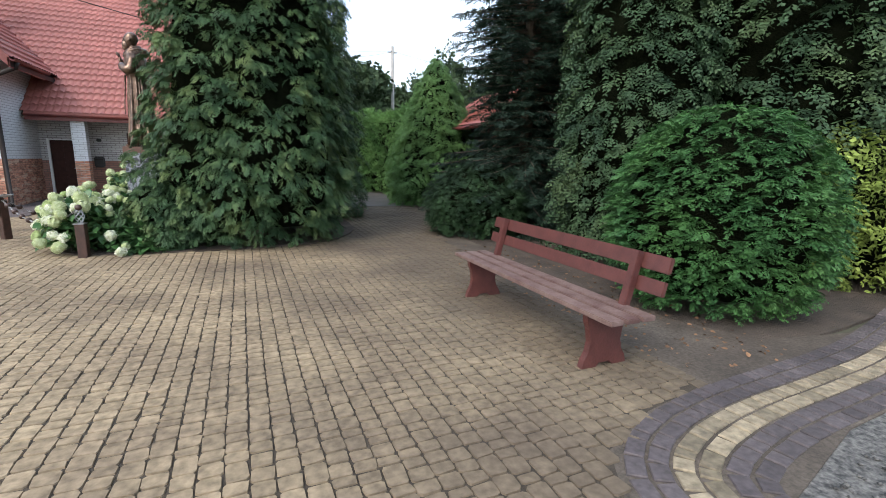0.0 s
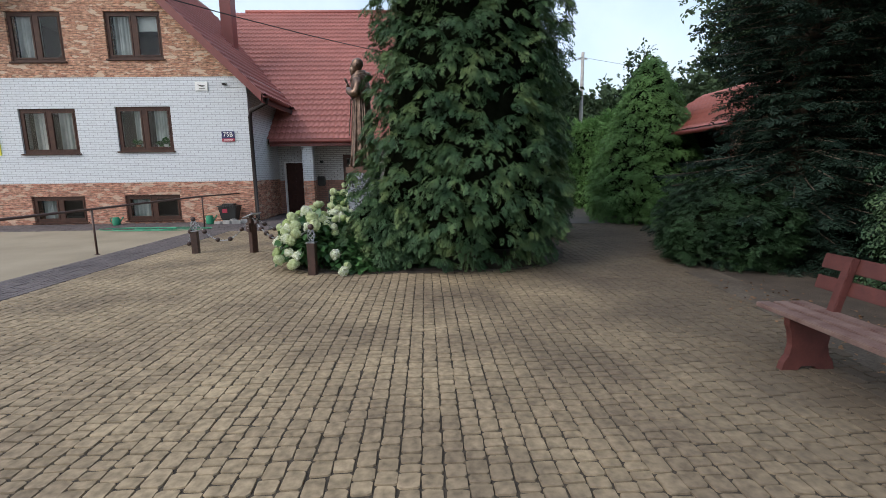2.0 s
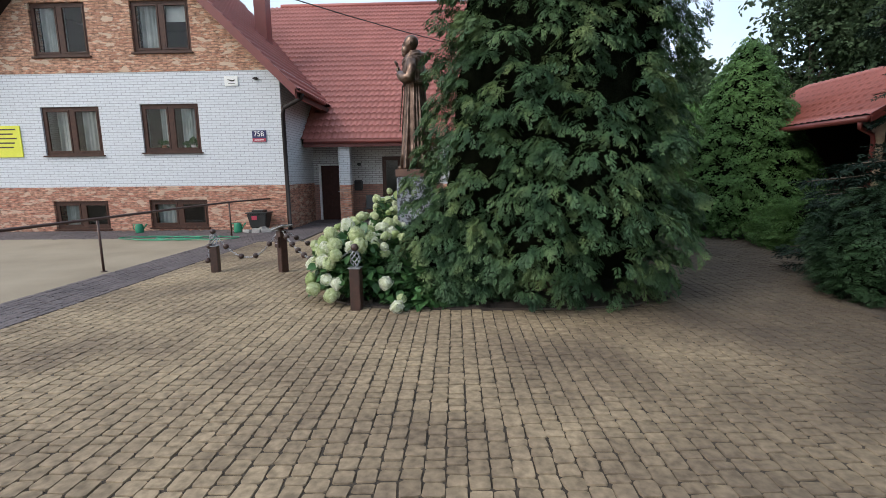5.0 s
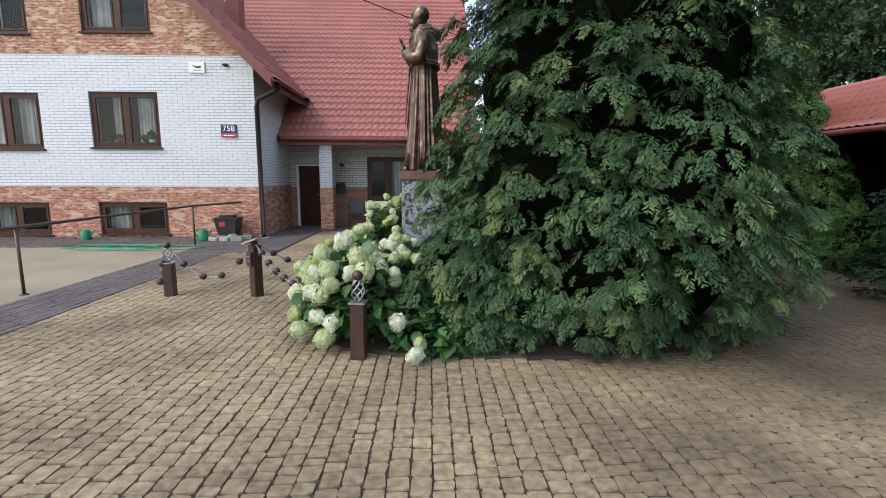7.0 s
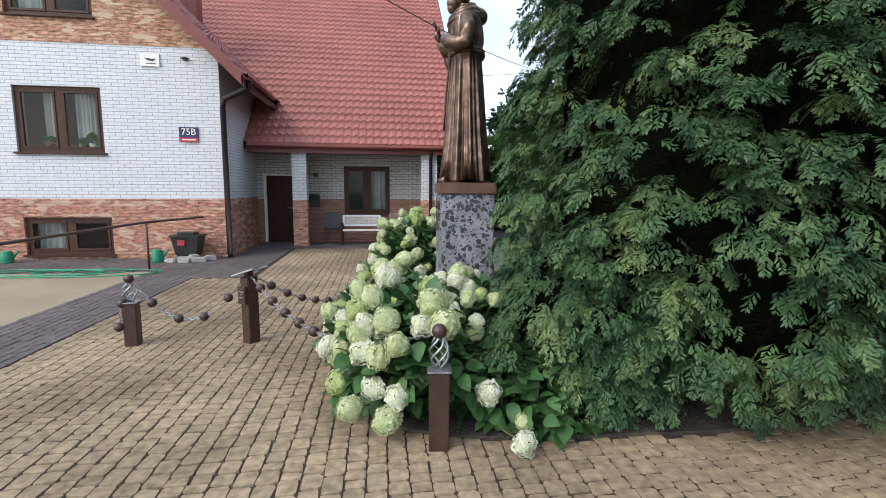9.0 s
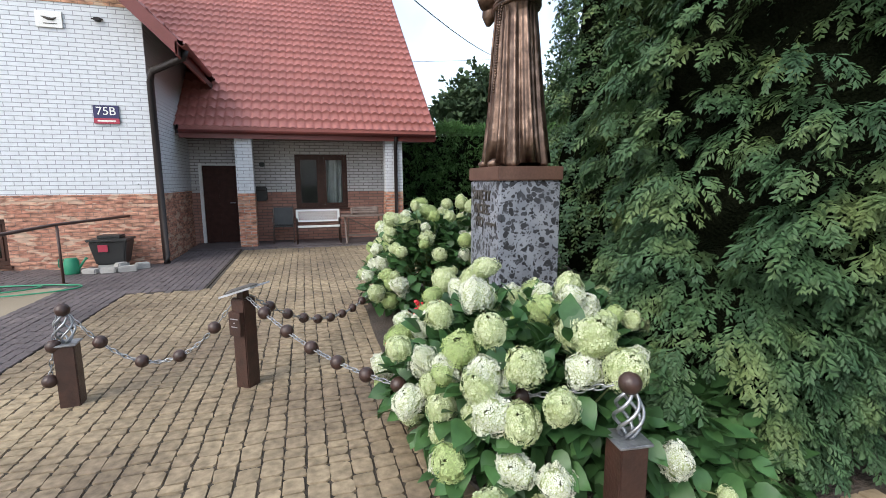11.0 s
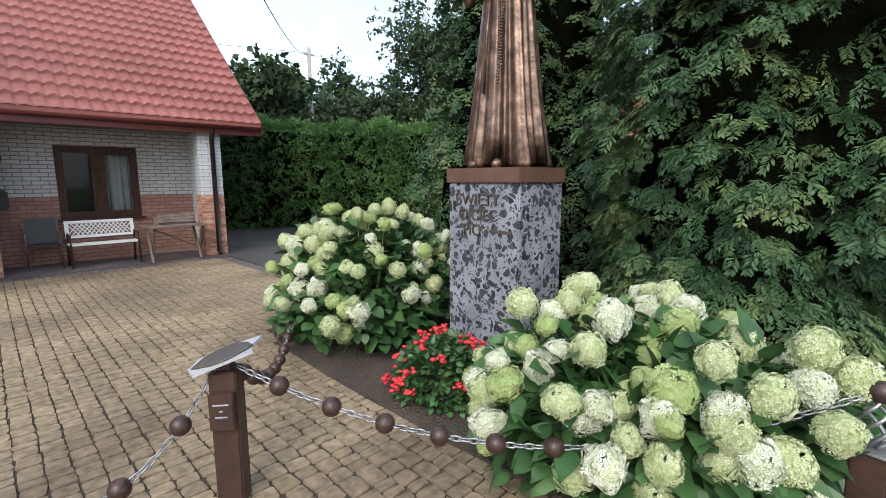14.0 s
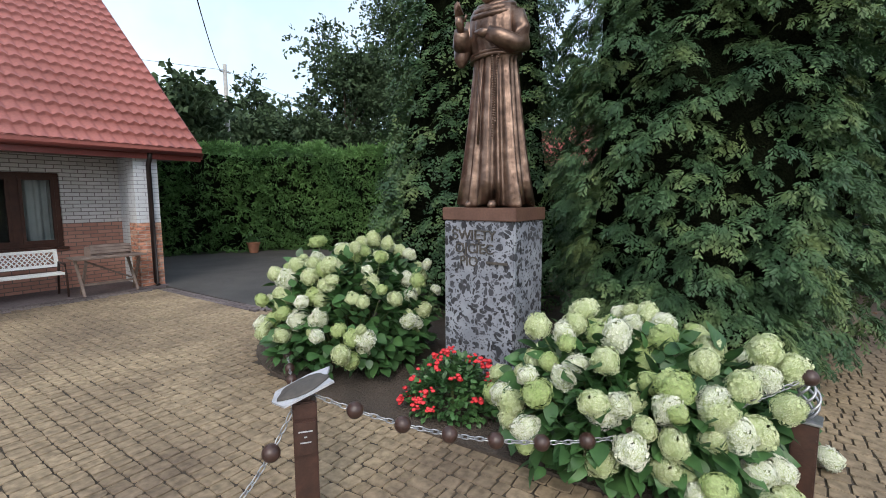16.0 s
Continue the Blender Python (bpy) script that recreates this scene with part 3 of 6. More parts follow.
HOLES = [(-10.26, -8.53, 2.33, 3.72), (-13.26, -11.5, 2.28, 3.68), (-13.2, -11.55, 5.09, 6.56), (-10.25, -8.55, 5.15, 6.56), (-13.25, -11.55, 0.06, 0.91), (-10.28, -8.5, 0.09, 0.92)]


def gable_top(x):
    return RIDGE_Z - 0.12 - SLOPE * abs(x - RIDGE_X)


for name, z0, z1, m, y, label in (("plinth_wall", -0.2, 1.33, "plinth_brick", FY - 0.012, "red split-brick plinth"), ("white_wall", 1.33, 4.62, "white_brick", FY, "white glazed brick storey"), ("gable_wall", 4.62, 9.4, "red_brick", FY - 0.012, "red and ochre split-brick gable")):
    bm = bmesh.new()
    wall_band(bm, FX0, FX1, z0, z1, y, FY + 0.35, HOLES, gable_top if name == "gable_wall" else None)
    hpart(name, bm, M[m], label)
# side wall towards the porch, back and far walls
for z0, z1, m in ((-0.2, 1.33, "plinth_brick"), (1.33, 4.7, "white_brick")):
    hbox("side_wall", (FX1 - 0.35, FY + 0.352, z0, FX1, 25.0, z1), M[m])
    hbox("far_wall", (FX0, FY + 0.352, z0, FX0 + 0.35, 25.0, z1), M[m])
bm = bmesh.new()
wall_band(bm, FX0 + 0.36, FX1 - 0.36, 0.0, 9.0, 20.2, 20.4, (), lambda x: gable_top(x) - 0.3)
hpart("inner_wall", bm, M["room"], "room wall behind the windows, coloured dark as if unlit")
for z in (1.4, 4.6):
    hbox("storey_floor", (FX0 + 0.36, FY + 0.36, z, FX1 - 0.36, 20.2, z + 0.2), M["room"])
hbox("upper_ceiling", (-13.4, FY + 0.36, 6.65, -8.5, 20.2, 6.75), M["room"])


def window_unit(x0, x1, z0, z1, y, curtain=None, blind=False, rows=1):
    """Two-sash brown window set in the wall's opening."""
    w = empty("window")
    w.parent = house
    w.matrix_parent_inverse = HOUSE_AT.copy()
    w.location = ((x0 + x1) / 2, y, z0)

    def wp(name, dims, m, label="", bevel=0.006):
        return boxed(name, [d - o for d, o in zip(dims, ((x0 + x1) / 2, y, z0) * 2)], m, w, label, bevel)

    fr = bmesh.new()
    t = 0.085
    ox, oy, oz = (x0 + x1) / 2, y, z0
    mid = (x0 + x1) / 2
    for d in ((x0, x1, z0, z0 + t), (x0, x1, z1 - t, z1), (x0, x0 + t, z0 + t, z1 - t), (x1 - t, x1, z0 + t, z1 - t), (mid - t * 0.8, mid + t * 0.8, z0 + t, z1 - t)):
        box(fr, d[0] - ox, 0.05, d[2] - oz, d[1] - ox, 0.13, d[3] - oz, 0.008)
    part("frame", fr, M["window_brown"], w)
    for a, b in ((x0 + t, mid - t * 0.8), (mid + t * 0.8, x1 - t)):
        sa = bmesh.new()
        s = 0.05
        for d in ((a, b, z0 + t, z0 + t + s), (a, b, z1 - t - s, z1 - t), (a, a + s, z0 + t + s, z1 - t - s), (b - s, b, z0 + t + s, z1 - t - s)):
            box(sa, d[0] - ox, 0.035, d[2] - oz, d[1] - ox, 0.09, d[3] - oz, 0.006)
        sash = part("sash", sa, M["window_brown"], w)
        q = [(a + s - ox, 0.06, z0 + t + s - oz), (b - s - ox, 0.06, z0 + t + s - oz), (b - s - ox, 0.06, z1 - t - s - oz), (a + s - ox, 0.06, z1 - t - s - oz)]
        pane = part_mesh("pane", mesh_np("pane", q, [(0, 1, 2, 3)]), M["glass"], w)
        pane.visible_shadow = False
    sill = wp("sill", (x0 - 0.05, y - 0.07, z0 - 0.045, x1 + 0.05, y + 0.05, z0), M["window_brown"], "dark brown outer sill", 0.01)
    if curtain:
        for k, (a, b) in enumerate(curtain):
            a, b = x0 + a * (x1 - x0), x0 + b * (x1 - x0)
            n = 90
            vs, fs = [], []
            for i in range(n + 1):
                u = i / n
                dy = 0.045 * math.sin(u * (b - a) * 42 + 3 * math.sin(u * 7 + k)) + 0.01 * math.sin(u * 41)
                for z in (z0 + 0.06, z1 - 0.05):
                    vs.append((a + u * (b - a) - ox, 0.24 + dy, z - oz))
            for i in range(n):
                fs.append((2 * i, 2 * i + 2, 2 * i + 3, 2 * i + 1))
            cm = mesh_np("curtain", vs, fs)
            part_mesh("curtain", cm, M["curtain"], w, "white net curtain", True)
    if blind:
        wp("blind", (mid + 0.1, y + 0.15, z0 + 0.75 * (z1 - z0) - 0.2, x1 - 0.1, y + 0.16, z1 - 0.1), M["curtain"], "pale roller blind", 0)
    return w


window_unit(*HOLES[0], FY, curtain=[(0.26, 0.46), (0.62, 0.92)])
window_unit(*HOLES[1], FY, curtain=[(0.16, 0.45), (0.60, 0.95)])
window_unit(*HOLES[2], FY, curtain=[(0.08, 0.40), (0.44, 0.5)])
window_unit(*HOLES[3], FY, curtain=[(0.08, 0.46)], blind=True)
window_unit(*HOLES[4], FY, curtain=[(0.1, 0.35)])
window_unit(*HOLES[5], FY, curtain=[(0.06, 0.46)])


def tile_roof(name, origin, along, up, length, height, parent, pitch_len=0.35, wave=0.2, label="", clip=None):
    """Pressed tile sheet: waves along the eave, steps up the slope. along, up: unit vectors; clip(u, v) drops cells."""
    a, s = Vector(along).normalized(), Vector(up).normalized()
    nrm = a.cross(s).normalized()
    if nrm.z < 0:
        nrm = -nrm
    per = 8
    nu = int(length / wave * per)
    us = np.linspace(0, length, nu + 1)
    w = np.abs(np.sin(us / wave * math.pi)) ** 0.7 * 0.04
    rows = []
    v = 0.0
    while v < height - 1e-3:
        v2 = min(v + pitch_len, height)
        rows += [(v, 0.052), (v + 0.025, 0.054), (v2, 0.0)]
        v = v2
    vs = []
    bow = 0.018 * np.cos(us / wave * 2 * math.pi)
    for v, lift in rows:
        vv = v - bow * (1 if 0 < v < height - 0.01 else 0)
        p = np.array(origin)[None] + us[:, None] * np.array(a)[None] + np.atleast_1d(vv * np.ones_like(us))[:, None] * np.array(s)[None] + (w + lift)[:, None] * np.array(nrm)[None]
        vs.append(p)
    vs = np.concatenate(vs)
    n1 = nu + 1
    i, j = np.meshgrid(np.arange(len(rows) - 1), np.arange(nu), indexing="ij")
    q = np.stack([i * n1 + j, i * n1 + j + 1, (i + 1) * n1 + j + 1, (i + 1) * n1 + j], -1).reshape(-1, 4)
    if clip is not None:
        c = vs[q].mean(1)
        q = q[clip(c)]
    me = mesh_np(name, vs + np.array((-RIDGE_X, -FY, 0)), q)
    ob = part_mesh(name, me, M["roof"], parent, label, False)
    return ob


EX = -5.42                       # eave line of the main roof
ez = RIDGE_Z - SLOPE * (EX - RIDGE_X)
WEX0, WEX1, WEY, WEZ, WR = -6.0, -0.17, 18.62, 2.72, 0.9
WRY = 25.9
WRZ = WEZ + WR * (WRY - WEY)
half = (EX - RIDGE_X) * math.sqrt(2)
up1 = (-1, 0, SLOPE)
roof = tile_roof("roof_slope", (EX, 16.5, ez), (0, 1, 0), up1, 10.0, half, house, label="red pressed-tile slope")
tile_roof("roof_slope", (2 * RIDGE_X - EX, 16.5, ez), (0, 1, 0), (1, 0, SLOPE), 10.0, half, house, label="red pressed-tile slope")
wl = math.hypot(WRY - WEY, WRZ - WEZ)
tile_roof("wing_roof", (-9.5, WEY, WEZ), (1, 0, 0), (0, 1, WR), WEX1 + 9.5, wl, house, label="red pressed-tile wing roof", clip=lambda c: (c[:, 0] > FX1 + 0.01) | (c[:, 2] > 4.3))
tile_roof("wing_roof_back", (-9.5, 2 * WRY - WEY, WEZ), (1, 0, 0), (0, -1, WR), WEX1 + 9.5, wl, house, label="red pressed-tile back slope")


def prism(pts, thick):
    """A closed board from a face's corners and its thickness vector."""
    bm = bmesh.new()
    a = [bm.verts.new(p) for p in pts]
    b = [bm.verts.new(Vector(p) + Vector(thick)) for p in pts]
    n = len(pts)
    bm.faces.new(a)
    bm.faces.new(b[::-1])
    for i in range(n):
        bm.faces.new((a[i], b[i], b[(i + 1) % n], a[(i + 1) % n]))
    bmesh.ops.recalc_face_normals(bm, faces=bm.faces)
    return bm


# boards and soffits under the main roof
for sx in (1, -1):
    e = RIDGE_X + sx * (EX - RIDGE_X)
    hpart("verge_board", prism([(e, 16.46, ez - 0.23), (RIDGE_X, 16.46, RIDGE_Z - 0.23), (RIDGE_X, 16.46, RIDGE_Z + 0.07), (e, 16.46, ez + 0.07)], (0, 0.035, 0)), M["roof_trim"], "dark red verge board")
    hpart("soffit", prism([(e, 16.5, ez - 0.2), (RIDGE_X, 16.5, RIDGE_Z - 0.2), (RIDGE_X, 26.4, RIDGE_Z - 0.2), (e, 26.4, ez - 0.2)], (0, 0, 0.12)), M["gutter"], "dark brown roof underside")
hbox("fascia", (EX - 0.04, 16.46, ez - 0.22, EX - 0.005, 18.95, ez + 0.02), M["roof_trim"])


def gutter_run(a, b, r=0.065):
    bm = bmesh.new()
    a, b = Vector(a), Vector(b)
    d = (b - a).normalized()
    side = d.cross(Vector((0, 0, 1)))
    n = 9
    outer = [[], []]
    inner = [[], []]
    for k in range(n):
        t = math.pi + math.pi * k / (n - 1)
        for e, p in enumerate((a, b)):
            outer[e].append(bm.verts.new(p + r * (math.cos(t) * side + math.sin(t) * Vector((0, 0, 1)))))
            inner[e].append(bm.verts.new(p + (r - 0.006) * (math.cos(t) * side + math.sin(t) * Vector((0, 0, 1)))))
    for k in range(n - 1):
        bm.faces.new((outer[0][k], outer[0][k + 1], outer[1][k + 1], outer[1][k]))
        bm.faces.new((inner[0][k + 1], inner[0][k], inner[1][k], inner[1][k + 1]))
    for e in (0, 1):
        for k in range(n - 1):
            bm.faces.new((outer[e][k], inner[e][k], inner[e][k + 1], outer[e][k + 1]) if e == 0 else (outer[e][k + 1], inner[e][k + 1], inner[e][k], outer[e][k]))
    return bm


hpart("gutter", gutter_run((EX + 0.07, 16.45, ez), (EX + 0.07, 19.0, ez)), M["roof_trim"], "dark red half-round gutter", smooth=True)
hpart("gutter", gutter_run((WEX0 + 0.02, WEY - 0.05, WEZ - 0.03), (WEX1, WEY - 0.05, WEZ - 0.03)), M["roof_trim"], "dark red half-round gutter", smooth=True)
hbox("eave_flashing", (WEX0 + 0.02, WEY - 0.035, WEZ - 0.03, WEX1, WEY + 0.02, WEZ + 0.075), M["roof"], "plain red eave flashing")
hbox("fascia", (WEX0, WEY + 0.021, WEZ - 0.2, WEX1, WEY + 0.055, WEZ + 0.0), M["roof_trim"])
bm = bmesh.new()
tube(bm, [(EX + 0.06, 16.75, ez - 0.05), (EX + 0.02, 16.78, ez - 0.18), (FX1 + 0.12, 16.9, ez - 0.42), (FX1 + 0.07, 16.93, ez - 0.6), (FX1 + 0.07, 16.93, 0.12), (FX1 + 0.1, 16.85, 0.03)], 0.062, 12)
hpart("downpipe", bm, M["gutter"], "dark brown round downpipe", smooth=True)
hbox("wall_cable", (FX1 - 0.3, FY - 0.02, 1.5, FX1 - 0.29, FY - 0.001, 1.52), M["gutter"])
# ridge caps
for pts in (((RIDGE_X, 16.45, RIDGE_Z + 0.05), (RIDGE_X, 26.4, RIDGE_Z + 0.05)), ((-9.0, WRY, WRZ + 0.05), (WEX1, WRY, WRZ + 0.05))):
    bm = bmesh.new()
    tube(bm, pts, 0.1, 10)
    hpart("ridge_cap", bm, M["roof"], smooth=True)
# chimney
hbox("chimney", (-8.22, 20.8, 6.3, -7.80, 21.3, 8.35), M["roof_trim"], "dark red metal-clad chimney")
hbox("chimney_cap", (-8.29, 20.73, 8.35, -7.73, 21.37, 8.45), M["roof_trim"], "dark red chimney cap")

# wing with porch
PW = 19.85
PHOLES = [(-5.84, -5.0, -0.2, 1.95), (-3.62, -2.28, 0.84, 2.24)]
for name, z0, z1, m in (("porch_wall_low", -0.2, 1.28, "porch_brick_red"), ("porch_wall_high", 1.28, 2.9, "shaded_white_brick")):
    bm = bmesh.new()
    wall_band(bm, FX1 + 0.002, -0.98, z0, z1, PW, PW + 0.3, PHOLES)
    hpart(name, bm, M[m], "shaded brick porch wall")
hbox("wing_end_wall", (-1.28, PW + 0.302, -0.2, -0.98, 32.5, 2.9), M["white_brick"])
hpart("wing_gable", prism([(-0.98, 19.0, 2.9), (-0.98, 32.8, 2.9), (-0.98, 25.9, 8.8)], (-0.3, 0, 0)), M["red_brick"])
hbox("porch_ceiling", (FX1 + 0.002, WEY + 0.06, 2.58, WEX1 - 0.1, PW, 2.62), M["wood_grey"], "boarded porch ceiling")
hpart("wing_soffit", prism([(FX1 + 0.01, WEY + 0.06, WEZ - 0.1), (WEX1 - 0.02, WEY + 0.06, WEZ - 0.1), (WEX1 - 0.02, WRY, WRZ - 0.1), (FX1 + 0.01, WRY, WRZ - 0.1)], (0, 0, 0.08)), M["gutter"])
hpart("verge_board", prism([(WEX1, WEY, WEZ - 0.16), (WEX1, WRY, WRZ - 0.16), (WEX1, WRY, WRZ + 0.08), (WEX1, WEY, WEZ + 0.08)], (0.03, 0, 0)), M["roof_trim"], "dark red verge board")
for x0, x1 in ((-4.91, -4.53), (-1.42, -0.98)):
    hbox("porch_pier", (x0, 18.78, -0.2, x1, 19.12, 1.28), M["pier_brick"], "red brick pier base")
    hbox("porch_pier", (x0 + 0.003, 18.783, 1.28, x1 - 0.003, 19.117, 2.58), M["white_brick"], "white brick pier")
hbox("porch_side_wall", (-1.28, 19.118, -0.2, -0.985, PW, 2.58), M["white_brick"])
bm = bmesh.new()
tube(bm, [(-1.17, WEY - 0.02, WEZ - 0.06), (-1.17, 18.66, 2.5), (-1.17, 18.72, 2.4), (-1.17, 18.72, 0.08), (-1.17, 18.64, 0.03)], 0.045, 12)
hpart("downpipe", bm, M["gutter"], "dark brown round downpipe", smooth=True)
window_unit(*PHOLES[1], PW, curtain=[(0.54, 0.97)])
door = empty("door")
door.parent = house
door.matrix_parent_inverse = HOUSE_AT.copy()
bm = bmesh.new()
for d in ((-5.895, -5.825, 0, 2.0), (-5.015, -4.985, 0, 2.0), (-5.825, -5.015, 1.95, 1.98)):
    box(bm, d[0], PW - 0.02, d[2], d[1], PW + 0.1, d[3], 0.006)
part("door_frame", bm, M["white_paint"], door, "white door frame")
bm = bmesh.new()
box(bm, -5.820, PW + 0.03, 0.02, -5.020, PW + 0.08, 1.945, 0.006)
for z0, z1 in ((0.15, 0.75), (0.9, 1.8)):
    for x0, x1 in ((-5.735, -5.455), (-5.385, -5.105)):
        box(bm, x0, PW + 0.018, z0, x1, PW + 0.035, z1, 0.008)
leaf = part("door_leaf", bm, M["door_brown"], door, "dark brown panelled front door, closed")
bm = bmesh.new()
tube(bm, [(-5.105, PW + 0.03, 1.02), (-5.105, PW - 0.04, 1.02), (-5.215, PW - 0.04, 1.02)], 0.011, 8)
part("handle", bm, M["steel"], leaf, "metal lever handle")
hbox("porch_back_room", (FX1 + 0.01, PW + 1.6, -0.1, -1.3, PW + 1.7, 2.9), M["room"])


# ---- plants ----
def spray_template(kind, g):
    """One small twig with its leaflets, along +x, about one unit long. Triangles."""
    vs, fs = [], []

    def leaf(p, d, ln, wd, lift):
        d = d / np.linalg.norm(d)
        s = np.array((-d[1], d[0], 0)) * wd / 2
        mid = p + d * ln * 0.45
        k = len(vs)
        vs.extend([p, mid + s + (0, 0, lift), p + d * ln + (0, 0, -lift), mid - s + (0, 0, lift)])
        fs.extend([(k, k + 1, k + 2), (k, k + 2, k + 3)])

    def frond(p, d, ln, wd, lift):
        d = d / np.linalg.norm(d)
        s = np.array((-d[1], d[0], 0)) * wd / 2
        mid = p + d * ln * 0.62
        k = len(vs)
        vs.extend([p, mid + s + (0, 0, lift), p + d * ln + (0, 0, -lift * 2), mid - s + (0, 0, lift)])
        fs.extend([(k, k + 1, k + 2), (k, k + 2, k + 3)])

    if kind in ("thuja", "thuja_far"):
        wide = 1.0 if kind == "thuja" else 1.7
        # a flat fan of narrow blunt fingers that curves downward
        n = 6 if kind == "thuja" else 3
        for i in range(n):
            x = 0.04 + 0.70 * i / (n - 1)
            ln = (0.40 - 0.16 * i / n) * g.uniform(0.7, 1.25)
            for sgn in (-1, 1):
                a = sgn * radians(g.uniform(28, 62))
                frond(np.array((x, 0, -0.34 * x * x)), np.array((math.cos(a), math.sin(a), g.uniform(-0.65, 0.0))), ln, wide * g.uniform(0.10, 0.14), 0.012)
        frond(np.array((0.66, 0, -0.16)), np.array((1, g.uniform(-0.15, 0.15), -0.5)), 0.30, 0.12, 0.01)
    elif kind == "spruce":
        n = 5
        for i in range(n):
            x = 0.05 + 0.8 * i / (n - 1)
            for sgn in (-1, 1):
                a = sgn * radians(g.uniform(40, 65))
                leaf(np.array((x, 0, -0.15 * x * x)), np.array((math.cos(a), math.sin(a), g.uniform(-0.3, 0.3))), 0.34 * g.uniform(0.7, 1.2), 0.11, 0.03)
        leaf(np.array((0.7, 0, -0.1)), np.array((1, 0, -0.2)), 0.35, 0.1, 0.0)
    elif kind == "needle":
        for i in range(5):
            a = radians(g.uniform(-60, 60))
            leaf(np.array((0.15 * i, 0, 0)), np.array((math.cos(a), math.sin(a), g.uniform(-0.5, 0.5))), 0.6, 0.16, 0.03)
    else:
        for i in range(5):
            a = g.uniform(0, 6.28)
            leaf(np.array((g.uniform(0, 0.6), g.uniform(-0.3, 0.3), g.uniform(-0.2, 0.2))), np.array((math.cos(a), math.sin(a), g.uniform(-0.6, 0.6))), 0.5, 0.34, 0.05)
    return np.array(vs), np.array(fs)


def scatter(kind, pos, way, size, g, roll=1.0, flat=None):
    """Twigs at places, each pointing its way, as one array of triangles."""
    temps = [spray_template(kind, g) for _ in range(5)]
    a = way / np.linalg.norm(way, axis=1, keepdims=True)
    upv = np.tile((0.0, 0, 1), (len(a), 1))
    b = np.cross(upv, a)
    b /= np.linalg.norm(b, axis=1, keepdims=True) + 1e-6
    c = np.cross(a, b)
    t = g.normal(size=len(a)) * roll
    b2 = b * np.cos(t)[:, None] + c * np.sin(t)[:, None]
    c2 = -b * np.sin(t)[:, None] + c * np.cos(t)[:, None]
    pick = g.integers(0, 5, len(a))
    V, F, off = [], [], 0
    for k, (tv, tf) in enumerate(temps):
        i = np.flatnonzero(pick == k)
        if not len(i):
            continue
        v = pos[i, None] + size[i, None, None] * (tv[None, :, 0:1] * a[i, None] + tv[None, :, 1:2] * b2[i, None] + tv[None, :, 2:3] * c2[i, None])
        F.append((tf[None] + len(tv) * np.arange(len(i))[:, None, None] + off).reshape(-1, 3))
        V.append(v.reshape(-1, 3))
        off += v.shape[0] * v.shape[1]
    return np.concatenate(V), np.concatenate(F)


def lumps(theta, z, seed, amp):
    return 1 + amp * (np.sin(theta * 3 + seed + z * 1.3) * 0.5 + np.sin(theta * 5 - z * 2.1 + seed * 2) * 0.35 + np.sin(theta * 9 + z * 4.3 + seed * 3) * 0.25)


def crown(profile, height, low, n_clumps, per, spray, kind, seed, amp=0.07, spread=0.2, depth=0.25, droop=0.5, roll=0.9, oval=(1, 1), face=None):
    """Clumps of twigs over a surface of revolution: radius = profile(u), u from 0 at the foot to 1 at the tip."""
    g = np.random.default_rng(seed)
    us = np.linspace(0, 1, 200)
    wts = np.array([profile(u) for u in us]) + 0.05
    u = np.interp((np.arange(n_clumps) + g.random(n_clumps)) / n_clumps, np.cumsum(wts) / wts.sum(), us)
    th = (np.arange(n_clumps) * 2.399963 + g.normal(size=n_clumps) * 0.12) % (2 * math.pi)
    if face is not None:
        th = g.uniform(face[0], face[1], n_clumps)
    z = low + u * (height - low)
    r = np.array([profile(x) for x in u]) * lumps(th, z, seed, amp) * (1 - depth * g.random(n_clumps) ** 2)
    out = np.stack([np.cos(th) * oval[0], np.sin(th) * oval[1], np.zeros_like(th)], 1)
    cen = np.stack([r * np.cos(th) * oval[0], r * np.sin(th) * oval[1], z], 1)
    rep = np.repeat(np.arange(n_clumps), per)
    off = g.normal(size=(len(rep), 3))
    off /= np.linalg.norm(off, axis=1, keepdims=True)
    flip = (off * out[rep]).sum(1) < -0.2
    off[flip] *= -1
    pos = cen[rep] + off * spread * g.random((len(rep), 1)) ** 0.5 * np.array((1, 1, 0.8))
    way = out[rep] * 0.8 + off * 0.9 + np.array((0, 0, -droop)) + g.normal(size=off.shape) * 0.2
    size = spray * g.uniform(0.7, 1.25, len(rep))
    pos[:, 2] = np.maximum(pos[:, 2], low + 0.02)
    return scatter(kind, pos, way, size, g, roll)


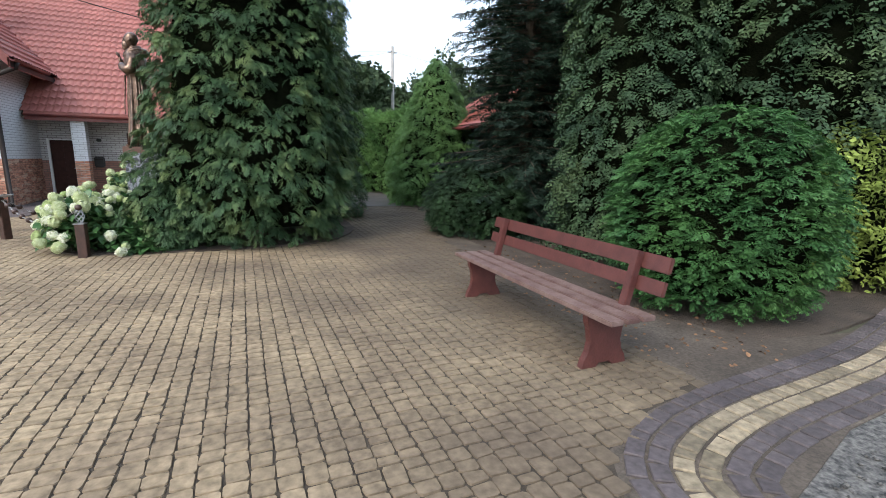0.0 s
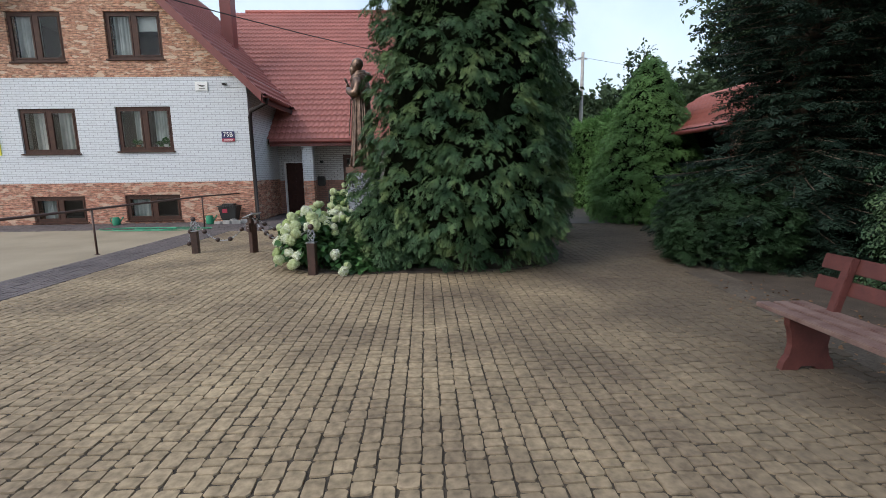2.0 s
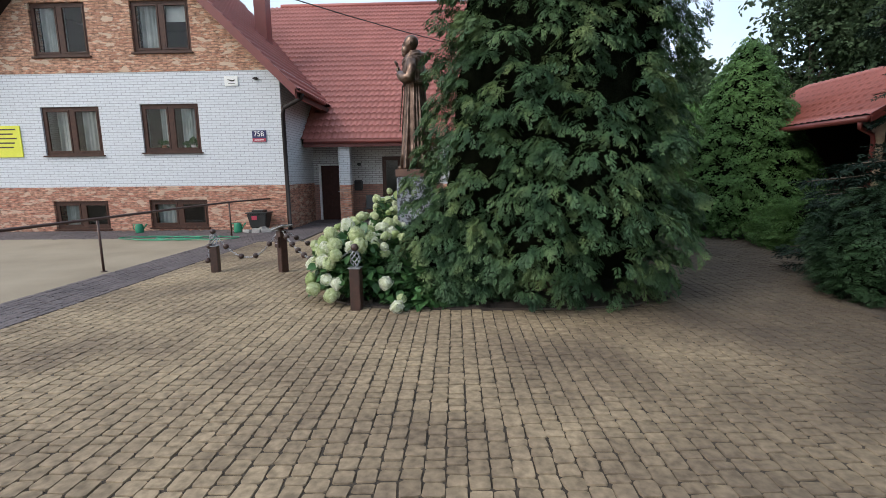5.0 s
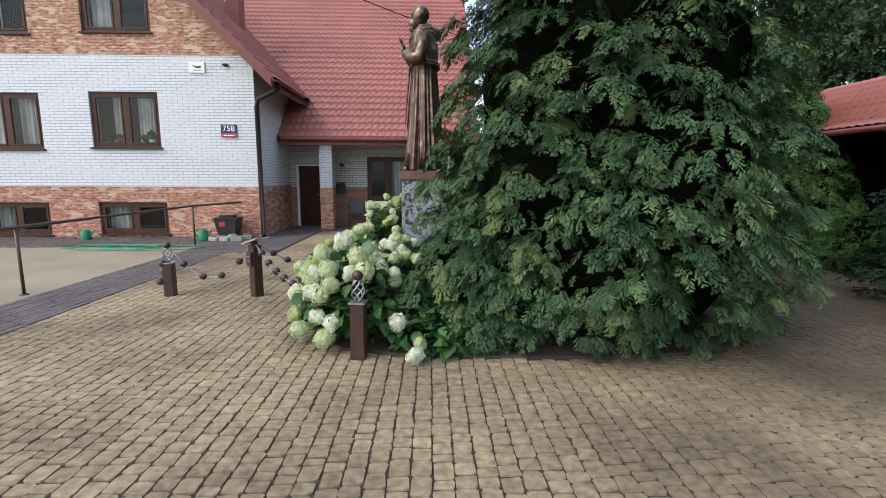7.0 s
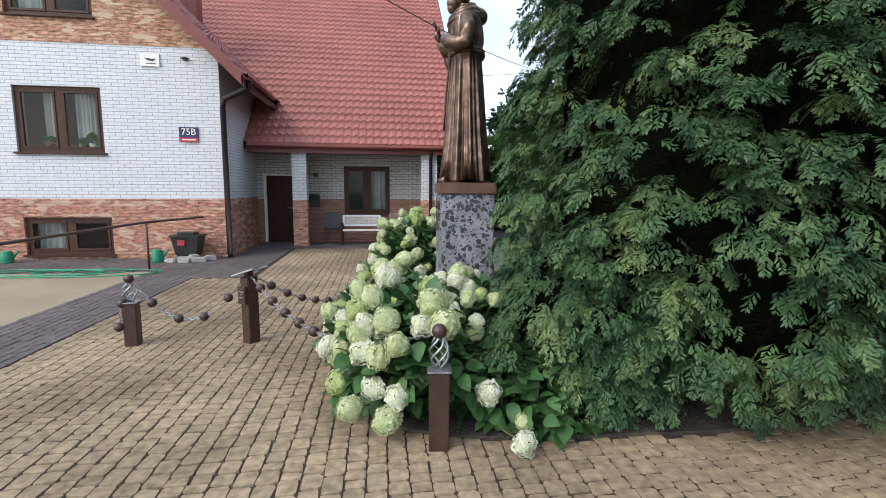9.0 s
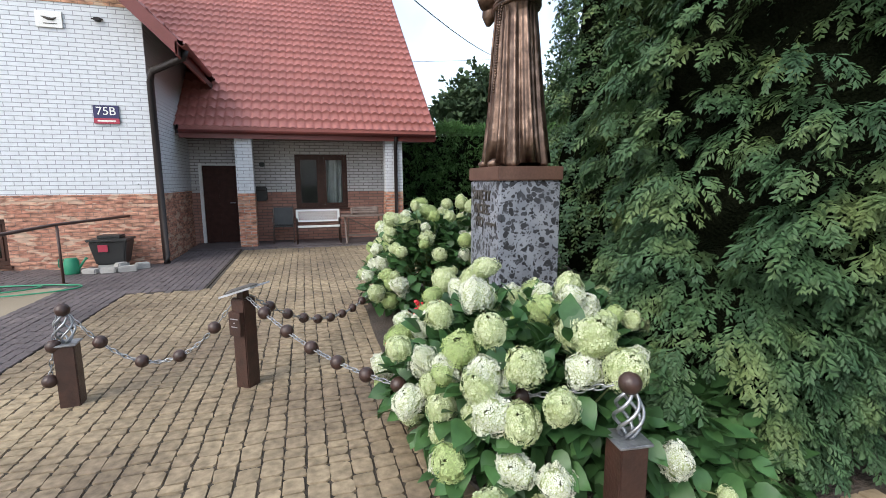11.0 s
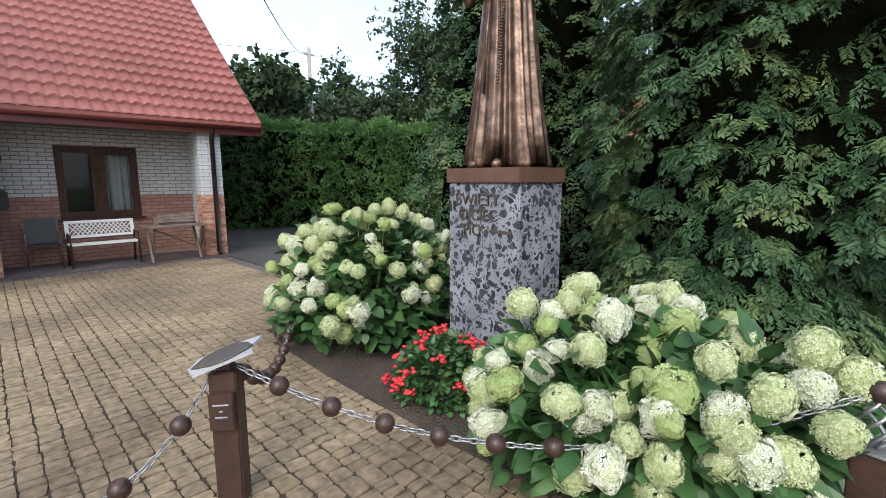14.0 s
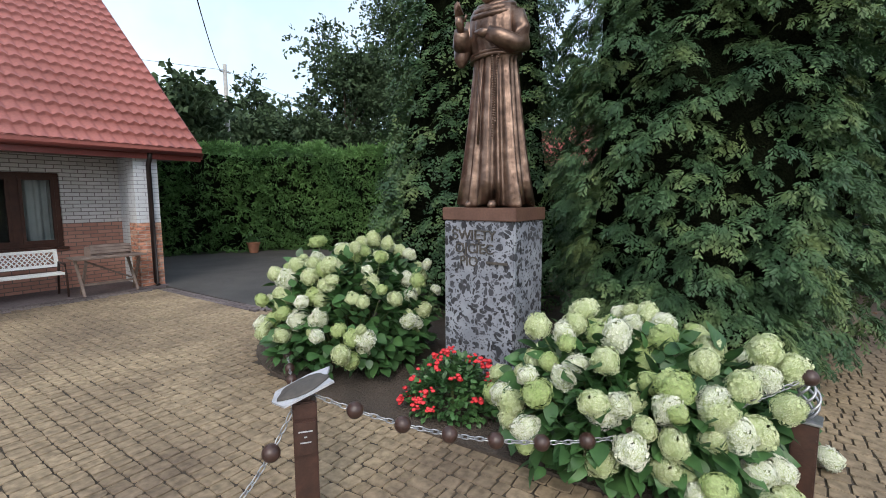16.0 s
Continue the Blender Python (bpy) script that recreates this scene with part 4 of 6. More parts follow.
def tufts(profile, height, low, n, per, spray, seed, amp=0.08, depth=0.25, reach=(0.14, 0.28), oval=(1, 1), rise=0.25, kind="thuja_far"):
    """Drooping umbrella-shaped tufts over a surface of revolution, each a hand of flat sprays with a dark gap below it."""
    g = np.random.default_rng(seed)
    us = np.linspace(0, 1, 200)
    wts = np.array([profile(u) for u in us]) + 0.05
    u = np.interp((np.arange(n) + g.random(n)) / n, np.cumsum(wts) / wts.sum(), us)
    th = (np.arange(n) * 2.399963 + g.normal(size=n) * 0.16) % (2 * math.pi)
    z = low + u * (height - low)
    r = np.array([profile(x) for x in u]) * lumps(th, z, seed, amp) * (1 - depth * g.random(n) ** 1.6)
    R = g.uniform(*reach, n)
    o = np.stack([np.cos(th), np.sin(th), np.zeros(n)], 1)
    o[:, :2] += g.normal(size=(n, 2)) * 0.35
    o /= np.linalg.norm(o, axis=1, keepdims=True)
    lat = np.stack([-o[:, 1], o[:, 0], np.zeros(n)], 1)
    c = np.stack([(r - 0.5 * R) * np.cos(th) * oval[0], (r - 0.5 * R) * np.sin(th) * oval[1], z], 1)
    k = np.repeat(np.arange(n), per)
    m = len(k)
    phi = g.normal(size=m) * 0.75
    q = np.sqrt(g.uniform(0.03, 1.0, m))
    d = o[k] * np.cos(phi)[:, None] + lat[k] * np.sin(phi)[:, None]
    tilt = g.normal(size=n)[k] * 0.18
    pos = c[k] + d * (R[k] * q)[:, None]
    pos[:, 2] += R[k] * (rise * q - 0.75 * q * q + tilt * np.sin(phi)) + g.normal(size=m) * 0.012
    way = d + g.normal(size=(m, 3)) * 0.18
    way[:, 2] += rise - 1.15 * q
    pos[:, 2] = np.maximum(pos[:, 2], 0.05)
    return scatter(kind, pos, way, spray * g.uniform(0.75, 1.2, m), g, 0.35)


def tufted(name, at, height, profile, leaf, label, category, low=0.15, n=600, per=20, spray=0.12, seed=1, core=0.74, trunk=0.1, kind="thuja_far", **kw):
    """An evergreen whose crown is built of drooping tufts."""
    t = empty(name, label, category, at=(at[0], at[1], 0))
    v, f = tufts(profile, height, low, n, per, spray, seed, kind=kind, **kw)
    part_mesh("crown", mesh_np("crown", v, f), leaf, t)
    # solid shell behind the sprays, painted as the crown's inner shade
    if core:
        part_mesh("inner_twig", revolve(profile, height, low + 0.12, seed, core, kw.get("amp", 0.08), kw.get("oval", (1, 1))), M["core"], t, "near-black inner shell, shade painted into the crown", True)
    bm = bmesh.new()
    tube(bm, [(0, 0, -0.1), (0.02, 0.01, height * 0.3), (0, 0, height * 0.9)], [trunk, trunk * 0.8, 0.02], 9)
    part("trunk", bm, M["bark"], t)
    return t


def revolve(profile, height, low, seed, k=0.82, amp=0.07, oval=(1, 1), nt=36, nz=26):
    vs, q = [], []
    for j in range(nz + 1):
        u = j / nz
        for i in range(nt):
            th = 2 * math.pi * i / nt
            z = low + u * (height - low) * 0.98
            r = max(0.02, profile(u) * k * float(lumps(np.array(th), np.array(z), seed, amp)))
            vs.append((r * math.cos(th) * oval[0], r * math.sin(th) * oval[1], z))
    for j in range(nz):
        for i in range(nt):
            q.append((j * nt + i, j * nt + (i + 1) % nt, (j + 1) * nt + (i + 1) % nt, (j + 1) * nt + i))
    return mesh_np("crown_shade", vs, q)


def conifer(name, at, height, profile, leaf, label, category, low=0.12, n=600, per=18, spray=0.2, kind="thuja_far", seed=1, core=0.66, trunk=0.1, group="", **kw):
    t = empty(name, label, category, group, at=(at[0], at[1], 0))
    v, f = crown(profile, height, low, n, per, spray, kind, seed, **kw)
    part_mesh("crown", mesh_np("crown", v, f), leaf, t)
    # inner shell with the crown's shade in its colour
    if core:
        part_mesh("inner_twig", revolve(profile, height, low + 0.1, seed, core, kw.get("amp", 0.07), kw.get("oval", (1, 1))), M["core"], t, "near-black inner shell, shade painted into the crown", True)
    bm = bmesh.new()
    tube(bm, [(0, 0, -0.1), (0.02, 0.01, height * 0.3), (0, 0, height * 0.9)], [trunk, trunk * 0.8, 0.02], 9)
    part("trunk", bm, M["bark"], t)
    return t


def cone(r, tip=0.12, foot=0.72, belly=0.14, power=0.8):
    """Rounded cone: foot share, widest at belly, then narrowing to the tip."""
    def f(u):
        if u < belly:
            return r * (foot + (1 - foot) * math.sin(u / belly * math.pi / 2))
        w = (u - belly) / (1 - belly)
        return r * max(tip * (1 - w), (1 - w) ** power)
    return f


def dome(r):
    def f(u):
        return r * max(0.02, math.sqrt(max(0.0, 1 - ((u - 0.42) / (0.58 if u > 0.42 else 0.62)) ** 2)))
    return f


# the large thuja beside the statue, its neighbour and their low skirts
tufted("thuja_tree", (0.27, 9.25), 9.6, cone(1.76, foot=0.70, belly=0.11, power=0.40), M["thuja"], "large green thuja tree with drooping leafy sprays", "tree", low=0.2, n=1650, per=21, spray=0.135, seed=3, amp=0.12, depth=0.33, trunk=0.16, kind="thuja", oval=(1.0, 0.88))
tufted("thuja_tree", (1.4, 12.75), 8.2, cone(1.68, foot=0.9, belly=0.12, power=0.45), M["thuja"], "tall thuja tree behind the statue", "tree", n=950, per=14, spray=0.17, seed=5, amp=0.08, reach=(0.16, 0.3), trunk=0.12)
tufted("thuja_shrub", (-0.95, 9.2), 1.25, dome(0.85), M["thuja"], "low spreading thuja shrub under the tree", "shrub", low=0.06, kind="thuja", n=210, per=22, spray=0.12, seed=8, amp=0.12, trunk=0.04, reach=(0.12, 0.22))
# behind the bench
tufted("globe_thuja", (4.82, 3.55), 2.1, dome(1.08), M["ball"], "clipped round green globe thuja beside the bench", "shrub", low=0.05, n=900, per=11, spray=0.115, kind="thuja", seed=11, amp=0.04, depth=0.16, reach=(0.08, 0.15), rise=0.9, trunk=0.06, core=0.84)
conifer("golden_shrub", (8.0, 3.5), 2.0, dome(1.35), M["golden"], "bright yellow-green conifer shrub", "shrub", low=0.05, n=260, per=14, spray=0.2, seed=12, amp=0.06, spread=0.16, droop=0.1, trunk=0.05, core=0.85)
tufted("thuja_tree", (5.7, 5.75), 8.0, cone(1.2, foot=0.9, belly=0.2, power=0.6), M["thuja_dark"], "tall thuja tree behind the bench", "tree", n=800, per=15, spray=0.155, seed=14, amp=0.12, trunk=0.12, reach=(0.14, 0.28))
tufted("thuja_tree", (7.8, 5.0), 10.0, cone(1.6, foot=0.9, belly=0.2, power=0.6), M["thuja_dark"], "tall dark conifer behind the globe thuja", "tree", n=650, per=15, spray=0.21, seed=15, amp=0.12, trunk=0.12, reach=(0.2, 0.4))
conifer("thuja_tree", (9.4, 5.6), 13.0, cone(2.4, foot=0.9, belly=0.15, power=0.6), M["thuja_dark"], "tall dark conifer at the edge of the garden", "tree", n=420, per=18, spray=0.3, seed=16, amp=0.1, spread=0.3, trunk=0.14)
conifer("thuja_tree", (12.5, 9.5), 14.0, cone(2.8, foot=0.9, belly=0.15, power=0.6), M["thuja_dark"], "tall dark conifer at the edge of the garden", "tree", n=380, per=12, spray=0.46, seed=17, amp=0.1, spread=0.34, trunk=0.14)


def spruce(at, height, skirt, seed, label, whorls=26, low=0.25, leaf=None, droop=0.35, gap=None):
    g = np.random.default_rng(seed)
    t = empty("spruce_tree", label, "tree", at=(at[0], at[1], 0))
    P, W, S = [], [], []
    bb = bmesh.new()
    for k in range(whorls):
        u = k / whorls
        z = low + (height - low) * u
        if gap and gap[0] < z < gap[1]:
            keep = 0.65
        else:
            keep = 1.0
        ln = skirt * (1 - u) ** 0.75 * keep
        nb = max(6, int(14 * (1 - u * 0.5)))
        for b in range(nb):
            th = 2 * math.pi * (b + g.random()) / nb
            L = ln * g.uniform(0.75, 1.12)
            d = np.array((math.cos(th), math.sin(th)))
            pts = []
            for s in np.linspace(0.1, 1, 7):
                pts.append((d[0] * L * s, d[1] * L * s, z + 0.1 * s - droop * L * s * s + 0.12 * L * max(0, s - 0.75) * 2))
            if L > 0.25:
                tube(bb, pts[::2] + [pts[-1]], [0.02, 0.016, 0.012, 0.008, 0.004][:len(pts[::2]) + 1], 4)
            for s in np.arange(0.25, 1.0, 0.16 / max(0.3, L)):
                j = min(5, int(s * 6.6))
                p = np.array(pts[j]) + (np.array(pts[j + 1]) - np.array(pts[j])) * (s * 6.6 - j if s * 6.6 - j < 1 else 1)
                p[2] = max(p[2], 0.06)
                for sg in (-1, 1, 0):
                    a = th + sg * g.uniform(0.5, 1.1)
                    P.append(p)
                    W.append((math.cos(a), math.sin(a), g.uniform(-0.55, 0.05)))
                    S.append(g.uniform(0.24, 0.42) * (0.6 + 0.4 * (1 - s)) * (1.0 if L > 0.6 else 0.8))
    v, f = scatter("spruce", np.array(P), np.array(W), np.array(S), g, 0.5)
    part_mesh("crown", mesh_np("crown", v, f), leaf or M["spruce"], t)
    tagged(part("bough", bb, M["bark"], t, "thin dark boughs"), kind="stuff")
    bm = bmesh.new()
    tube(bm, [(0, 0, -0.1), (0, 0.02, height * 0.4), (0, 0, height)], [0.16, 0.11, 0.01], 10)
    part("trunk", bm, M["bark"], t)
    return t


spruce((5.9, 9.1), 11.0, 2.1, 21, "dark green spruce with drooping boughs beside the drive", whorls=58, low=0.35, gap=(1.9, 3.4), droop=0.22)
spruce((7.6, 9.4), 14.0, 3.0, 22, "tall dark spruce with hanging boughs", whorls=30, droop=0.6)
tufted("yew_bush", (4.6, 8.8), 1.45, dome(1.05), M["yew"], "dense dark green yew bush at the paving's edge", "shrub", low=0.05, n=400, per=14, spray=0.13, kind="spruce", seed=24, amp=0.08, trunk=0.05, core=0.82, reach=(0.1, 0.2), depth=0.2, rise=0.5)


def hedge(name, line, width, height, seed, leaf, label, n, spray=0.24):
    """A clipped hedge along a line of points."""
    g = np.random.default_rng(seed)
    t = empty(name, label, "hedge", at=(line[0][0], line[0][1], 0))
    pts = np.array(line, float) - np.array(line[0])
    seg = np.linalg.norm(np.diff(pts, axis=0), axis=1)
    cum = np.r_[0, np.cumsum(seg)]
    rep = 8
    s = g.random(n) * cum[-1]
    c = np.stack([np.interp(s, cum, pts[:, 0]), np.interp(s, cum, pts[:, 1])], 1)
    i = np.clip(np.searchsorted(cum, s) - 1, 0, len(seg) - 1)
    d = np.diff(pts, axis=0)[i] / seg[i][:, None]
    nor = np.stack([-d[:, 1], d[:, 0]], 1)
    around = g.random(n) * (2 * height + width)
    left, top = around < height, (around >= height) & (around < height + width)
    across = np.where(left, 0.5, np.where(top, (around - height) / width - 0.5, -0.5)) * width
    z = np.where(left, around, np.where(top, height, around - height - width))
    wob = 1 + 0.10 * np.sin(s * 2.1 + seed) + 0.07 * np.sin(s * 5.3 + z * 2)
    across = across * wob
    z = z + np.where(top, 0.12 * np.sin(s * 1.7) + 0.08 * np.sin(s * 4.1), 0)
    cen = np.stack([c[:, 0] + nor[:, 0] * across, c[:, 1] + nor[:, 1] * across, np.maximum(z, 0.08)], 1)
    out = np.stack([nor[:, 0] * np.sign(across), nor[:, 1] * np.sign(across), np.zeros(n)], 1)
    out[top] = out[top] * 0.3 + (0, 0, 1)
    r = np.repeat(np.arange(n), rep)
    off = g.normal(size=(len(r), 3))
    off /= np.linalg.norm(off, axis=1, keepdims=True)
    pos = cen[r] + off * 0.2 * g.random((len(r), 1))
    pos[:, 2] = np.maximum(pos[:, 2], 0.03)
    way = out[r] + off * 0.8 + (0, 0, -0.25)
    v, f = scatter("needle", pos, way, spray * g.uniform(0.7, 1.2, len(r)), g, 1.0)
    part_mesh("crown", mesh_np("crown", v, f), leaf, t)
    # closed box inside the hedge, coloured as the shade behind its leaves
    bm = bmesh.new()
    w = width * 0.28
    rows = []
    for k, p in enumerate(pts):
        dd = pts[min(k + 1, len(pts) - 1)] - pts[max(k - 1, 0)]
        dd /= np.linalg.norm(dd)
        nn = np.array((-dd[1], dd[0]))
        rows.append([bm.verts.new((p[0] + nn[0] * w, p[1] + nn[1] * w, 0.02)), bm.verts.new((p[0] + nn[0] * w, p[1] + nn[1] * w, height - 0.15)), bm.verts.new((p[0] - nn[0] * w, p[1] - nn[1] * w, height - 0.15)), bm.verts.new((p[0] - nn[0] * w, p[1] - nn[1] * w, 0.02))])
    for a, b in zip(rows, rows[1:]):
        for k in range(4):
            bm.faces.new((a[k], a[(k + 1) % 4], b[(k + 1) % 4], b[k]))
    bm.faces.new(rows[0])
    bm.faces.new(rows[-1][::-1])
    part("inner_twig", bm, M["core"], t, "near-black inner shell, shade painted into the crown")
    return t


hedge("hedge", [(-6.0, 25.6), (-2.0, 25.0), (1.5, 24.3), (4.2, 23.2), (5.9, 21.6), (6.8, 19.4), (7.0, 17.2), (6.9, 16.0)], 1.2, 3.3, 31, M["hedge"], "tall clipped green thuja hedge along the drive", 3600, 0.22)
tufted("conifer_tree", (6.3, 15.4), 4.9, cone(1.65, foot=0.95, belly=0.2, power=0.7), M["hedge"], "broad green conifer with hanging tufts at the end of the hedge", "tree", n=620, per=16, spray=0.2, seed=33, trunk=0.1, reach=(0.2, 0.4))


def broadleaf(at, height, radius, seed, label, n=300, per=10, leaf=0.85):
    g = np.random.default_rng(seed)
    t = empty("broadleaf_tree", label, "tree", at=(at[0], at[1], 0))
    bm = bmesh.new()
    tube(bm, [(0, 0, -0.2), (0.1, 0, height * 0.4), (0, 0.1, height * 0.8)], [0.3, 0.22, 0.08], 8)
    part("trunk", bm, M["bark"], t)
    bb = bmesh.new()
    cen = []
    for k in range(14):
        th, u = g.random() * 6.28, g.uniform(0.35, 0.95)
        rr = radius * math.sqrt(max(0.05, 1 - (2 * u - 1.15) ** 2)) * g.uniform(0.45, 0.9)
        tip = (rr * math.cos(th), rr * math.sin(th), height * u)
        tube(bb, [(0, 0, height * u * 0.6), (tip[0] * 0.5, tip[1] * 0.5, height * u * 0.82), tip], [0.09, 0.06, 0.02], 5)
        cen.append(tip)
    part("limb", bb, M["bark"], t)
    cen = np.array(cen)
    pick = g.integers(0, len(cen), n)
    c = cen[pick] + g.normal(size=(n, 3)) * radius * 0.24
    r = np.repeat(np.arange(n), per)
    off = g.normal(size=(len(r), 3))
    pos = c[r] + off * radius * 0.09
    v, f = scatter("leaf", pos, off + (0, 0, -0.2), leaf * g.uniform(0.6, 1.2, len(r)), g, 1.0)
    part_mesh("crown", mesh_np("crown", v, f), M["far_leaf"], t)
    return t


for k, (x, y, h, r) in enumerate([(7.8, 35.7, 9.4, 2.3), (17, 43, 8.0, 3.2), (13, 46, 7.5, 3.0), (24, 49, 12.0, 3.8), (29, 45, 15.0, 4.5), (32, 46, 20.0, 5.5), (38, 47, 24.0, 6.0), (22, 24, 9.0, 3.2), (26, 16, 10.0, 3.6), (24, 8, 10.0, 3.6)]):
    broadleaf((x, y), h, r, 40 + k, "distant broadleaf tree beyond the hedge")

conifer("juniper_shrub", (6.4, 12.7), 0.95, dome(1.0), M["hedge"], "low spreading juniper by the drive", "shrub", low=0.03, n=140, per=14, spray=0.22, kind="spruce", seed=71, amp=0.12, spread=0.22, droop=0.0, trunk=0.03, core=0.7)


# ---- bench ----
def bench():
    b = empty("garden_bench", "long red-brown wooden park bench on curved end supports", "bench", at=(2.50, 3.62, 0))
    L = 1.28
    for k, x in enumerate((-0.215, -0.070, 0.075)):
        boxed("seat_slat", (x, -L, 0.425, x + 0.118, L, 0.462), M["bench_seat"], b, "worn pale red seat plank", 0.006)
    back = pose(0.2, 0, 0.40, 0, 14, 0)
    for z0, z1 in ((0.19, 0.30), (0.36, 0.48)):
        boxed("back_slat", (0, -L + 0.02, z0, 0.035, L - 0.02, z1), M["bench_red"], b, "", 0.006, back)
    for y in (-0.98, 0.98):
        bm = bmesh.new()
        # curved side support seen from the end: flared foot, waist, wide top
        prof = [(-0.20, 0.0), (-0.07, 0.0), (-0.045, 0.03), (0.06, 0.03), (0.085, 0.0), (0.22, 0.0), (0.205, 0.06), (0.165, 0.12), (0.15, 0.2), (0.165, 0.3), (0.20, 0.36), (0.21, 0.425), (-0.18, 0.425), (-0.175, 0.36), (-0.15, 0.3), (-0.135, 0.2), (-0.15, 0.12), (-0.185, 0.06)]
        lo = [bm.verts.new((x, y - 0.028, z)) for x, z in prof]
        hi = [bm.verts.new((x, y + 0.028, z)) for x, z in prof]
        n = len(prof)
        bm.faces.new(lo)
        bm.faces.new(hi[::-1])
        for i in range(n):
            bm.faces.new((lo[i], hi[i], hi[(i + 1) % n], lo[(i + 1) % n]))
        bmesh.ops.recalc_face_normals(bm, faces=bm.faces)
        part("leg", bm, M["bench_red"], b)
        boxed("back_post", (-0.062, y - 0.035, -0.05, -0.002, y + 0.035, 0.48), M["bench_red"], b, "", 0.006, back)
    return b


bench()


# ---- bollards, chains and rail ----
def bollard(x, y, h, top, turn=0.0):
    b = empty("bollard", "square dark brown post with a twisted steel knob" if top == "knob" else "square dark brown post carrying a sloping relief plate", "bollard", "bollards of the rosary chain", at=(x, y, 0))
    b.rotation_euler[2] = radians(turn)
    boxed("post", (-0.062, -0.062, -0.03, 0.062, 0.062, h), M["post_brown"], b, "", 0.007)
    if top == "knob":
        boxed("cap_plate", (-0.075, -0.075, h, 0.075, 0.075, h + 0.014), M["steel"], b, "pale steel cap plate", 0.004)
        for k in range(5):
            bm = bmesh.new()
            pts = []
            for i in range(15):
                u = i / 14
                r = 0.014 + 0.044 * math.sin(math.pi * u) ** 0.8
                a = 2 * math.pi * k / 5 + 3.4 * u
                pts.append((r * math.cos(a), r * math.sin(a), h + 0.014 + 0.2 * u))
            tube(bm, pts, 0.008, 7)
            part("twist_bar", bm, M["steel"], b, smooth=True)
        bm = bmesh.new()
        ball(bm, (0, 0, h + 0.245), 0.047, 18)
        part("knob", bm, M["bead"], b, "dark round bead on top", True)
    else:
        tilt = pose(0, 0, h + 0.05, 0, 18, 98)
        bm = bmesh.new()
        ol = [(-0.17, -0.11), (-0.05, -0.135), (0.14, -0.11), (0.17, 0.0), (0.12, 0.12), (-0.02, 0.11), (-0.15, 0.10), (-0.13, 0.0)]
        lo = [bm.verts.new(tilt @ Vector((px, py, 0))) for px, py in ol]
        hi = [bm.verts.new(tilt @ Vector((px, py, 0.012))) for px, py in ol]
        bm.faces.new(lo[::-1])
        bm.faces.new(hi)
        for i in range(8):
            bm.faces.new((lo[i], lo[(i + 1) % 8], hi[(i + 1) % 8], hi[i]))
        part("plate", bm, M["steel_plate"], b, "pale sloping metal plate")
        bm = bmesh.new()
        g = random.Random(5)
        ball(bm, (0, 0, 0), 1.0, 20)
        for v in bm.verts:
            q = v.co
            v.co = tilt @ Vector((q.x * 0.14 * (1 + 0.1 * math.sin(5 * math.atan2(q.y, q.x))), q.y * 0.1, 0.014 + max(0, q.z) * (0.022 + 0.012 * noise.noise(q * 3))))
        part("relief", bm, M["letter"], b, "dark bronze relief on the plate", True)
        boxed("prop", (-0.03, -0.03, h, 0.03, 0.03, h + 0.055), M["post_brown"], b)
        tablet = boxed("tablet", (-0.1, -0.055, 0.42, -0.063, 0.055, 0.6), M["post_brown"], b, "small dark tablet with three lines of writing", 0.004)
        for k, w in enumerate((0.07, 0.015, 0.055)):
            boxed("text_bar", (-0.102, -w / 2, 0.545 - 0.03 * k, -0.1, w / 2, 0.552 - 0.03 * k), M["steel_plate"], tablet)
    return b


bollard(-5.06, 10.68, 0.44, "knob", 5)
bollard(-3.90, 10.65, 0.69, "plate", 52)
bollard(-2.2, 8.43, 0.5, "knob", -6)


def bead_chain(a, b, sag, beads, label, first=0.1, last=0.9):
    """Steel links with turned wooden beads threaded on them, hanging between two places."""
    a, b = Vector(a), Vector(b)
    c = empty("bead_chain", label, "chain", "rosary chains", at=a)
    L = (b - a).length

    def at(u):
        p = (b - a) * u
        p.z -= sag * 4 * u * (1 - u)
        return p

    n = max(6, int(math.hypot(L, sag * 2) / 0.042))
    bm = bmesh.new()
    for k in range(n):
        u0 = (k + 0.5) / n
        p, d = at(u0), (at(min(1, u0 + 0.01)) - at(max(0, u0 - 0.01))).normalized()
        s = d.cross(Vector((0, 0, 1)))
        s = s.normalized() if s.length > 0.01 else Vector((1, 0, 0))
        w = d.cross(s)
        if k % 2:
            s = w
        pts = [p + d * (0.03 * math.cos(t)) + s * (0.0125 * math.sin(t)) for t in (2 * math.pi * i / 10 for i in range(10))]
        tube(bm, pts, 0.0042, 5, closed=True)
    tagged(part("chain_link", bm, M["steel"], c, "galvanised steel links", True), kind="stuff")
    for k in range(beads):
        u = first + (last - first) * k / max(1, beads - 1)
        bm = bmesh.new()
        ball(bm, at(u), 0.047, 16)
        part("bead", bm, M["bead"], c, "", True)
    return c


bead_chain((-5.03, 10.68, 0.66), (-3.95, 10.65, 0.70), 0.43, 4, "steel chain with dark wooden beads hanging between posts", 0.16, 0.85)
bead_chain((-3.86, 10.60, 0.70), (-2.21, 8.45, 0.74), 0.32, 9, "steel chain with dark wooden beads before the flowers", 0.075, 0.83)
bollard(-2.15, 13.25, 0.5, "knob", 10)
bead_chain((-3.86, 10.69, 0.70), (-2.17, 13.23, 0.74), 0.56, 11, "steel chain with dark wooden beads beside the bed", 0.075, 0.83)
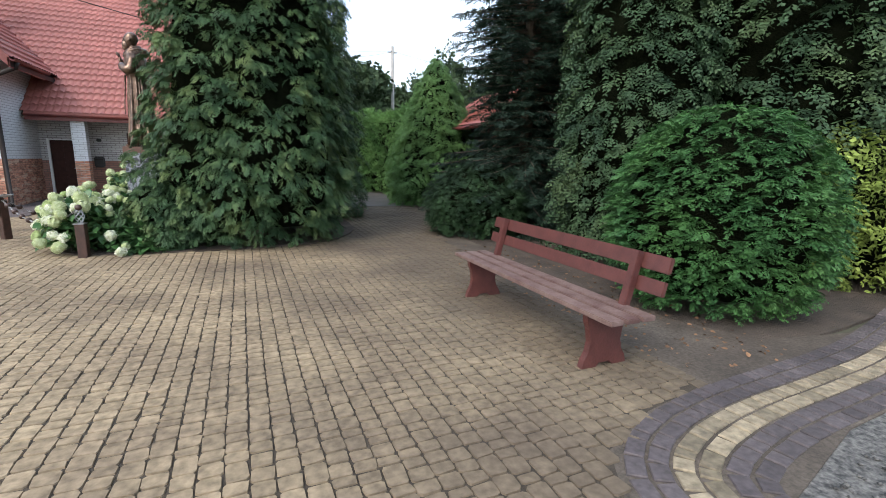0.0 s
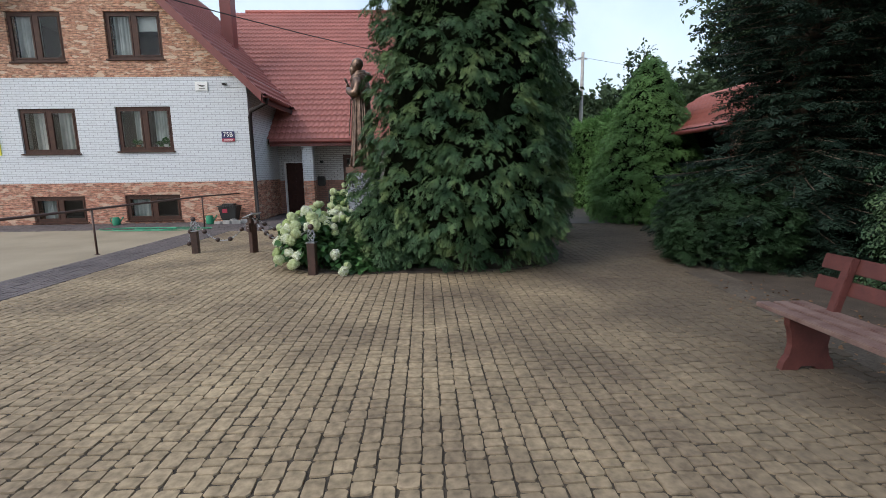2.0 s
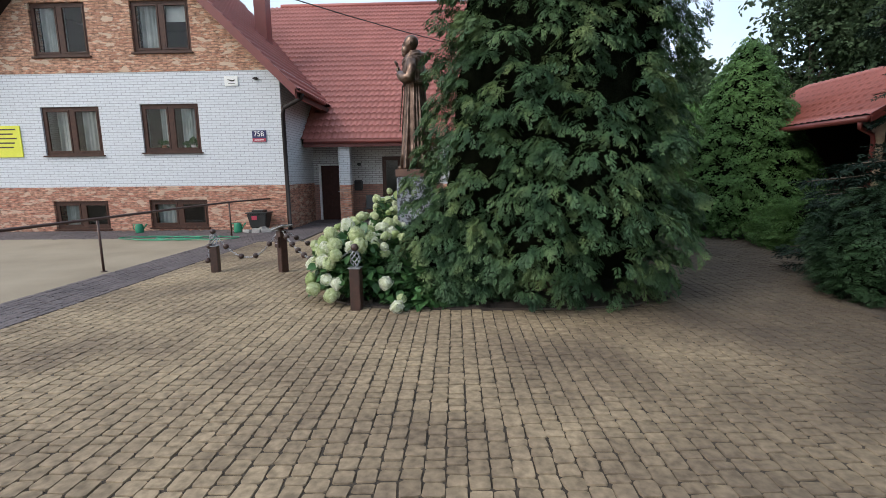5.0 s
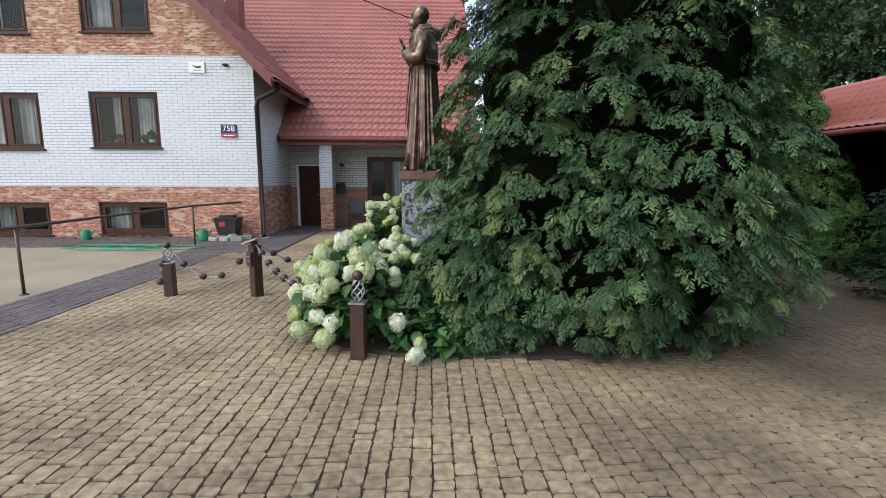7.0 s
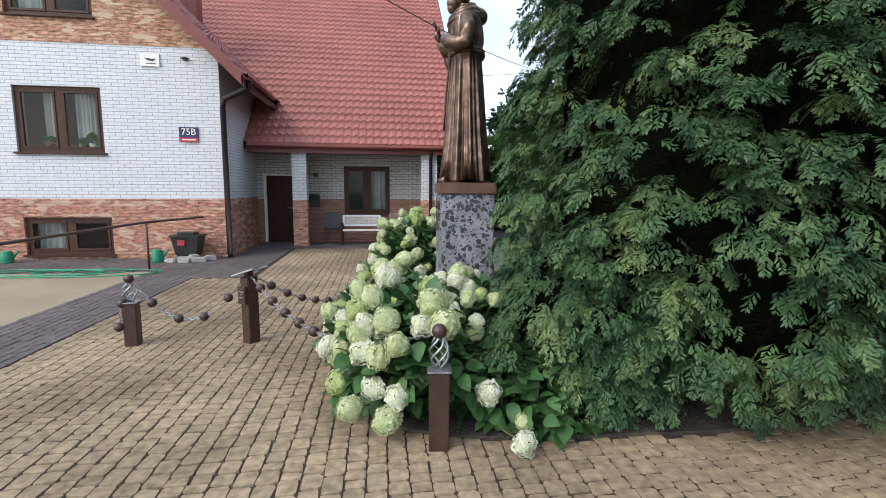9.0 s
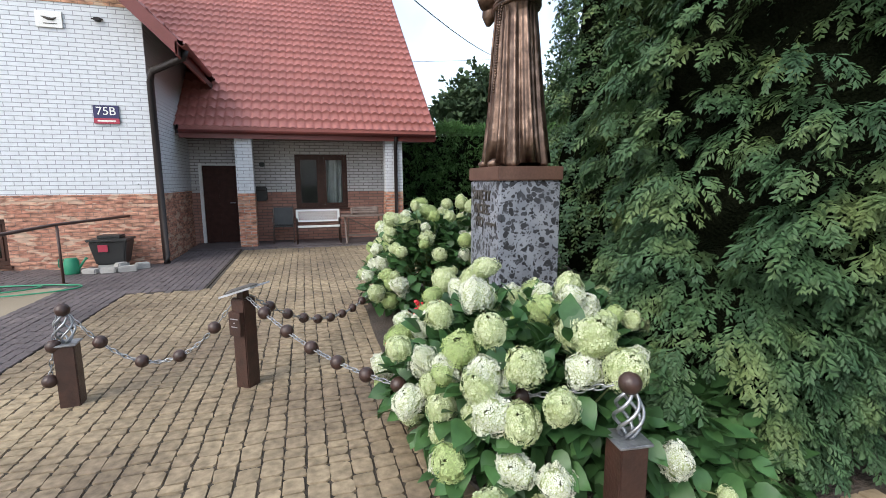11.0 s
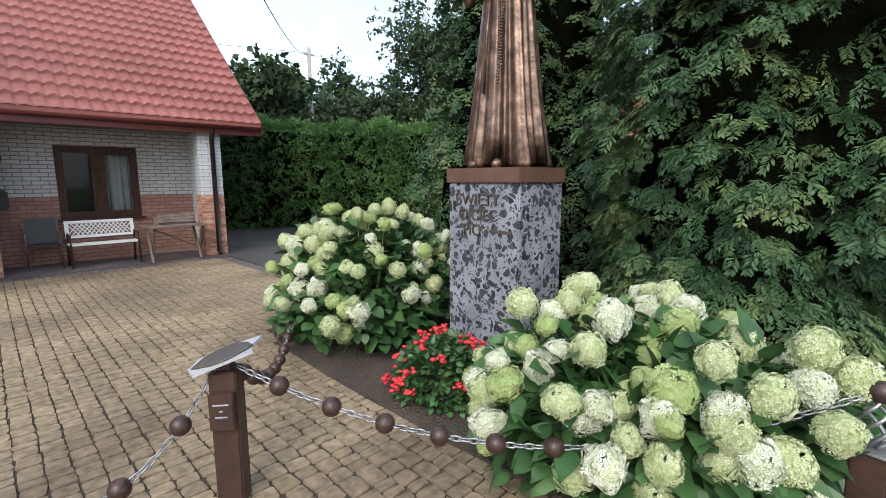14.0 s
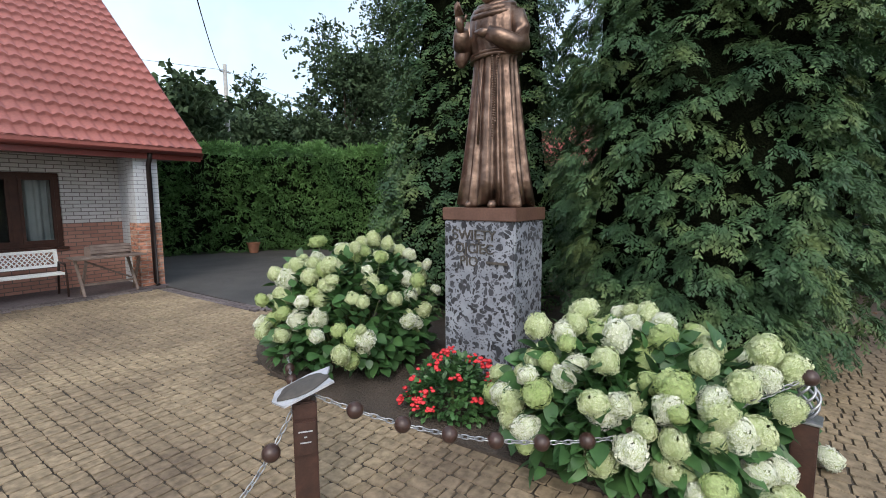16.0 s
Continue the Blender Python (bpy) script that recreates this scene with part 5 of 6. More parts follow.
bead_chain((-5.09, 10.66, 0.66), (-5.16, 10.62, 0.18), 0.0, 2, "loose chain end hanging from a post", 0.45, 0.95)

rail = empty("handrail", "thin dark brown metal handrail on slim posts", "railing", at=(-7.05, 10.75, 0))
for y in (5.95, 10.57, 15.2):
    bm = bmesh.new()
    tube(bm, [(0, y - 10.57, -0.03), (0, y - 10.57, 0.91)], 0.02, 10)
    tube(bm, [(0, y - 10.57, -0.01), (0, y - 10.57, 0.012)], 0.05, 12)
    part("rail_post", bm, M["rail"], rail, smooth=True)
bm = bmesh.new()
tube(bm, [(0, 5.95 - 10.57, 0.91), (0, 0, 0.91), (-0.02, 4.63, 0.92), (0.45, 6.2, 0.925), (0.5, 6.43, 0.925)], 0.024, 10)
part("top_rail", bm, M["rail"], rail, smooth=True)


# ---- pedestal and statue ----
ped = empty("pedestal", "grey pebble-stone pedestal with a bronze-brown cap", "pedestal", at=(-1.64, 10.747, 0))
ped.rotation_euler[2] = radians(-2)
boxed("shaft", (-0.28, -0.365, -0.1, 0.26, 0.365, 1.55), M["terrazzo"], ped, "grey cast stone full of dark pebbles", 0.012)
boxed("cap", (-0.295, -0.38, 1.55, 0.275, 0.38, 1.665), M["copper_cap"], ped, "bronze-brown cap slab", 0.008)
for k, (t, y) in enumerate((("ŚWIĘTY", 0.045), ("OJCIEC", 0.035), ("PIO", 0.09))):
    lettering("lettering", t, 0.125, M["letter"], ped, (-0.288, y, 1.42 - 0.118 * k), (90, 0, -90), 0.006, "dark raised capital letters")
boxed("text_bar", (-0.29, -0.30, 1.178, -0.281, -0.09, 1.20), M["letter"], ped)


def statue(at, turn):
    bm = bmesh.new()
    seg = 120
    # robe: height, depth, width, pleat
    rows = [(0.0, 0.25, 0.35, 0.17), (0.03, 0.255, 0.355, 0.17), (0.25, 0.232, 0.315, 0.16), (0.5, 0.208, 0.28, 0.145), (0.75, 0.19, 0.252, 0.125), (1.0, 0.175, 0.228, 0.10), (1.18, 0.163, 0.21, 0.075), (1.27, 0.157, 0.204, 0.05), (1.30, 0.172, 0.222, 0.012), (1.335, 0.172, 0.222, 0.012), (1.36, 0.165, 0.215, 0.03), (1.45, 0.185, 0.245, 0.035), (1.55, 0.185, 0.24, 0.03), (1.63, 0.17, 0.24, 0.02), (1.69, 0.145, 0.235, 0.015), (1.735, 0.11, 0.15, 0.01), (1.77, 0.078, 0.085, 0.0), (1.82, 0.07, 0.072, 0.0)]
    rings = []
    for z, rx, ry, pl in rows:
        ring = []
        for k in range(seg):
            a = 2 * math.pi * k / seg
            f = 0.45 * math.sin(13 * a + 1.6 * math.sin(2 * a) + 0.3 * z) + 0.3 * math.sin(23 * a + 2.0 + 0.8 * z) + 0.25 * math.sin(7 * a + 1 + 0.6 * z)
            f = math.copysign(abs(f) ** 0.75, f)
            r = 1 + pl * f
            lean = 0.05 * max(0.0, z - 1.3)
            low = 0.025 * (1 + math.sin(5 * a)) if z == 0.0 else 0.0
            ring.append(bm.verts.new((rx * r * math.cos(a) + lean, ry * r * math.sin(a), z + low)))
        rings.append(ring)
    for a, b in zip(rings, rings[1:]):
        for k in range(seg):
            bm.faces.new((a[k], a[(k + 1) % seg], b[(k + 1) % seg], b[k]))
    bm.faces.new(rings[0][::-1])
    # cowl round the neck, hood behind
    for r, z, t in ((0.15, 1.715, 0.04), (0.118, 1.755, 0.036), (0.175, 1.675, 0.03)):
        tube(bm, [(0.03 + r * 0.85 * math.cos(a), r * 1.1 * math.sin(a), z - 0.045 * math.cos(a)) for a in (2 * math.pi * i / 20 for i in range(20))], t, 8, closed=True)
    ball(bm, (-0.1, 0, 1.71), 0.12, 16, 0.8)
    # head, hair cap, beard, nose, ears
    ball(bm, (0.065, 0, 1.925), 0.105, 20, 1.22)
    ball(bm, (0.045, 0, 1.955), 0.108, 18, 1.0)
    ball(bm, (0.14, 0, 1.84), 0.07, 14, 1.15)
    ball(bm, (0.155, 0, 1.79), 0.05, 12, 1.2)
    ball(bm, (0.175, 0, 1.915), 0.022, 10, 1.4)
    for s in (-1, 1):
        ball(bm, (0.055, s * 0.104, 1.915), 0.024, 10, 1.4)
        ball(bm, (0.15, s * 0.045, 1.945), 0.022, 8, 0.7)
        # feet
        tube(bm, [(0.12, s * 0.1, 0.03), (0.24, s * 0.115, 0.03), (0.285, s * 0.12, 0.02)], [0.04, 0.04, 0.02], 10)
    # arms with wide sleeves
    tube(bm, [(0.03, 0.215, 1.64), (0.03, 0.265, 1.5), (0.04, 0.275, 1.38), (0.12, 0.23, 1.37), (0.2, 0.13, 1.43), (0.23, 0.06, 1.46)], [0.072, 0.078, 0.085, 0.085, 0.072, 0.06], 14)
    tube(bm, [(0.03, -0.215, 1.64), (0.04, -0.265, 1.5), (0.07, -0.275, 1.40), (0.17, -0.25, 1.43), (0.25, -0.2, 1.52)], [0.072, 0.076, 0.082, 0.082, 0.064], 14)
    tube(bm, [(0.12, -0.27, 1.42), (0.15, -0.27, 1.30), (0.16, -0.26, 1.24)], [0.085, 0.06, 0.02], 10)
    # hands: one flat on the breast, one raised
    tube(bm, [(0.225, 0.08, 1.465), (0.225, 0.0, 1.475), (0.215, -0.075, 1.49)], [0.034, 0.04, 0.018], 10)
    tube(bm, [(0.25, -0.2, 1.51), (0.29, -0.19, 1.57), (0.3, -0.185, 1.62)], [0.03, 0.038, 0.036], 10)
    for k in range(4):
        y = -0.215 + 0.021 * k
        tube(bm, [(0.3, y, 1.63), (0.31 + 0.01 * k, y - 0.004, 1.69), (0.32 + 0.01 * k, y - 0.006, 1.72 + 0.006 * (k % 3))], [0.0125, 0.011, 0.008], 7)
    tube(bm, [(0.28, -0.15, 1.58), (0.285, -0.12, 1.63)], [0.015, 0.01], 7)
    # rope belt, hanging cord and rosary
    for z, r in ((1.305, 0.02), (1.335, 0.018)):
        tube(bm, [(0.178 * math.cos(a), 0.23 * math.sin(a), z + 0.012 * math.sin(a)) for a in (2 * math.pi * i / 30 for i in range(30))], r, 7, closed=True)
    for k in range(26):
        u = k / 25
        ball(bm, (0.185 + 0.05 * u, 0.14 - 0.02 * math.sin(u * 3.1), 1.28 - 0.55 * u), 0.011, 7)
        ball(bm, (0.185 + 0.05 * u, 0.075 + 0.045 * u, 1.28 - 0.5 * u), 0.011, 7)
    for k in range(7):
        ball(bm, (0.235 + 0.01 * k / 6, 0.118, 0.74 - 0.022 * k), 0.011, 7)
    tube(bm, [(0.17, -0.02, 1.3), (0.2, -0.03, 1.0), (0.23, -0.035, 0.55)], 0.011, 6)
    bmesh.ops.recalc_face_normals(bm, faces=bm.faces)
    ob = part("statue", bm, M["bronze"], None, smooth=True)
    ob.matrix_basis = pose(*at, 0, 0, turn)
    return tagged(ob, "bronze statue of a robed bearded friar on the pedestal", "statue")


statue((-1.64, 10.747, 1.665), 178)


# ---- flowers ----
def head_mesh(material, seed, n=210):
    """A mop of four-petalled florets round a dense ball, one unit in radius."""
    g = np.random.default_rng(seed)
    vs, fs = [], []
    k = np.arange(n) + 0.5
    ph, th = np.arccos(1 - 1.8 * k / n), math.pi * (1 + 5 ** 0.5) * k
    size = (0.13, 0.19) if n < 60 else (0.105, 0.15)
    for p, t in zip(ph, th):
        nrm = np.array((math.cos(t) * math.sin(p), math.sin(t) * math.sin(p), math.cos(p)))
        c = nrm * g.uniform(0.92, 1.07) * np.array((1, 1, 0.92))
        nrm = nrm + g.normal(size=3) * 0.22
        nrm /= np.linalg.norm(nrm)
        u = np.cross(nrm, (0.3, 0.2, 1.0))
        u /= np.linalg.norm(u)
        w = np.cross(nrm, u)
        r, a0 = g.uniform(*size), g.random() * 6
        for q in range(4):
            a = a0 + q * math.pi / 2
            d = math.cos(a) * u + math.sin(a) * w
            s = -math.sin(a) * u + math.cos(a) * w
            i = len(vs)
            vs += [c, c + d * r + s * r * 0.62 + nrm * 0.03, c + d * r - s * r * 0.62 + nrm * 0.03]
            fs.append((i, i + 1, i + 2))
    m, nn = 10, 6
    base = len(vs)
    for j in range(nn + 1):
        for i in range(m):
            p, t = math.pi * j / nn, 2 * math.pi * i / m
            vs.append((0.90 * math.cos(t) * math.sin(p), 0.90 * math.sin(t) * math.sin(p), 0.83 * math.cos(p)))
    for j in range(nn):
        for i in range(m):
            a, b, c, e = base + j * m + i, base + j * m + (i + 1) % m, base + (j + 1) * m + (i + 1) % m, base + (j + 1) * m + i
            fs += [(a, b, c), (a, c, e)]
    # uneven, lobed outline
    lob = g.normal(size=(4, 3))
    vs = np.array([np.array(p) * (1 + 0.07 * math.sin(3 * lob[0] @ np.array(p)) + 0.06 * math.sin(4 * lob[1] @ np.array(p) + 1)) for p in vs])
    me = mesh_np("flower_head", vs, fs)
    me.materials.append(material)
    me.materials.append(M["bloom_core"])
    if n > 60:
        me.polygons.foreach_set("material_index", [0] * (4 * n) + [1] * (len(me.polygons) - 4 * n))
    return me


HEADS = [head_mesh(M[m], s) for s, m in enumerate(("bloom_white", "bloom_cream", "bloom_cream", "bloom_lime", "bloom_lime", "bloom_cream"))]


def leaves(places, ways, size, g):
    """Pointed oval leaves, folded along the rib."""
    prof = [(0.0, 0.0), (0.18, 0.26), (0.42, 0.36), (0.7, 0.25), (1.0, 0.0)]
    tv, tf = [], []
    for x, w in prof:
        tv += [(x, -w, 0.08 * w * 2 - 0.28 * x * x), (x, 0, -0.28 * x * x), (x, w, 0.08 * w * 2 - 0.28 * x * x)]
    for i in range(4):
        for s in (0, 1):
            tf += [(3 * i + s, 3 * i + 3 + s, 3 * i + 4 + s), (3 * i + s, 3 * i + 4 + s, 3 * i + 1 + s)]
    tv, tf = np.array(tv), np.array(tf)
    a = ways / np.linalg.norm(ways, axis=1, keepdims=True)
    b = np.cross(np.tile((0.0, 0, 1), (len(a), 1)), a)
    b /= np.linalg.norm(b, axis=1, keepdims=True) + 1e-6
    c = np.cross(a, b)
    t = g.normal(size=len(a)) * 0.5
    b2 = b * np.cos(t)[:, None] + c * np.sin(t)[:, None]
    c2 = np.cross(a, b2)
    v = places[:, None] + size[:, None, None] * (tv[None, :, 0:1] * a[:, None] + tv[None, :, 1:2] * b2[:, None] + tv[None, :, 2:3] * c2[:, None])
    f = (tf[None] + len(tv) * np.arange(len(a))[:, None, None]).reshape(-1, 3)
    return v.reshape(-1, 3), f


def hydrangea(at, rx, ry, h, heads, nleaves, seed, label, strays=(), sizes=(0.048, 0.088), skirt=(), front=1.0, clear=None):
    g = np.random.default_rng(seed)
    t = empty("hydrangea_bush", label, "flowering shrub", at=(at[0], at[1], 0.02))

    def surf(n, shell):
        th, u = g.random(n) * 2 * math.pi, g.random(n) ** 1.15
        ph = u * math.pi / 2 * 0.97
        d = np.stack([np.cos(th) * np.cos(ph), np.sin(th) * np.cos(ph), np.sin(ph)], 1)
        r = shell * (1 + 0.08 * np.sin(3 * th + seed) + 0.06 * np.sin(7 * th))
        flat = np.cos(ph) ** -0.28
        return np.stack([d[:, 0] * flat * rx * r, d[:, 1] * flat * ry * r, 0.12 + d[:, 2] ** 0.8 * (h - 0.12) * r], 1), d

    # heads kept apart from one another
    spots, ways = [], []
    cand, cd = surf(heads * 40, 1.0)
    ok = (cand[:, 2] > 0.27 * h) & ~((cand[:, 0] > 0.35 * rx) & (cand[:, 2] < 0.55 * h)) & (cand[:, 1] > -front * ry)
    cand, cd = cand[ok], cd[ok]
    for p, d in zip(cand, cd):
        rr = g.uniform(*sizes)
        if all(np.linalg.norm(p - q) > 0.62 * (rr + r2) for q, r2 in spots):
            spots.append((p * np.array((1, 1, 1)) * g.uniform(0.86, 1.08), rr))
            ways.append(d)
        if len(spots) >= heads:
            break
    for p, rr in strays:
        spots.append((np.array(p), rr))
        ways.append(np.array((p[0], p[1], 0.4)))
    P, W = surf(nleaves, 0.93)
    P *= g.uniform(0.6, 1.0, (nleaves, 1))
    for sx, sy, sr, sh, cnt in skirt:
        k = g.normal(size=(cnt, 3))
        k /= np.linalg.norm(k, axis=1, keepdims=True)
        k[:, 2] = np.abs(k[:, 2])
        P = np.concatenate([P, k * g.uniform(0.6, 1, (cnt, 1)) * (sr, sr, sh) + (sx, sy, 0)])
        W = np.concatenate([W, k])
    if clear:
        ok = np.hypot(P[:, 0] - clear[0], P[:, 1] - clear[1]) > 0.2
        P, W = P[ok], W[ok]
    P[:, 2] = np.maximum(P[:, 2], 0.05)
    W = W * 0.9 + g.normal(size=W.shape) * 0.5 + (0, 0, -0.15)
    v, f = leaves(P, W, g.uniform(0.09, 0.17, len(P)), g)
    part_mesh("foliage", mesh_np("foliage", v, f), M["hyd_leaf"], t, "broad green leaves", True)
    bm = bmesh.new()
    for (p, rr) in spots:
        base = (p[0] * 0.25, p[1] * 0.25, 0.0)
        tube(bm, [base, (p[0] * 0.7, p[1] * 0.7, p[2] * 0.6), tuple(p)], [0.007, 0.006, 0.004], 5)
    tagged(part("stem", bm, M["stem"], t), kind="stuff")
    for (p, rr), d in zip(spots, ways):
        ob = new("flower_head", HEADS[g.choice(6, p=(0.28, 0.21, 0.18, 0.10, 0.06, 0.17))])
        ob.parent = t
        q = Vector((d[0], d[1], d[2] + 0.5)).to_track_quat("Z", "Y")
        ob.matrix_basis = Matrix.Translation(p) @ q.to_matrix().to_4x4() @ Matrix.Rotation(g.random() * 6, 4, "Z") @ Matrix.Diagonal((rr * g.uniform(0.9, 1.15), rr * g.uniform(0.9, 1.15), rr * g.uniform(0.8, 1.35), 1))
    return t


hydrangea((-2.16, 9.35), 0.88, 0.92, 0.84, 104, 3000, 51, "white and lime-green hydrangea bush spilling over the chain", front=0.95, clear=(-0.06, -0.95), skirt=[(0.6, -0.55, 0.42, 0.55, 420), (0.85, -0.7, 0.3, 0.4, 170)], strays=[((-0.36, -0.86, 0.14), 0.085), ((-0.3, -0.82, 0.27), 0.075), ((0.46, -1.09, 0.06), 0.07), ((0.5, -0.95, 0.12), 0.06), ((-0.6, -0.8, 0.2), 0.08), ((-0.18, 0.31, 0.98), 0.085), ((-0.79, -0.16, 0.40), 0.085), ((-0.66, -0.34, 0.44), 0.078), ((-0.53, -0.52, 0.47), 0.078), ((-0.41, -0.70, 0.50), 0.082), ((-0.62, -0.30, 0.60), 0.085), ((-0.50, -0.50, 0.65), 0.078), ((-0.36, -0.62, 0.72), 0.082), ((-0.45, -0.72, 0.30), 0.08), ((-0.30, -0.83, 0.62), 0.078), ((-0.60, -0.42, 0.28), 0.075)])
hydrangea((-1.9, 12.35), 0.98, 0.95, 1.16, 130, 2700, 52, "tall white and cream hydrangea bush beside the pedestal", sizes=(0.05, 0.09))


def geranium_plant(at):
    g = np.random.default_rng(61)
    t = empty("geranium_plant", "red flowering geranium in front of the pedestal", "flower", at=(*at, 0.02))
    n = 1700
    d = g.normal(size=(n, 3))
    d[:, 2] = np.abs(d[:, 2])
    d /= np.linalg.norm(d, axis=1, keepdims=True)
    P = d * np.array((0.33, 0.4, 0.43)) * g.uniform(0.55, 1.0, (n, 1)) + (0, 0, 0.03)
    v, f = leaves(P, d + g.normal(size=d.shape) * 0.4, g.uniform(0.04, 0.065, n), g)
    part_mesh("foliage", mesh_np("foliage", v, f), M["hyd_leaf"], t, "small green leaves")
    bm = bmesh.new()
    tube(bm, [(0, 0, -0.02), (0, 0, 0.25)], [0.02, 0.01], 6)
    part("stem", bm, M["stem"], t)
    me = head_mesh(M["geranium"], 9, 14)
    me.name = "flower_head"
    for k in range(24):
        e = g.normal(size=3)
        e[2] = abs(e[2]) * 1.1
        e /= np.linalg.norm(e)
        c = e * np.array((0.34, 0.41, 0.44)) * g.uniform(0.92, 1.12) + (0, 0, 0.04)
        for q in range(7):
            p = c + g.normal(size=3) * 0.024
            ob = new("flower_head", me)
            ob.parent = t
            r = g.uniform(0.014, 0.026)
            ob.matrix_basis = Matrix.Translation(p) @ Matrix.Rotation(g.random() * 6, 4, "Z") @ Matrix.Diagonal((r, r, r * 0.7, 1))
    return t


geranium_plant((-2.38, 10.72))


# ---- in front of the house ----
bin_at = empty("rubbish_bin", "black plastic bin with lid and a red label", "bin", at=(-6.78, 16.62, 0))
bm = bmesh.new()
r0, r1 = 0.2, 0.27
vs = [bm.verts.new((sx * r * 1.1, sy * r * 0.8, z)) for r, z in ((r0, 0.1), (r1, 0.52)) for sx, sy in ((-1, -1), (1, -1), (1, 1), (-1, 1))]
for q in ((0, 1, 5, 4), (1, 2, 6, 5), (2, 3, 7, 6), (3, 0, 4, 7), (3, 2, 1, 0), (4, 5, 6, 7)):
    bm.faces.new([vs[i] for i in q])
bmesh.ops.bevel(bm, geom=list(bm.edges), offset=0.02, segments=2, affect="EDGES")
part("body", bm, M["black_plastic"], bin_at)
bm = bmesh.new()
box(bm, -0.32, -0.25, 0.52, 0.32, 0.25, 0.56, 0.012)
box(bm, -0.2, -0.17, 0.56, 0.2, 0.17, 0.62, 0.03)
part("lid", bm, M["black_plastic"], bin_at)
boxed("label_sticker", (-0.15, -0.218, 0.34, 0.0, -0.205, 0.46), M["plate_red"], bin_at, "red and white sticker", 0.0, pose(0, 0, 0, 0, 0, 0))
boxed("stand", (-0.2, -0.15, -0.03, 0.2, 0.15, 0.1), M["concrete"], bin_at, "grey block below the bin", 0.01)


def rubble(x, y, w, d, h, seed, turn):
    g = random.Random(seed)
    ob = boxed("stone_block", (-w / 2, -d / 2, 0, w / 2, d / 2, h), M["concrete"], None, "", 0.018)
    ob.matrix_basis = pose(x, y, -0.01, 0, 0, turn)
    return tagged(ob, "loose pale grey stone block by the wall", "stone", "stones by the bin")


for k, (x, y, w, h) in enumerate([(-7.0, 16.25, 0.26, 0.09), (-6.72, 16.2, 0.24, 0.1), (-6.45, 16.25, 0.28, 0.11), (-6.3, 16.5, 0.22, 0.12), (-6.58, 16.35, 0.18, 0.16)]):
    rubble(x, y, w, 0.16, h, k, 17 * k - 20)


def jug(at, r, h, label):
    j = empty("watering_can", label, "watering can", at=(*at, 0))
    bm = bmesh.new()
    lathe(bm, [(r * 0.9, -0.01), (r, 0.02), (r, h * 0.75), (r * 0.8, h * 0.95), (r * 0.82, h)], seg=18)
    part("body", bm, M["green_plastic"], j, smooth=True)
    bm = bmesh.new()
    tube(bm, [(-r * 0.8, 0, h * 0.9), (-r * 1.6, 0, h * 0.95), (-r * 1.7, 0, h * 0.5), (-r, 0, h * 0.25)], 0.013, 7)
    part("handle", bm, M["green_plastic"], j, smooth=True)
    bm = bmesh.new()
    tube(bm, [(r * 0.9, 0, h * 0.3), (r * 1.7, 0, h * 0.8), (r * 2.1, 0, h * 1.0)], [0.022, 0.016, 0.024], 8)
    part("spout", bm, M["green_plastic"], j, smooth=True)


jug((-7.3, 16.3), 0.11, 0.27, "green plastic watering can by the house wall")
jug((-10.3, 16.45), 0.11, 0.25, "green plastic watering can under the basement window")

bm = bmesh.new()
g = random.Random(3)
pts = []
for k in range(150):
    u = k / 149
    a = u * 2 * math.pi * 4.5
    pts.append((-9.1 + 2.9 * u * 0.55 + (0.95 + 0.2 * math.sin(u * 9)) * math.cos(a) * 0.9, 15.0 + 0.36 * math.sin(a) + 0.1 * math.sin(u * 13), 0.016 + 0.012 * (k % 34) / 34))
tube(bm, pts, 0.0125, 6)
tagged(part("garden_hose", bm, M["green_plastic"], None, smooth=True), "green garden hose lying in loose coils on the yard", "hose")


def sign(name, x0, x1, z0, z1, m, label, category):
    s = empty(name, label, category, at=((x0 + x1) / 2, FY - 0.02, (z0 + z1) / 2))
    boxed("board", (-(x1 - x0) / 2, -0.012, -(z1 - z0) / 2, (x1 - x0) / 2, 0.02, (z1 - z0) / 2), m, s, "", 0.003)
    return s


s = sign("info_sign", -14.95, -13.95, 2.24, 3.16, M["yellow_sign"], "yellow notice board with lines of small print on the wall", "sign")
for k, w in enumerate((0.75, 0.55, 0.78, 0.6, 0.5)):
    boxed("text_bar", (-w / 2, -0.017, 0.33 - 0.13 * k, w / 2, -0.012, 0.37 - 0.13 * k), M["post_brown"], s)
s = sign("house_number_plate", -6.97, -6.57, 2.6, 2.92, M["navy"], "navy house number plate with a red lower band", "sign")
lettering("number", "75B", 0.2, M["white_paint"], s, (0, -0.016, 0.055), (90, 0, 0), 0.003, "white number 75B")
boxed("red_band", (-0.2, -0.017, -0.16, 0.2, -0.012, -0.065), M["plate_red"], s, "red band with small white writing")
boxed("text_bar", (-0.14, -0.02, -0.125, 0.14, -0.017, -0.1), M["white_paint"], s)
s = sign("bird_sign", -7.67, -7.28, 4.19, 4.46, M["white_paint"], "white plate with a small dark bird shape", "sign")
bm = bmesh.new()
tube(bm, [(-0.1, -0.016, 0.04), (-0.02, -0.016, 0.01), (0.06, -0.016, 0.0), (0.12, -0.016, 0.03)], [0.006, 0.024, 0.022, 0.006], 8)
part("bird_shape", bm, M["letter"], s)
boxed("text_bar", (-0.08, -0.017, -0.08, 0.12, -0.012, -0.065), M["letter"], s)
lampw = empty("wall_vent", "small dark fitting on the white wall", "fitting", at=(-6.75, FY - 0.03, 4.38))
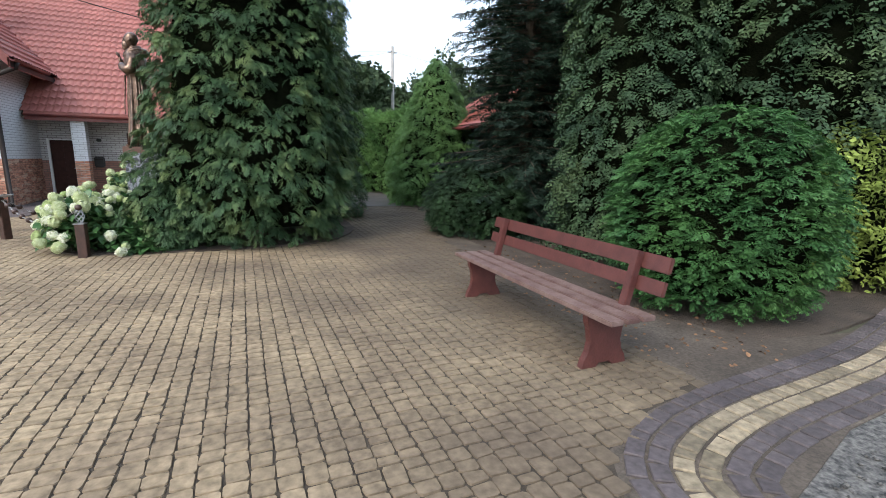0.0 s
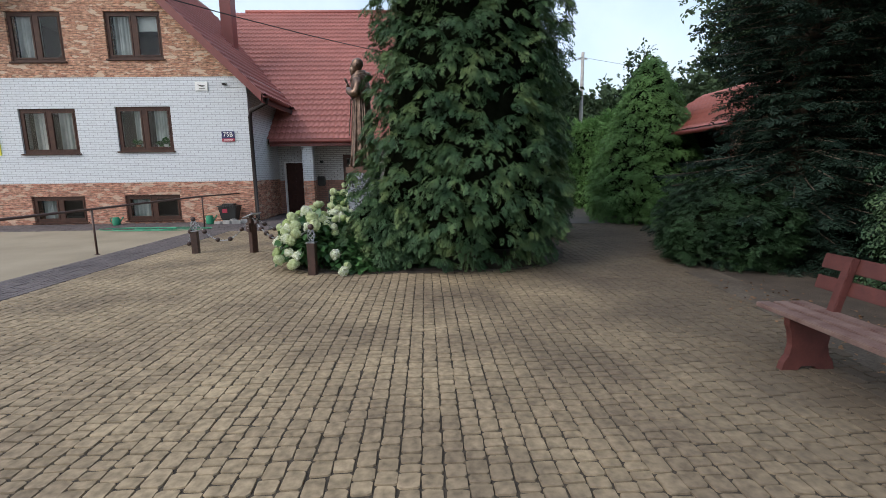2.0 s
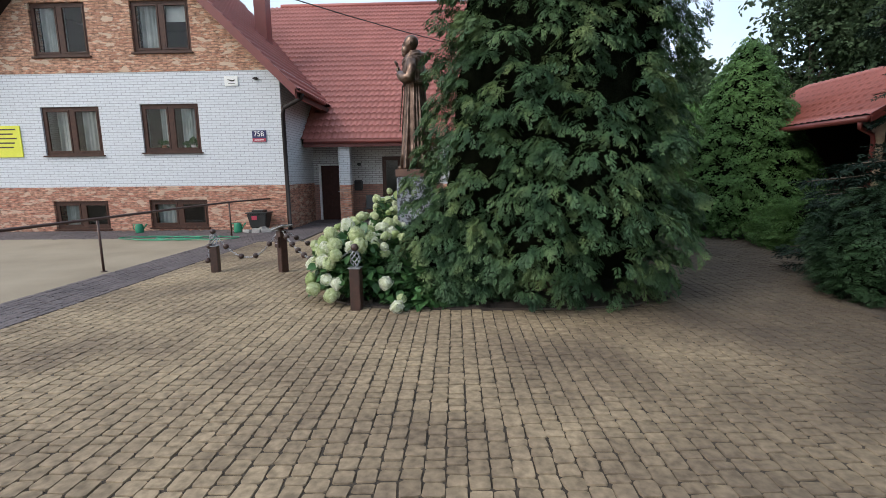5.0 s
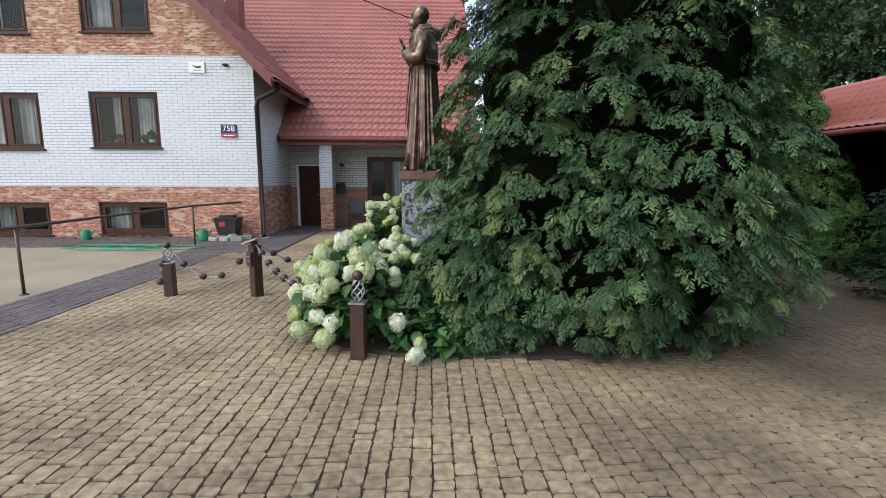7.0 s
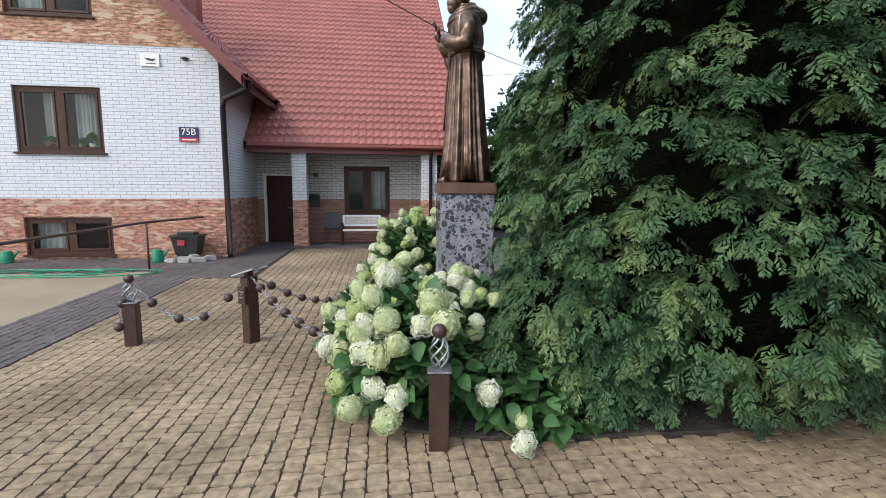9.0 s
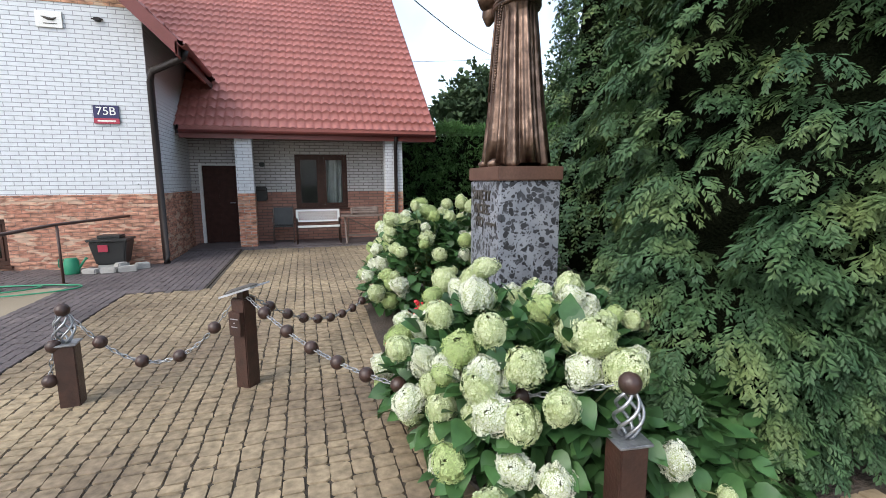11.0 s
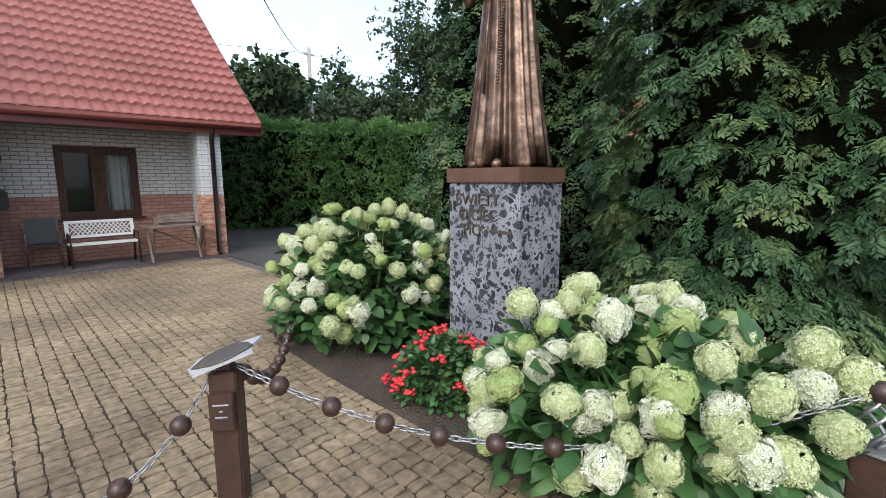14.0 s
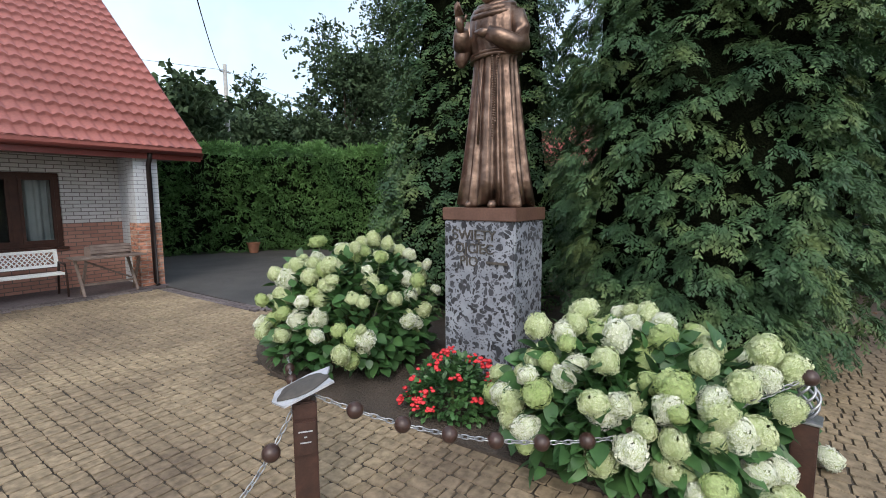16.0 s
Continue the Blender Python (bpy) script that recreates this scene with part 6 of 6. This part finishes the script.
boxed("body", (-0.05, -0.05, -0.03, 0.05, 0.03, 0.03), M["gutter"], lampw, "", 0.008)
boxed("arm", (-0.09, -0.03, -0.012, 0.09, -0.015, 0.012), M["gutter"], lampw)

# ---- porch ----
mb = empty("letter_box", "black rounded letter box on the porch wall", "letter box", at=(-4.62, PW - 0.001, 1.06))
boxed("body", (-0.0, -0.12, 0, 0.3, 0, 0.36), M["black_plastic"], mb, "", 0.03)
boxed("slot", (0.04, -0.126, 0.25, 0.26, -0.12, 0.275), M["gutter"], mb)
wl2 = empty("wall_lamp", "small dark wall lamp under the porch", "lamp", at=(-4.42, PW - 0.001, 1.98))
boxed("bracket", (0, -0.1, 0, 0.03, 0, 0.03), M["black_plastic"], wl2)
boxed("shade", (-0.05, -0.2, -0.06, 0.08, -0.08, 0.05), M["black_plastic"], wl2, "", 0.02)


def porch_bench(x, y):
    b = empty("porch_bench", "small garden bench with white frame and lattice back", "bench", at=(x, y, 0.015))
    for sx in (-0.52, 0.52):
        bm = bmesh.new()
        tube(bm, [(sx, -0.26, 0), (sx, -0.24, 0.42), (sx, -0.2, 0.58), (sx, 0.1, 0.6), (sx, 0.16, 0.42), (sx, 0.24, 0)], 0.02, 8)
        part("side_frame", bm, M["post_brown"], b, "dark cast-iron side", True)
    for k in range(4):
        boxed("seat_slat", (-0.54, -0.24 + 0.1 * k, 0.40, 0.54, -0.16 + 0.1 * k, 0.425), M["white_paint"], b, "", 0.004)
    bm = bmesh.new()
    back = pose(0, 0.17, 0.45, -12, 0, 0)
    for d in ((-0.54, 0.33, 0.54, 0.38), (-0.54, 0.06, 0.54, 0.11), (-0.54, 0.11, -0.48, 0.33), (0.48, 0.11, 0.54, 0.33)):
        box(bm, d[0], -0.015, d[1], d[2], 0.015, d[3], 0.004, back)
    part("back_frame", bm, M["white_paint"], b, "white back frame")
    for k in range(13):
        for s in (-1, 1):
            boxed("lattice_bar", (-0.008, -0.006, -0.135, 0.008, 0.006, 0.135), M["white_paint"], b, "", 0, back @ pose(-0.42 + 0.07 * k, 0.004 * s, 0.22, 0, s * 40, 0))
    return b


porch_bench(-3.1, 19.1)


def porch_chair(x, y):
    c = empty("porch_chair", "dark metal and fabric garden chair", "chair", at=(x, y, 0.015))
    for sx in (-0.24, 0.24):
        bm = bmesh.new()
        tube(bm, [(sx, -0.24, 0), (sx, -0.22, 0.62), (sx, 0.18, 0.62)], 0.013, 8)
        part("leg", bm, M["wood_grey"], c, smooth=True)
        bm = bmesh.new()
        tube(bm, [(sx, 0.24, 0), (sx, 0.16, 0.4), (sx, 0.24, 0.88)], 0.013, 8)
        part("leg", bm, M["wood_grey"], c, smooth=True)
    boxed("seat", (-0.24, -0.22, 0.40, 0.24, 0.18, 0.43), M["black_plastic"], c, "", 0.01)
    boxed("backrest", (-0.24, -0.012, 0, 0.24, 0.012, 0.45), M["black_plastic"], c, "", 0.01, pose(0, 0.175, 0.43, -10, 0, 0))


porch_chair(-3.95, 19.4)


def trestle(x, y):
    t = empty("trestle_table", "weathered wooden folding table with crossed legs", "table", at=(x, y, 0.0))
    for k in range(4):
        boxed("board", (-0.55, -0.28 + 0.14 * k, 0.69, 0.55, -0.145 + 0.14 * k, 0.72), M["wood_grey"], t, "", 0.005)
    for sx in (-0.42, 0.42):
        for s in (-1, 1):
            bm = bmesh.new()
            box(bm, sx - 0.02 + 0.03 * s, -0.022, -0.36, sx + 0.02 + 0.03 * s, 0.022, 0.36, 0.004, pose(0, 0, 0.345, s * 30, 0, 0))
            part("leg", bm, M["wood_grey"], t)
    bm = bmesh.new()
    tube(bm, [(-0.4, -0.15, 0.66), (0.4, 0.1, 0.25)], 0.016, 6)
    part("brace", bm, M["wood_grey"], t)
    boxed("stretcher", (-0.42, -0.02, 0.2, 0.42, 0.02, 0.24), M["wood_grey"], t)


trestle(-2.02, 18.6)
cr = empty("wooden_crate", "slatted wooden crate lying on the folding table", "crate", at=(-2.0, 18.62, 0.72))
for k in range(3):
    boxed("slat", (-0.32, -0.17, 0.02 + 0.055 * k, 0.32, -0.15, 0.065 + 0.055 * k), M["wood_grey"], cr, "", 0.003, pose(0, 0, 0, -14, 0, 0))
    boxed("slat", (-0.32, 0.1, 0.02 + 0.055 * k, 0.32, 0.12, 0.065 + 0.055 * k), M["wood_grey"], cr, "", 0.003)
boxed("base", (-0.32, -0.17, 0.0, 0.32, 0.12, 0.018), M["wood_grey"], cr)
for sx in (-0.33, 0.31):
    boxed("end_panel", (sx, -0.16, 0.0, sx + 0.02, 0.12, 0.17), M["wood_grey"], cr)

# ---- window sills with plants ----
for x, h in ((-9.75, 0.22), (-8.85, 0.28)):
    p = empty("potted_plant", "small potted house plant on the window sill", "plant", at=(x, FY + 0.18, 2.42))
    bm = bmesh.new()
    lathe(bm, [(0.06, 0), (0.08, 0.12), (0.085, 0.12)], seg=14)
    part("pot", bm, M["terracotta"] if h < 0.25 else M["white_paint"], p)
    gg = np.random.default_rng(int(h * 100))
    d = gg.normal(size=(40, 3)) * (1.2, 0.3, 0.6) + (0, 0, 0.7)
    v, f = leaves(np.tile((0.0, 0, 0.12), (40, 1)) + d * 0.03, d, gg.uniform(0.08, h, 40), gg)
    part_mesh("foliage", mesh_np("foliage", v, f), M["hyd_leaf"], p)
    boxed("ledge", (-0.1, -0.06, -0.1, 0.1, 0.1, 0.0), M["white_paint"], p)

# ---- garden shelter behind the spruce ----
gz = empty("garden_shelter", "open garden shelter with a red tiled gable roof", "shelter", at=(6.6, 12.1, 0))
GW, GL, GZ0, GZ1 = 2.2, 4.8, 2.55, 3.9
for side in (0, 1):
    x0 = 0.0 if side == 0 else 2 * GW
    up = Vector((GW if side == 0 else -GW, 0, GZ1 - GZ0))
    nrm = Vector((-(GZ1 - GZ0) if side == 0 else GZ1 - GZ0, 0, GW)).normalized()
    waves, nv = 24, 8
    us = [i / (waves * 6) for i in range(waves * 6 + 1)]
    vs, qs = [], []
    for j in range(nv):
        for lift, e in ((0.035, 0.0), (0.0, 1.0)):
            for u in us:
                vs.append(Vector((x0, GL * u, GZ0)) + up * ((j + e) / nv) + nrm * (lift + 0.028 * abs(math.sin(u * waves * math.pi))))
    n1 = len(us)
    for j in range(2 * nv - 1):
        for i in range(n1 - 1):
            qs.append((j * n1 + i, j * n1 + i + 1, (j + 1) * n1 + i + 1, (j + 1) * n1 + i))
    part_mesh("roof_slope", mesh_np("roof_slope", vs, qs), M["roof"], gz, "red tiled slope")
    c = [(x0, 0.02, GZ0 - 0.09), (GW, 0.02, GZ1 - 0.09), (GW, GL, GZ1 - 0.09), (x0, GL, GZ0 - 0.09)]
    part("ceiling_board", prism(c, (0, 0, 0.05)), M["wood_grey"], gz, "wooden boards under the roof")
    part("verge_board", prism([(x0, -0.03, GZ0 - 0.12), (GW, -0.03, GZ1 - 0.12), (GW, -0.03, GZ1 + 0.05), (x0, -0.03, GZ0 + 0.05)], (0, 0.035, 0)), M["roof_trim"], gz, "red verge board")
part("gable_panel", prism([(0.35, 0.15, GZ0 + 0.02), (2 * GW - 0.35, 0.15, GZ0 + 0.02), (GW, 0.15, GZ1 - 0.15)], (0, 0.04, 0)), M["wood_pale"], gz, "pale boarded gable")
for px, py in ((0.4, 0.25), (2 * GW - 0.4, 0.25), (0.4, GL - 0.3), (2 * GW - 0.4, GL - 0.3)):
    boxed("shelter_post", (px - 0.07, py - 0.07, -0.05, px + 0.07, py + 0.07, GZ0 + 0.12), M["wood_pale"], gz, "pale wooden post", 0.008)
boxed("beam", (0.33, 0.2, GZ0 - 0.14, 2 * GW - 0.33, 0.32, GZ0 + 0.0), M["wood_grey"], gz, "", 0.006)
boxed("back_wall", (0.3, GL - 0.2, -0.05, 2 * GW - 0.3, GL - 0.12, GZ0), M["post_brown"], gz, "dark boarded back wall")
part("back_gable", prism([(0.3, GL - 0.2, GZ0), (2 * GW - 0.3, GL - 0.2, GZ0), (GW, GL - 0.2, GZ1 - 0.12)], (0, 0.08, 0)), M["post_brown"], gz, "dark boarded back gable")
boxed("side_wall", (2 * GW - 0.35, 0.4, -0.05, 2 * GW - 0.28, GL - 0.21, GZ0), M["post_brown"], gz, "dark boarded side wall")
bm = bmesh.new()
tube(bm, [(-0.05, -0.02, GZ0 - 0.05), (-0.05, GL, GZ0 - 0.05)], 0.06, 10)
part("gutter", bm, M["roof_trim"], gz, "red gutter", True)
bm = bmesh.new()
tube(bm, [(-0.05, 0.15, GZ0 - 0.1), (-0.03, 0.17, GZ0 - 0.2), (0.26, 0.22, GZ0 - 0.32), (0.29, 0.22, GZ0 - 0.45), (0.29, 0.22, 0.0)], 0.04, 10)
part("downpipe", bm, M["roof_trim"], gz, "red downpipe", True)

# ---- far things ----
pole = empty("utility_pole", "pale concrete utility pole with overhead wires", "pole", at=(11.3, 36.9, -0.05))
bm = bmesh.new()
tube(bm, [(0, 0, 0), (0, 0, 10.05)], [0.17, 0.11], 10)
part("pole", bm, M["concrete"], pole, smooth=True)
boxed("cross_arm", (-0.35, -0.04, 9.55, 0.35, 0.04, 9.63), M["concrete"], pole)
for end, sag in (((-23.3, -37.9, 5.0), 2.0), ((-40, 3, 9.3), 0.8), ((30, 6, 9.2), 0.8)):
    bm = bmesh.new()
    pts = [(end[0] * u, end[1] * u, 9.7 + (end[2] - 9.7) * u - 4 * sag * u * (1 - u)) for u in (i / 24 for i in range(25))]
    tube(bm, pts, 0.011, 5)
    part("wire", bm, M["black_wire"], pole, "thin dark overhead wire")

pot = empty("flower_pot", "terracotta pot with a small grey-green plant", "pot", at=(3.35, 22.35, 0))
bm = bmesh.new()
lathe(bm, [(0.13, -0.02), (0.19, 0.28), (0.21, 0.28), (0.21, 0.33), (0.18, 0.33)], seg=18)
part("pot", bm, M["terracotta"], pot, smooth=False)
gg = np.random.default_rng(77)
d = gg.normal(size=(160, 3))
d[:, 2] = np.abs(d[:, 2])
v, f = leaves(np.tile((0.0, 0, 0.33), (160, 1)) + d * (0.12, 0.12, 0.09), d, gg.uniform(0.05, 0.1, 160), gg)
part_mesh("foliage", mesh_np("foliage", v, f), M["hyd_leaf"], pot)

# loose stones on the gravel bed
gg = np.random.default_rng(81)
n = 900
gx, gy = gg.uniform(2.45, 4.6, n), gg.uniform(0.2, 1.5, n)
ok = gy < 1.1 + 0.17 * (gx - 2.4)
gx, gy = gx[ok], gy[ok]
octa = np.array([(1, 0, 0), (-1, 0, 0), (0, 1, 0), (0, -1, 0), (0, 0, 0.6), (0, 0, -0.6)])
of = np.array([(0, 2, 4), (2, 1, 4), (1, 3, 4), (3, 0, 4), (2, 0, 5), (1, 2, 5), (3, 1, 5), (0, 3, 5)])
sz = gg.uniform(0.008, 0.02, len(gx))
v = octa[None] * sz[:, None, None] * gg.uniform(0.7, 1.3, (len(gx), 6, 1)) + np.stack([gx, gy, -0.016 + 0.3 * sz], 1)[:, None]
tagged(part_mesh("gravel_stones", mesh_np("gravel_stones", v.reshape(-1, 3), (of[None] + 6 * np.arange(len(gx))[:, None, None]).reshape(-1, 3)), M["gravel"], bpy.data.objects["gravel_bed"]), kind="stuff")


# fallen leaves under and behind the bench
gg = np.random.default_rng(91)
n = 420
P = np.stack([gg.uniform(2.9, 4.3, n), gg.uniform(2.2, 7.5, n), np.full(n, -0.006)], 1)
W = gg.normal(size=(n, 3)) * (1, 1, 0.15) + (0, 0, 0.1)
v, f = leaves(P, W, gg.uniform(0.025, 0.055, n), gg)
v[:, 2] = np.maximum(v[:, 2], -0.012)
tagged(part_mesh("leaf_litter", mesh_np("leaf_litter", v, f), M["dry_leaf"], bpy.data.objects["planting_strip"], "dry brown fallen leaves"), kind="stuff")

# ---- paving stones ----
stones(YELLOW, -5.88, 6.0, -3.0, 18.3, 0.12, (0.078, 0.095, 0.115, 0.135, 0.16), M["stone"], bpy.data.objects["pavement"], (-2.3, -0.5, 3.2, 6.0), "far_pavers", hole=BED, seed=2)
stones(PURPLE, -15.4, -4.7, -3.0, 18.6, 0.10, (0.2,), M["stone_purple"], bpy.data.objects["purple_pavement"], None, "purple_pavers", seed=3, gap=0.004)


def edging(line, offset, material, holder, width=0.115, seed=1):
    """A row of single pavers laid along a smooth line."""
    g = random.Random(seed)
    p = [Vector((x, y, 0)) for x, y in line]
    for _ in range(3):
        p = [p[0]] + [q for a, b in zip(p, p[1:]) for q in (a.lerp(b, 0.25), a.lerp(b, 0.75))] + [p[-1]]
    q = []
    for i, c in enumerate(p):
        d = (p[min(i + 1, len(p) - 1)] - p[max(i - 1, 0)]).normalized()
        q.append(c + Vector((-d.y, d.x, 0)) * offset)
    lengths = [0.0]
    for a, b in zip(q, q[1:]):
        lengths.append(lengths[-1] + (b - a).length)

    def at(s):
        for i in range(len(q) - 1):
            if lengths[i + 1] >= s:
                return q[i].lerp(q[i + 1], (s - lengths[i]) / max(1e-6, lengths[i + 1] - lengths[i]))
        return q[-1]

    s = 0.0
    while s < lengths[-1] - 0.2:
        ln = g.choice((0.09, 0.12, 0.15, 0.18))
        a, b = at(s), at(s + ln)
        d = (b - a).normalized()
        bm = bmesh.new()
        box(bm, -(b - a).length / 2 + 0.009, -width / 2 + 0.007, -0.035, (b - a).length / 2 - 0.009, width / 2 - 0.007, -0.004)
        top = [f for f in bm.faces if f.normal.z > 0.9]
        r = bmesh.ops.inset_region(bm, faces=top, thickness=0.006, depth=0.0)
        for f in top:
            for v in f.verts:
                v.co.z += 0.006
        ob = part("paver", bm, material, holder)
        ob.matrix_basis = Matrix.Translation(((a + b) / 2) + Vector((0, 0, g.uniform(-0.004, 0.001)))) @ Matrix.Rotation(math.atan2(d.y, d.x) + g.uniform(-0.035, 0.035), 4, "Z")
        s += ln


EDGE = [(2.2, -1.6), (2.08, 0.0), (1.98, 0.9), (1.98, 1.30), (2.09, 1.50), (2.45, 1.66), (3.03, 1.76), (3.8, 1.80), (4.8, 1.88), (6.0, 2.15), (7.2, 2.5)]
pv = bpy.data.objects["bench_apron"]
for k, (off, m) in enumerate(((0.06, "stone_pale"), (-0.06, "stone_pale"), (0.18, "edge_purple"), (0.30, "edge_purple"), (-0.18, "edge_purple"), (-0.30, "edge_purple"))):
    edging(EDGE, off, M[m], pv, seed=k)
edging([(-1.28, 18.3), (-1.28, 15.5), (-1.1, 15.0), (0.5, 14.95), (2.0, 15.05)], 0.0, M["stone_purple"], bpy.data.objects["driveway"], seed=9)
edging([(-1.16, 18.3), (-1.16, 15.6), (-0.98, 15.12), (0.5, 15.07), (2.0, 15.17)], 0.0, M["stone_purple"], bpy.data.objects["driveway"], seed=10)
edging([(-4.6, 18.36), (-1.3, 18.36)], 0.0, M["stone_purple"], bpy.data.objects["porch_floor"], seed=11)
edging([(-4.6, 18.48), (-1.3, 18.48)], 0.0, M["stone_purple"], bpy.data.objects["porch_floor"], seed=12)
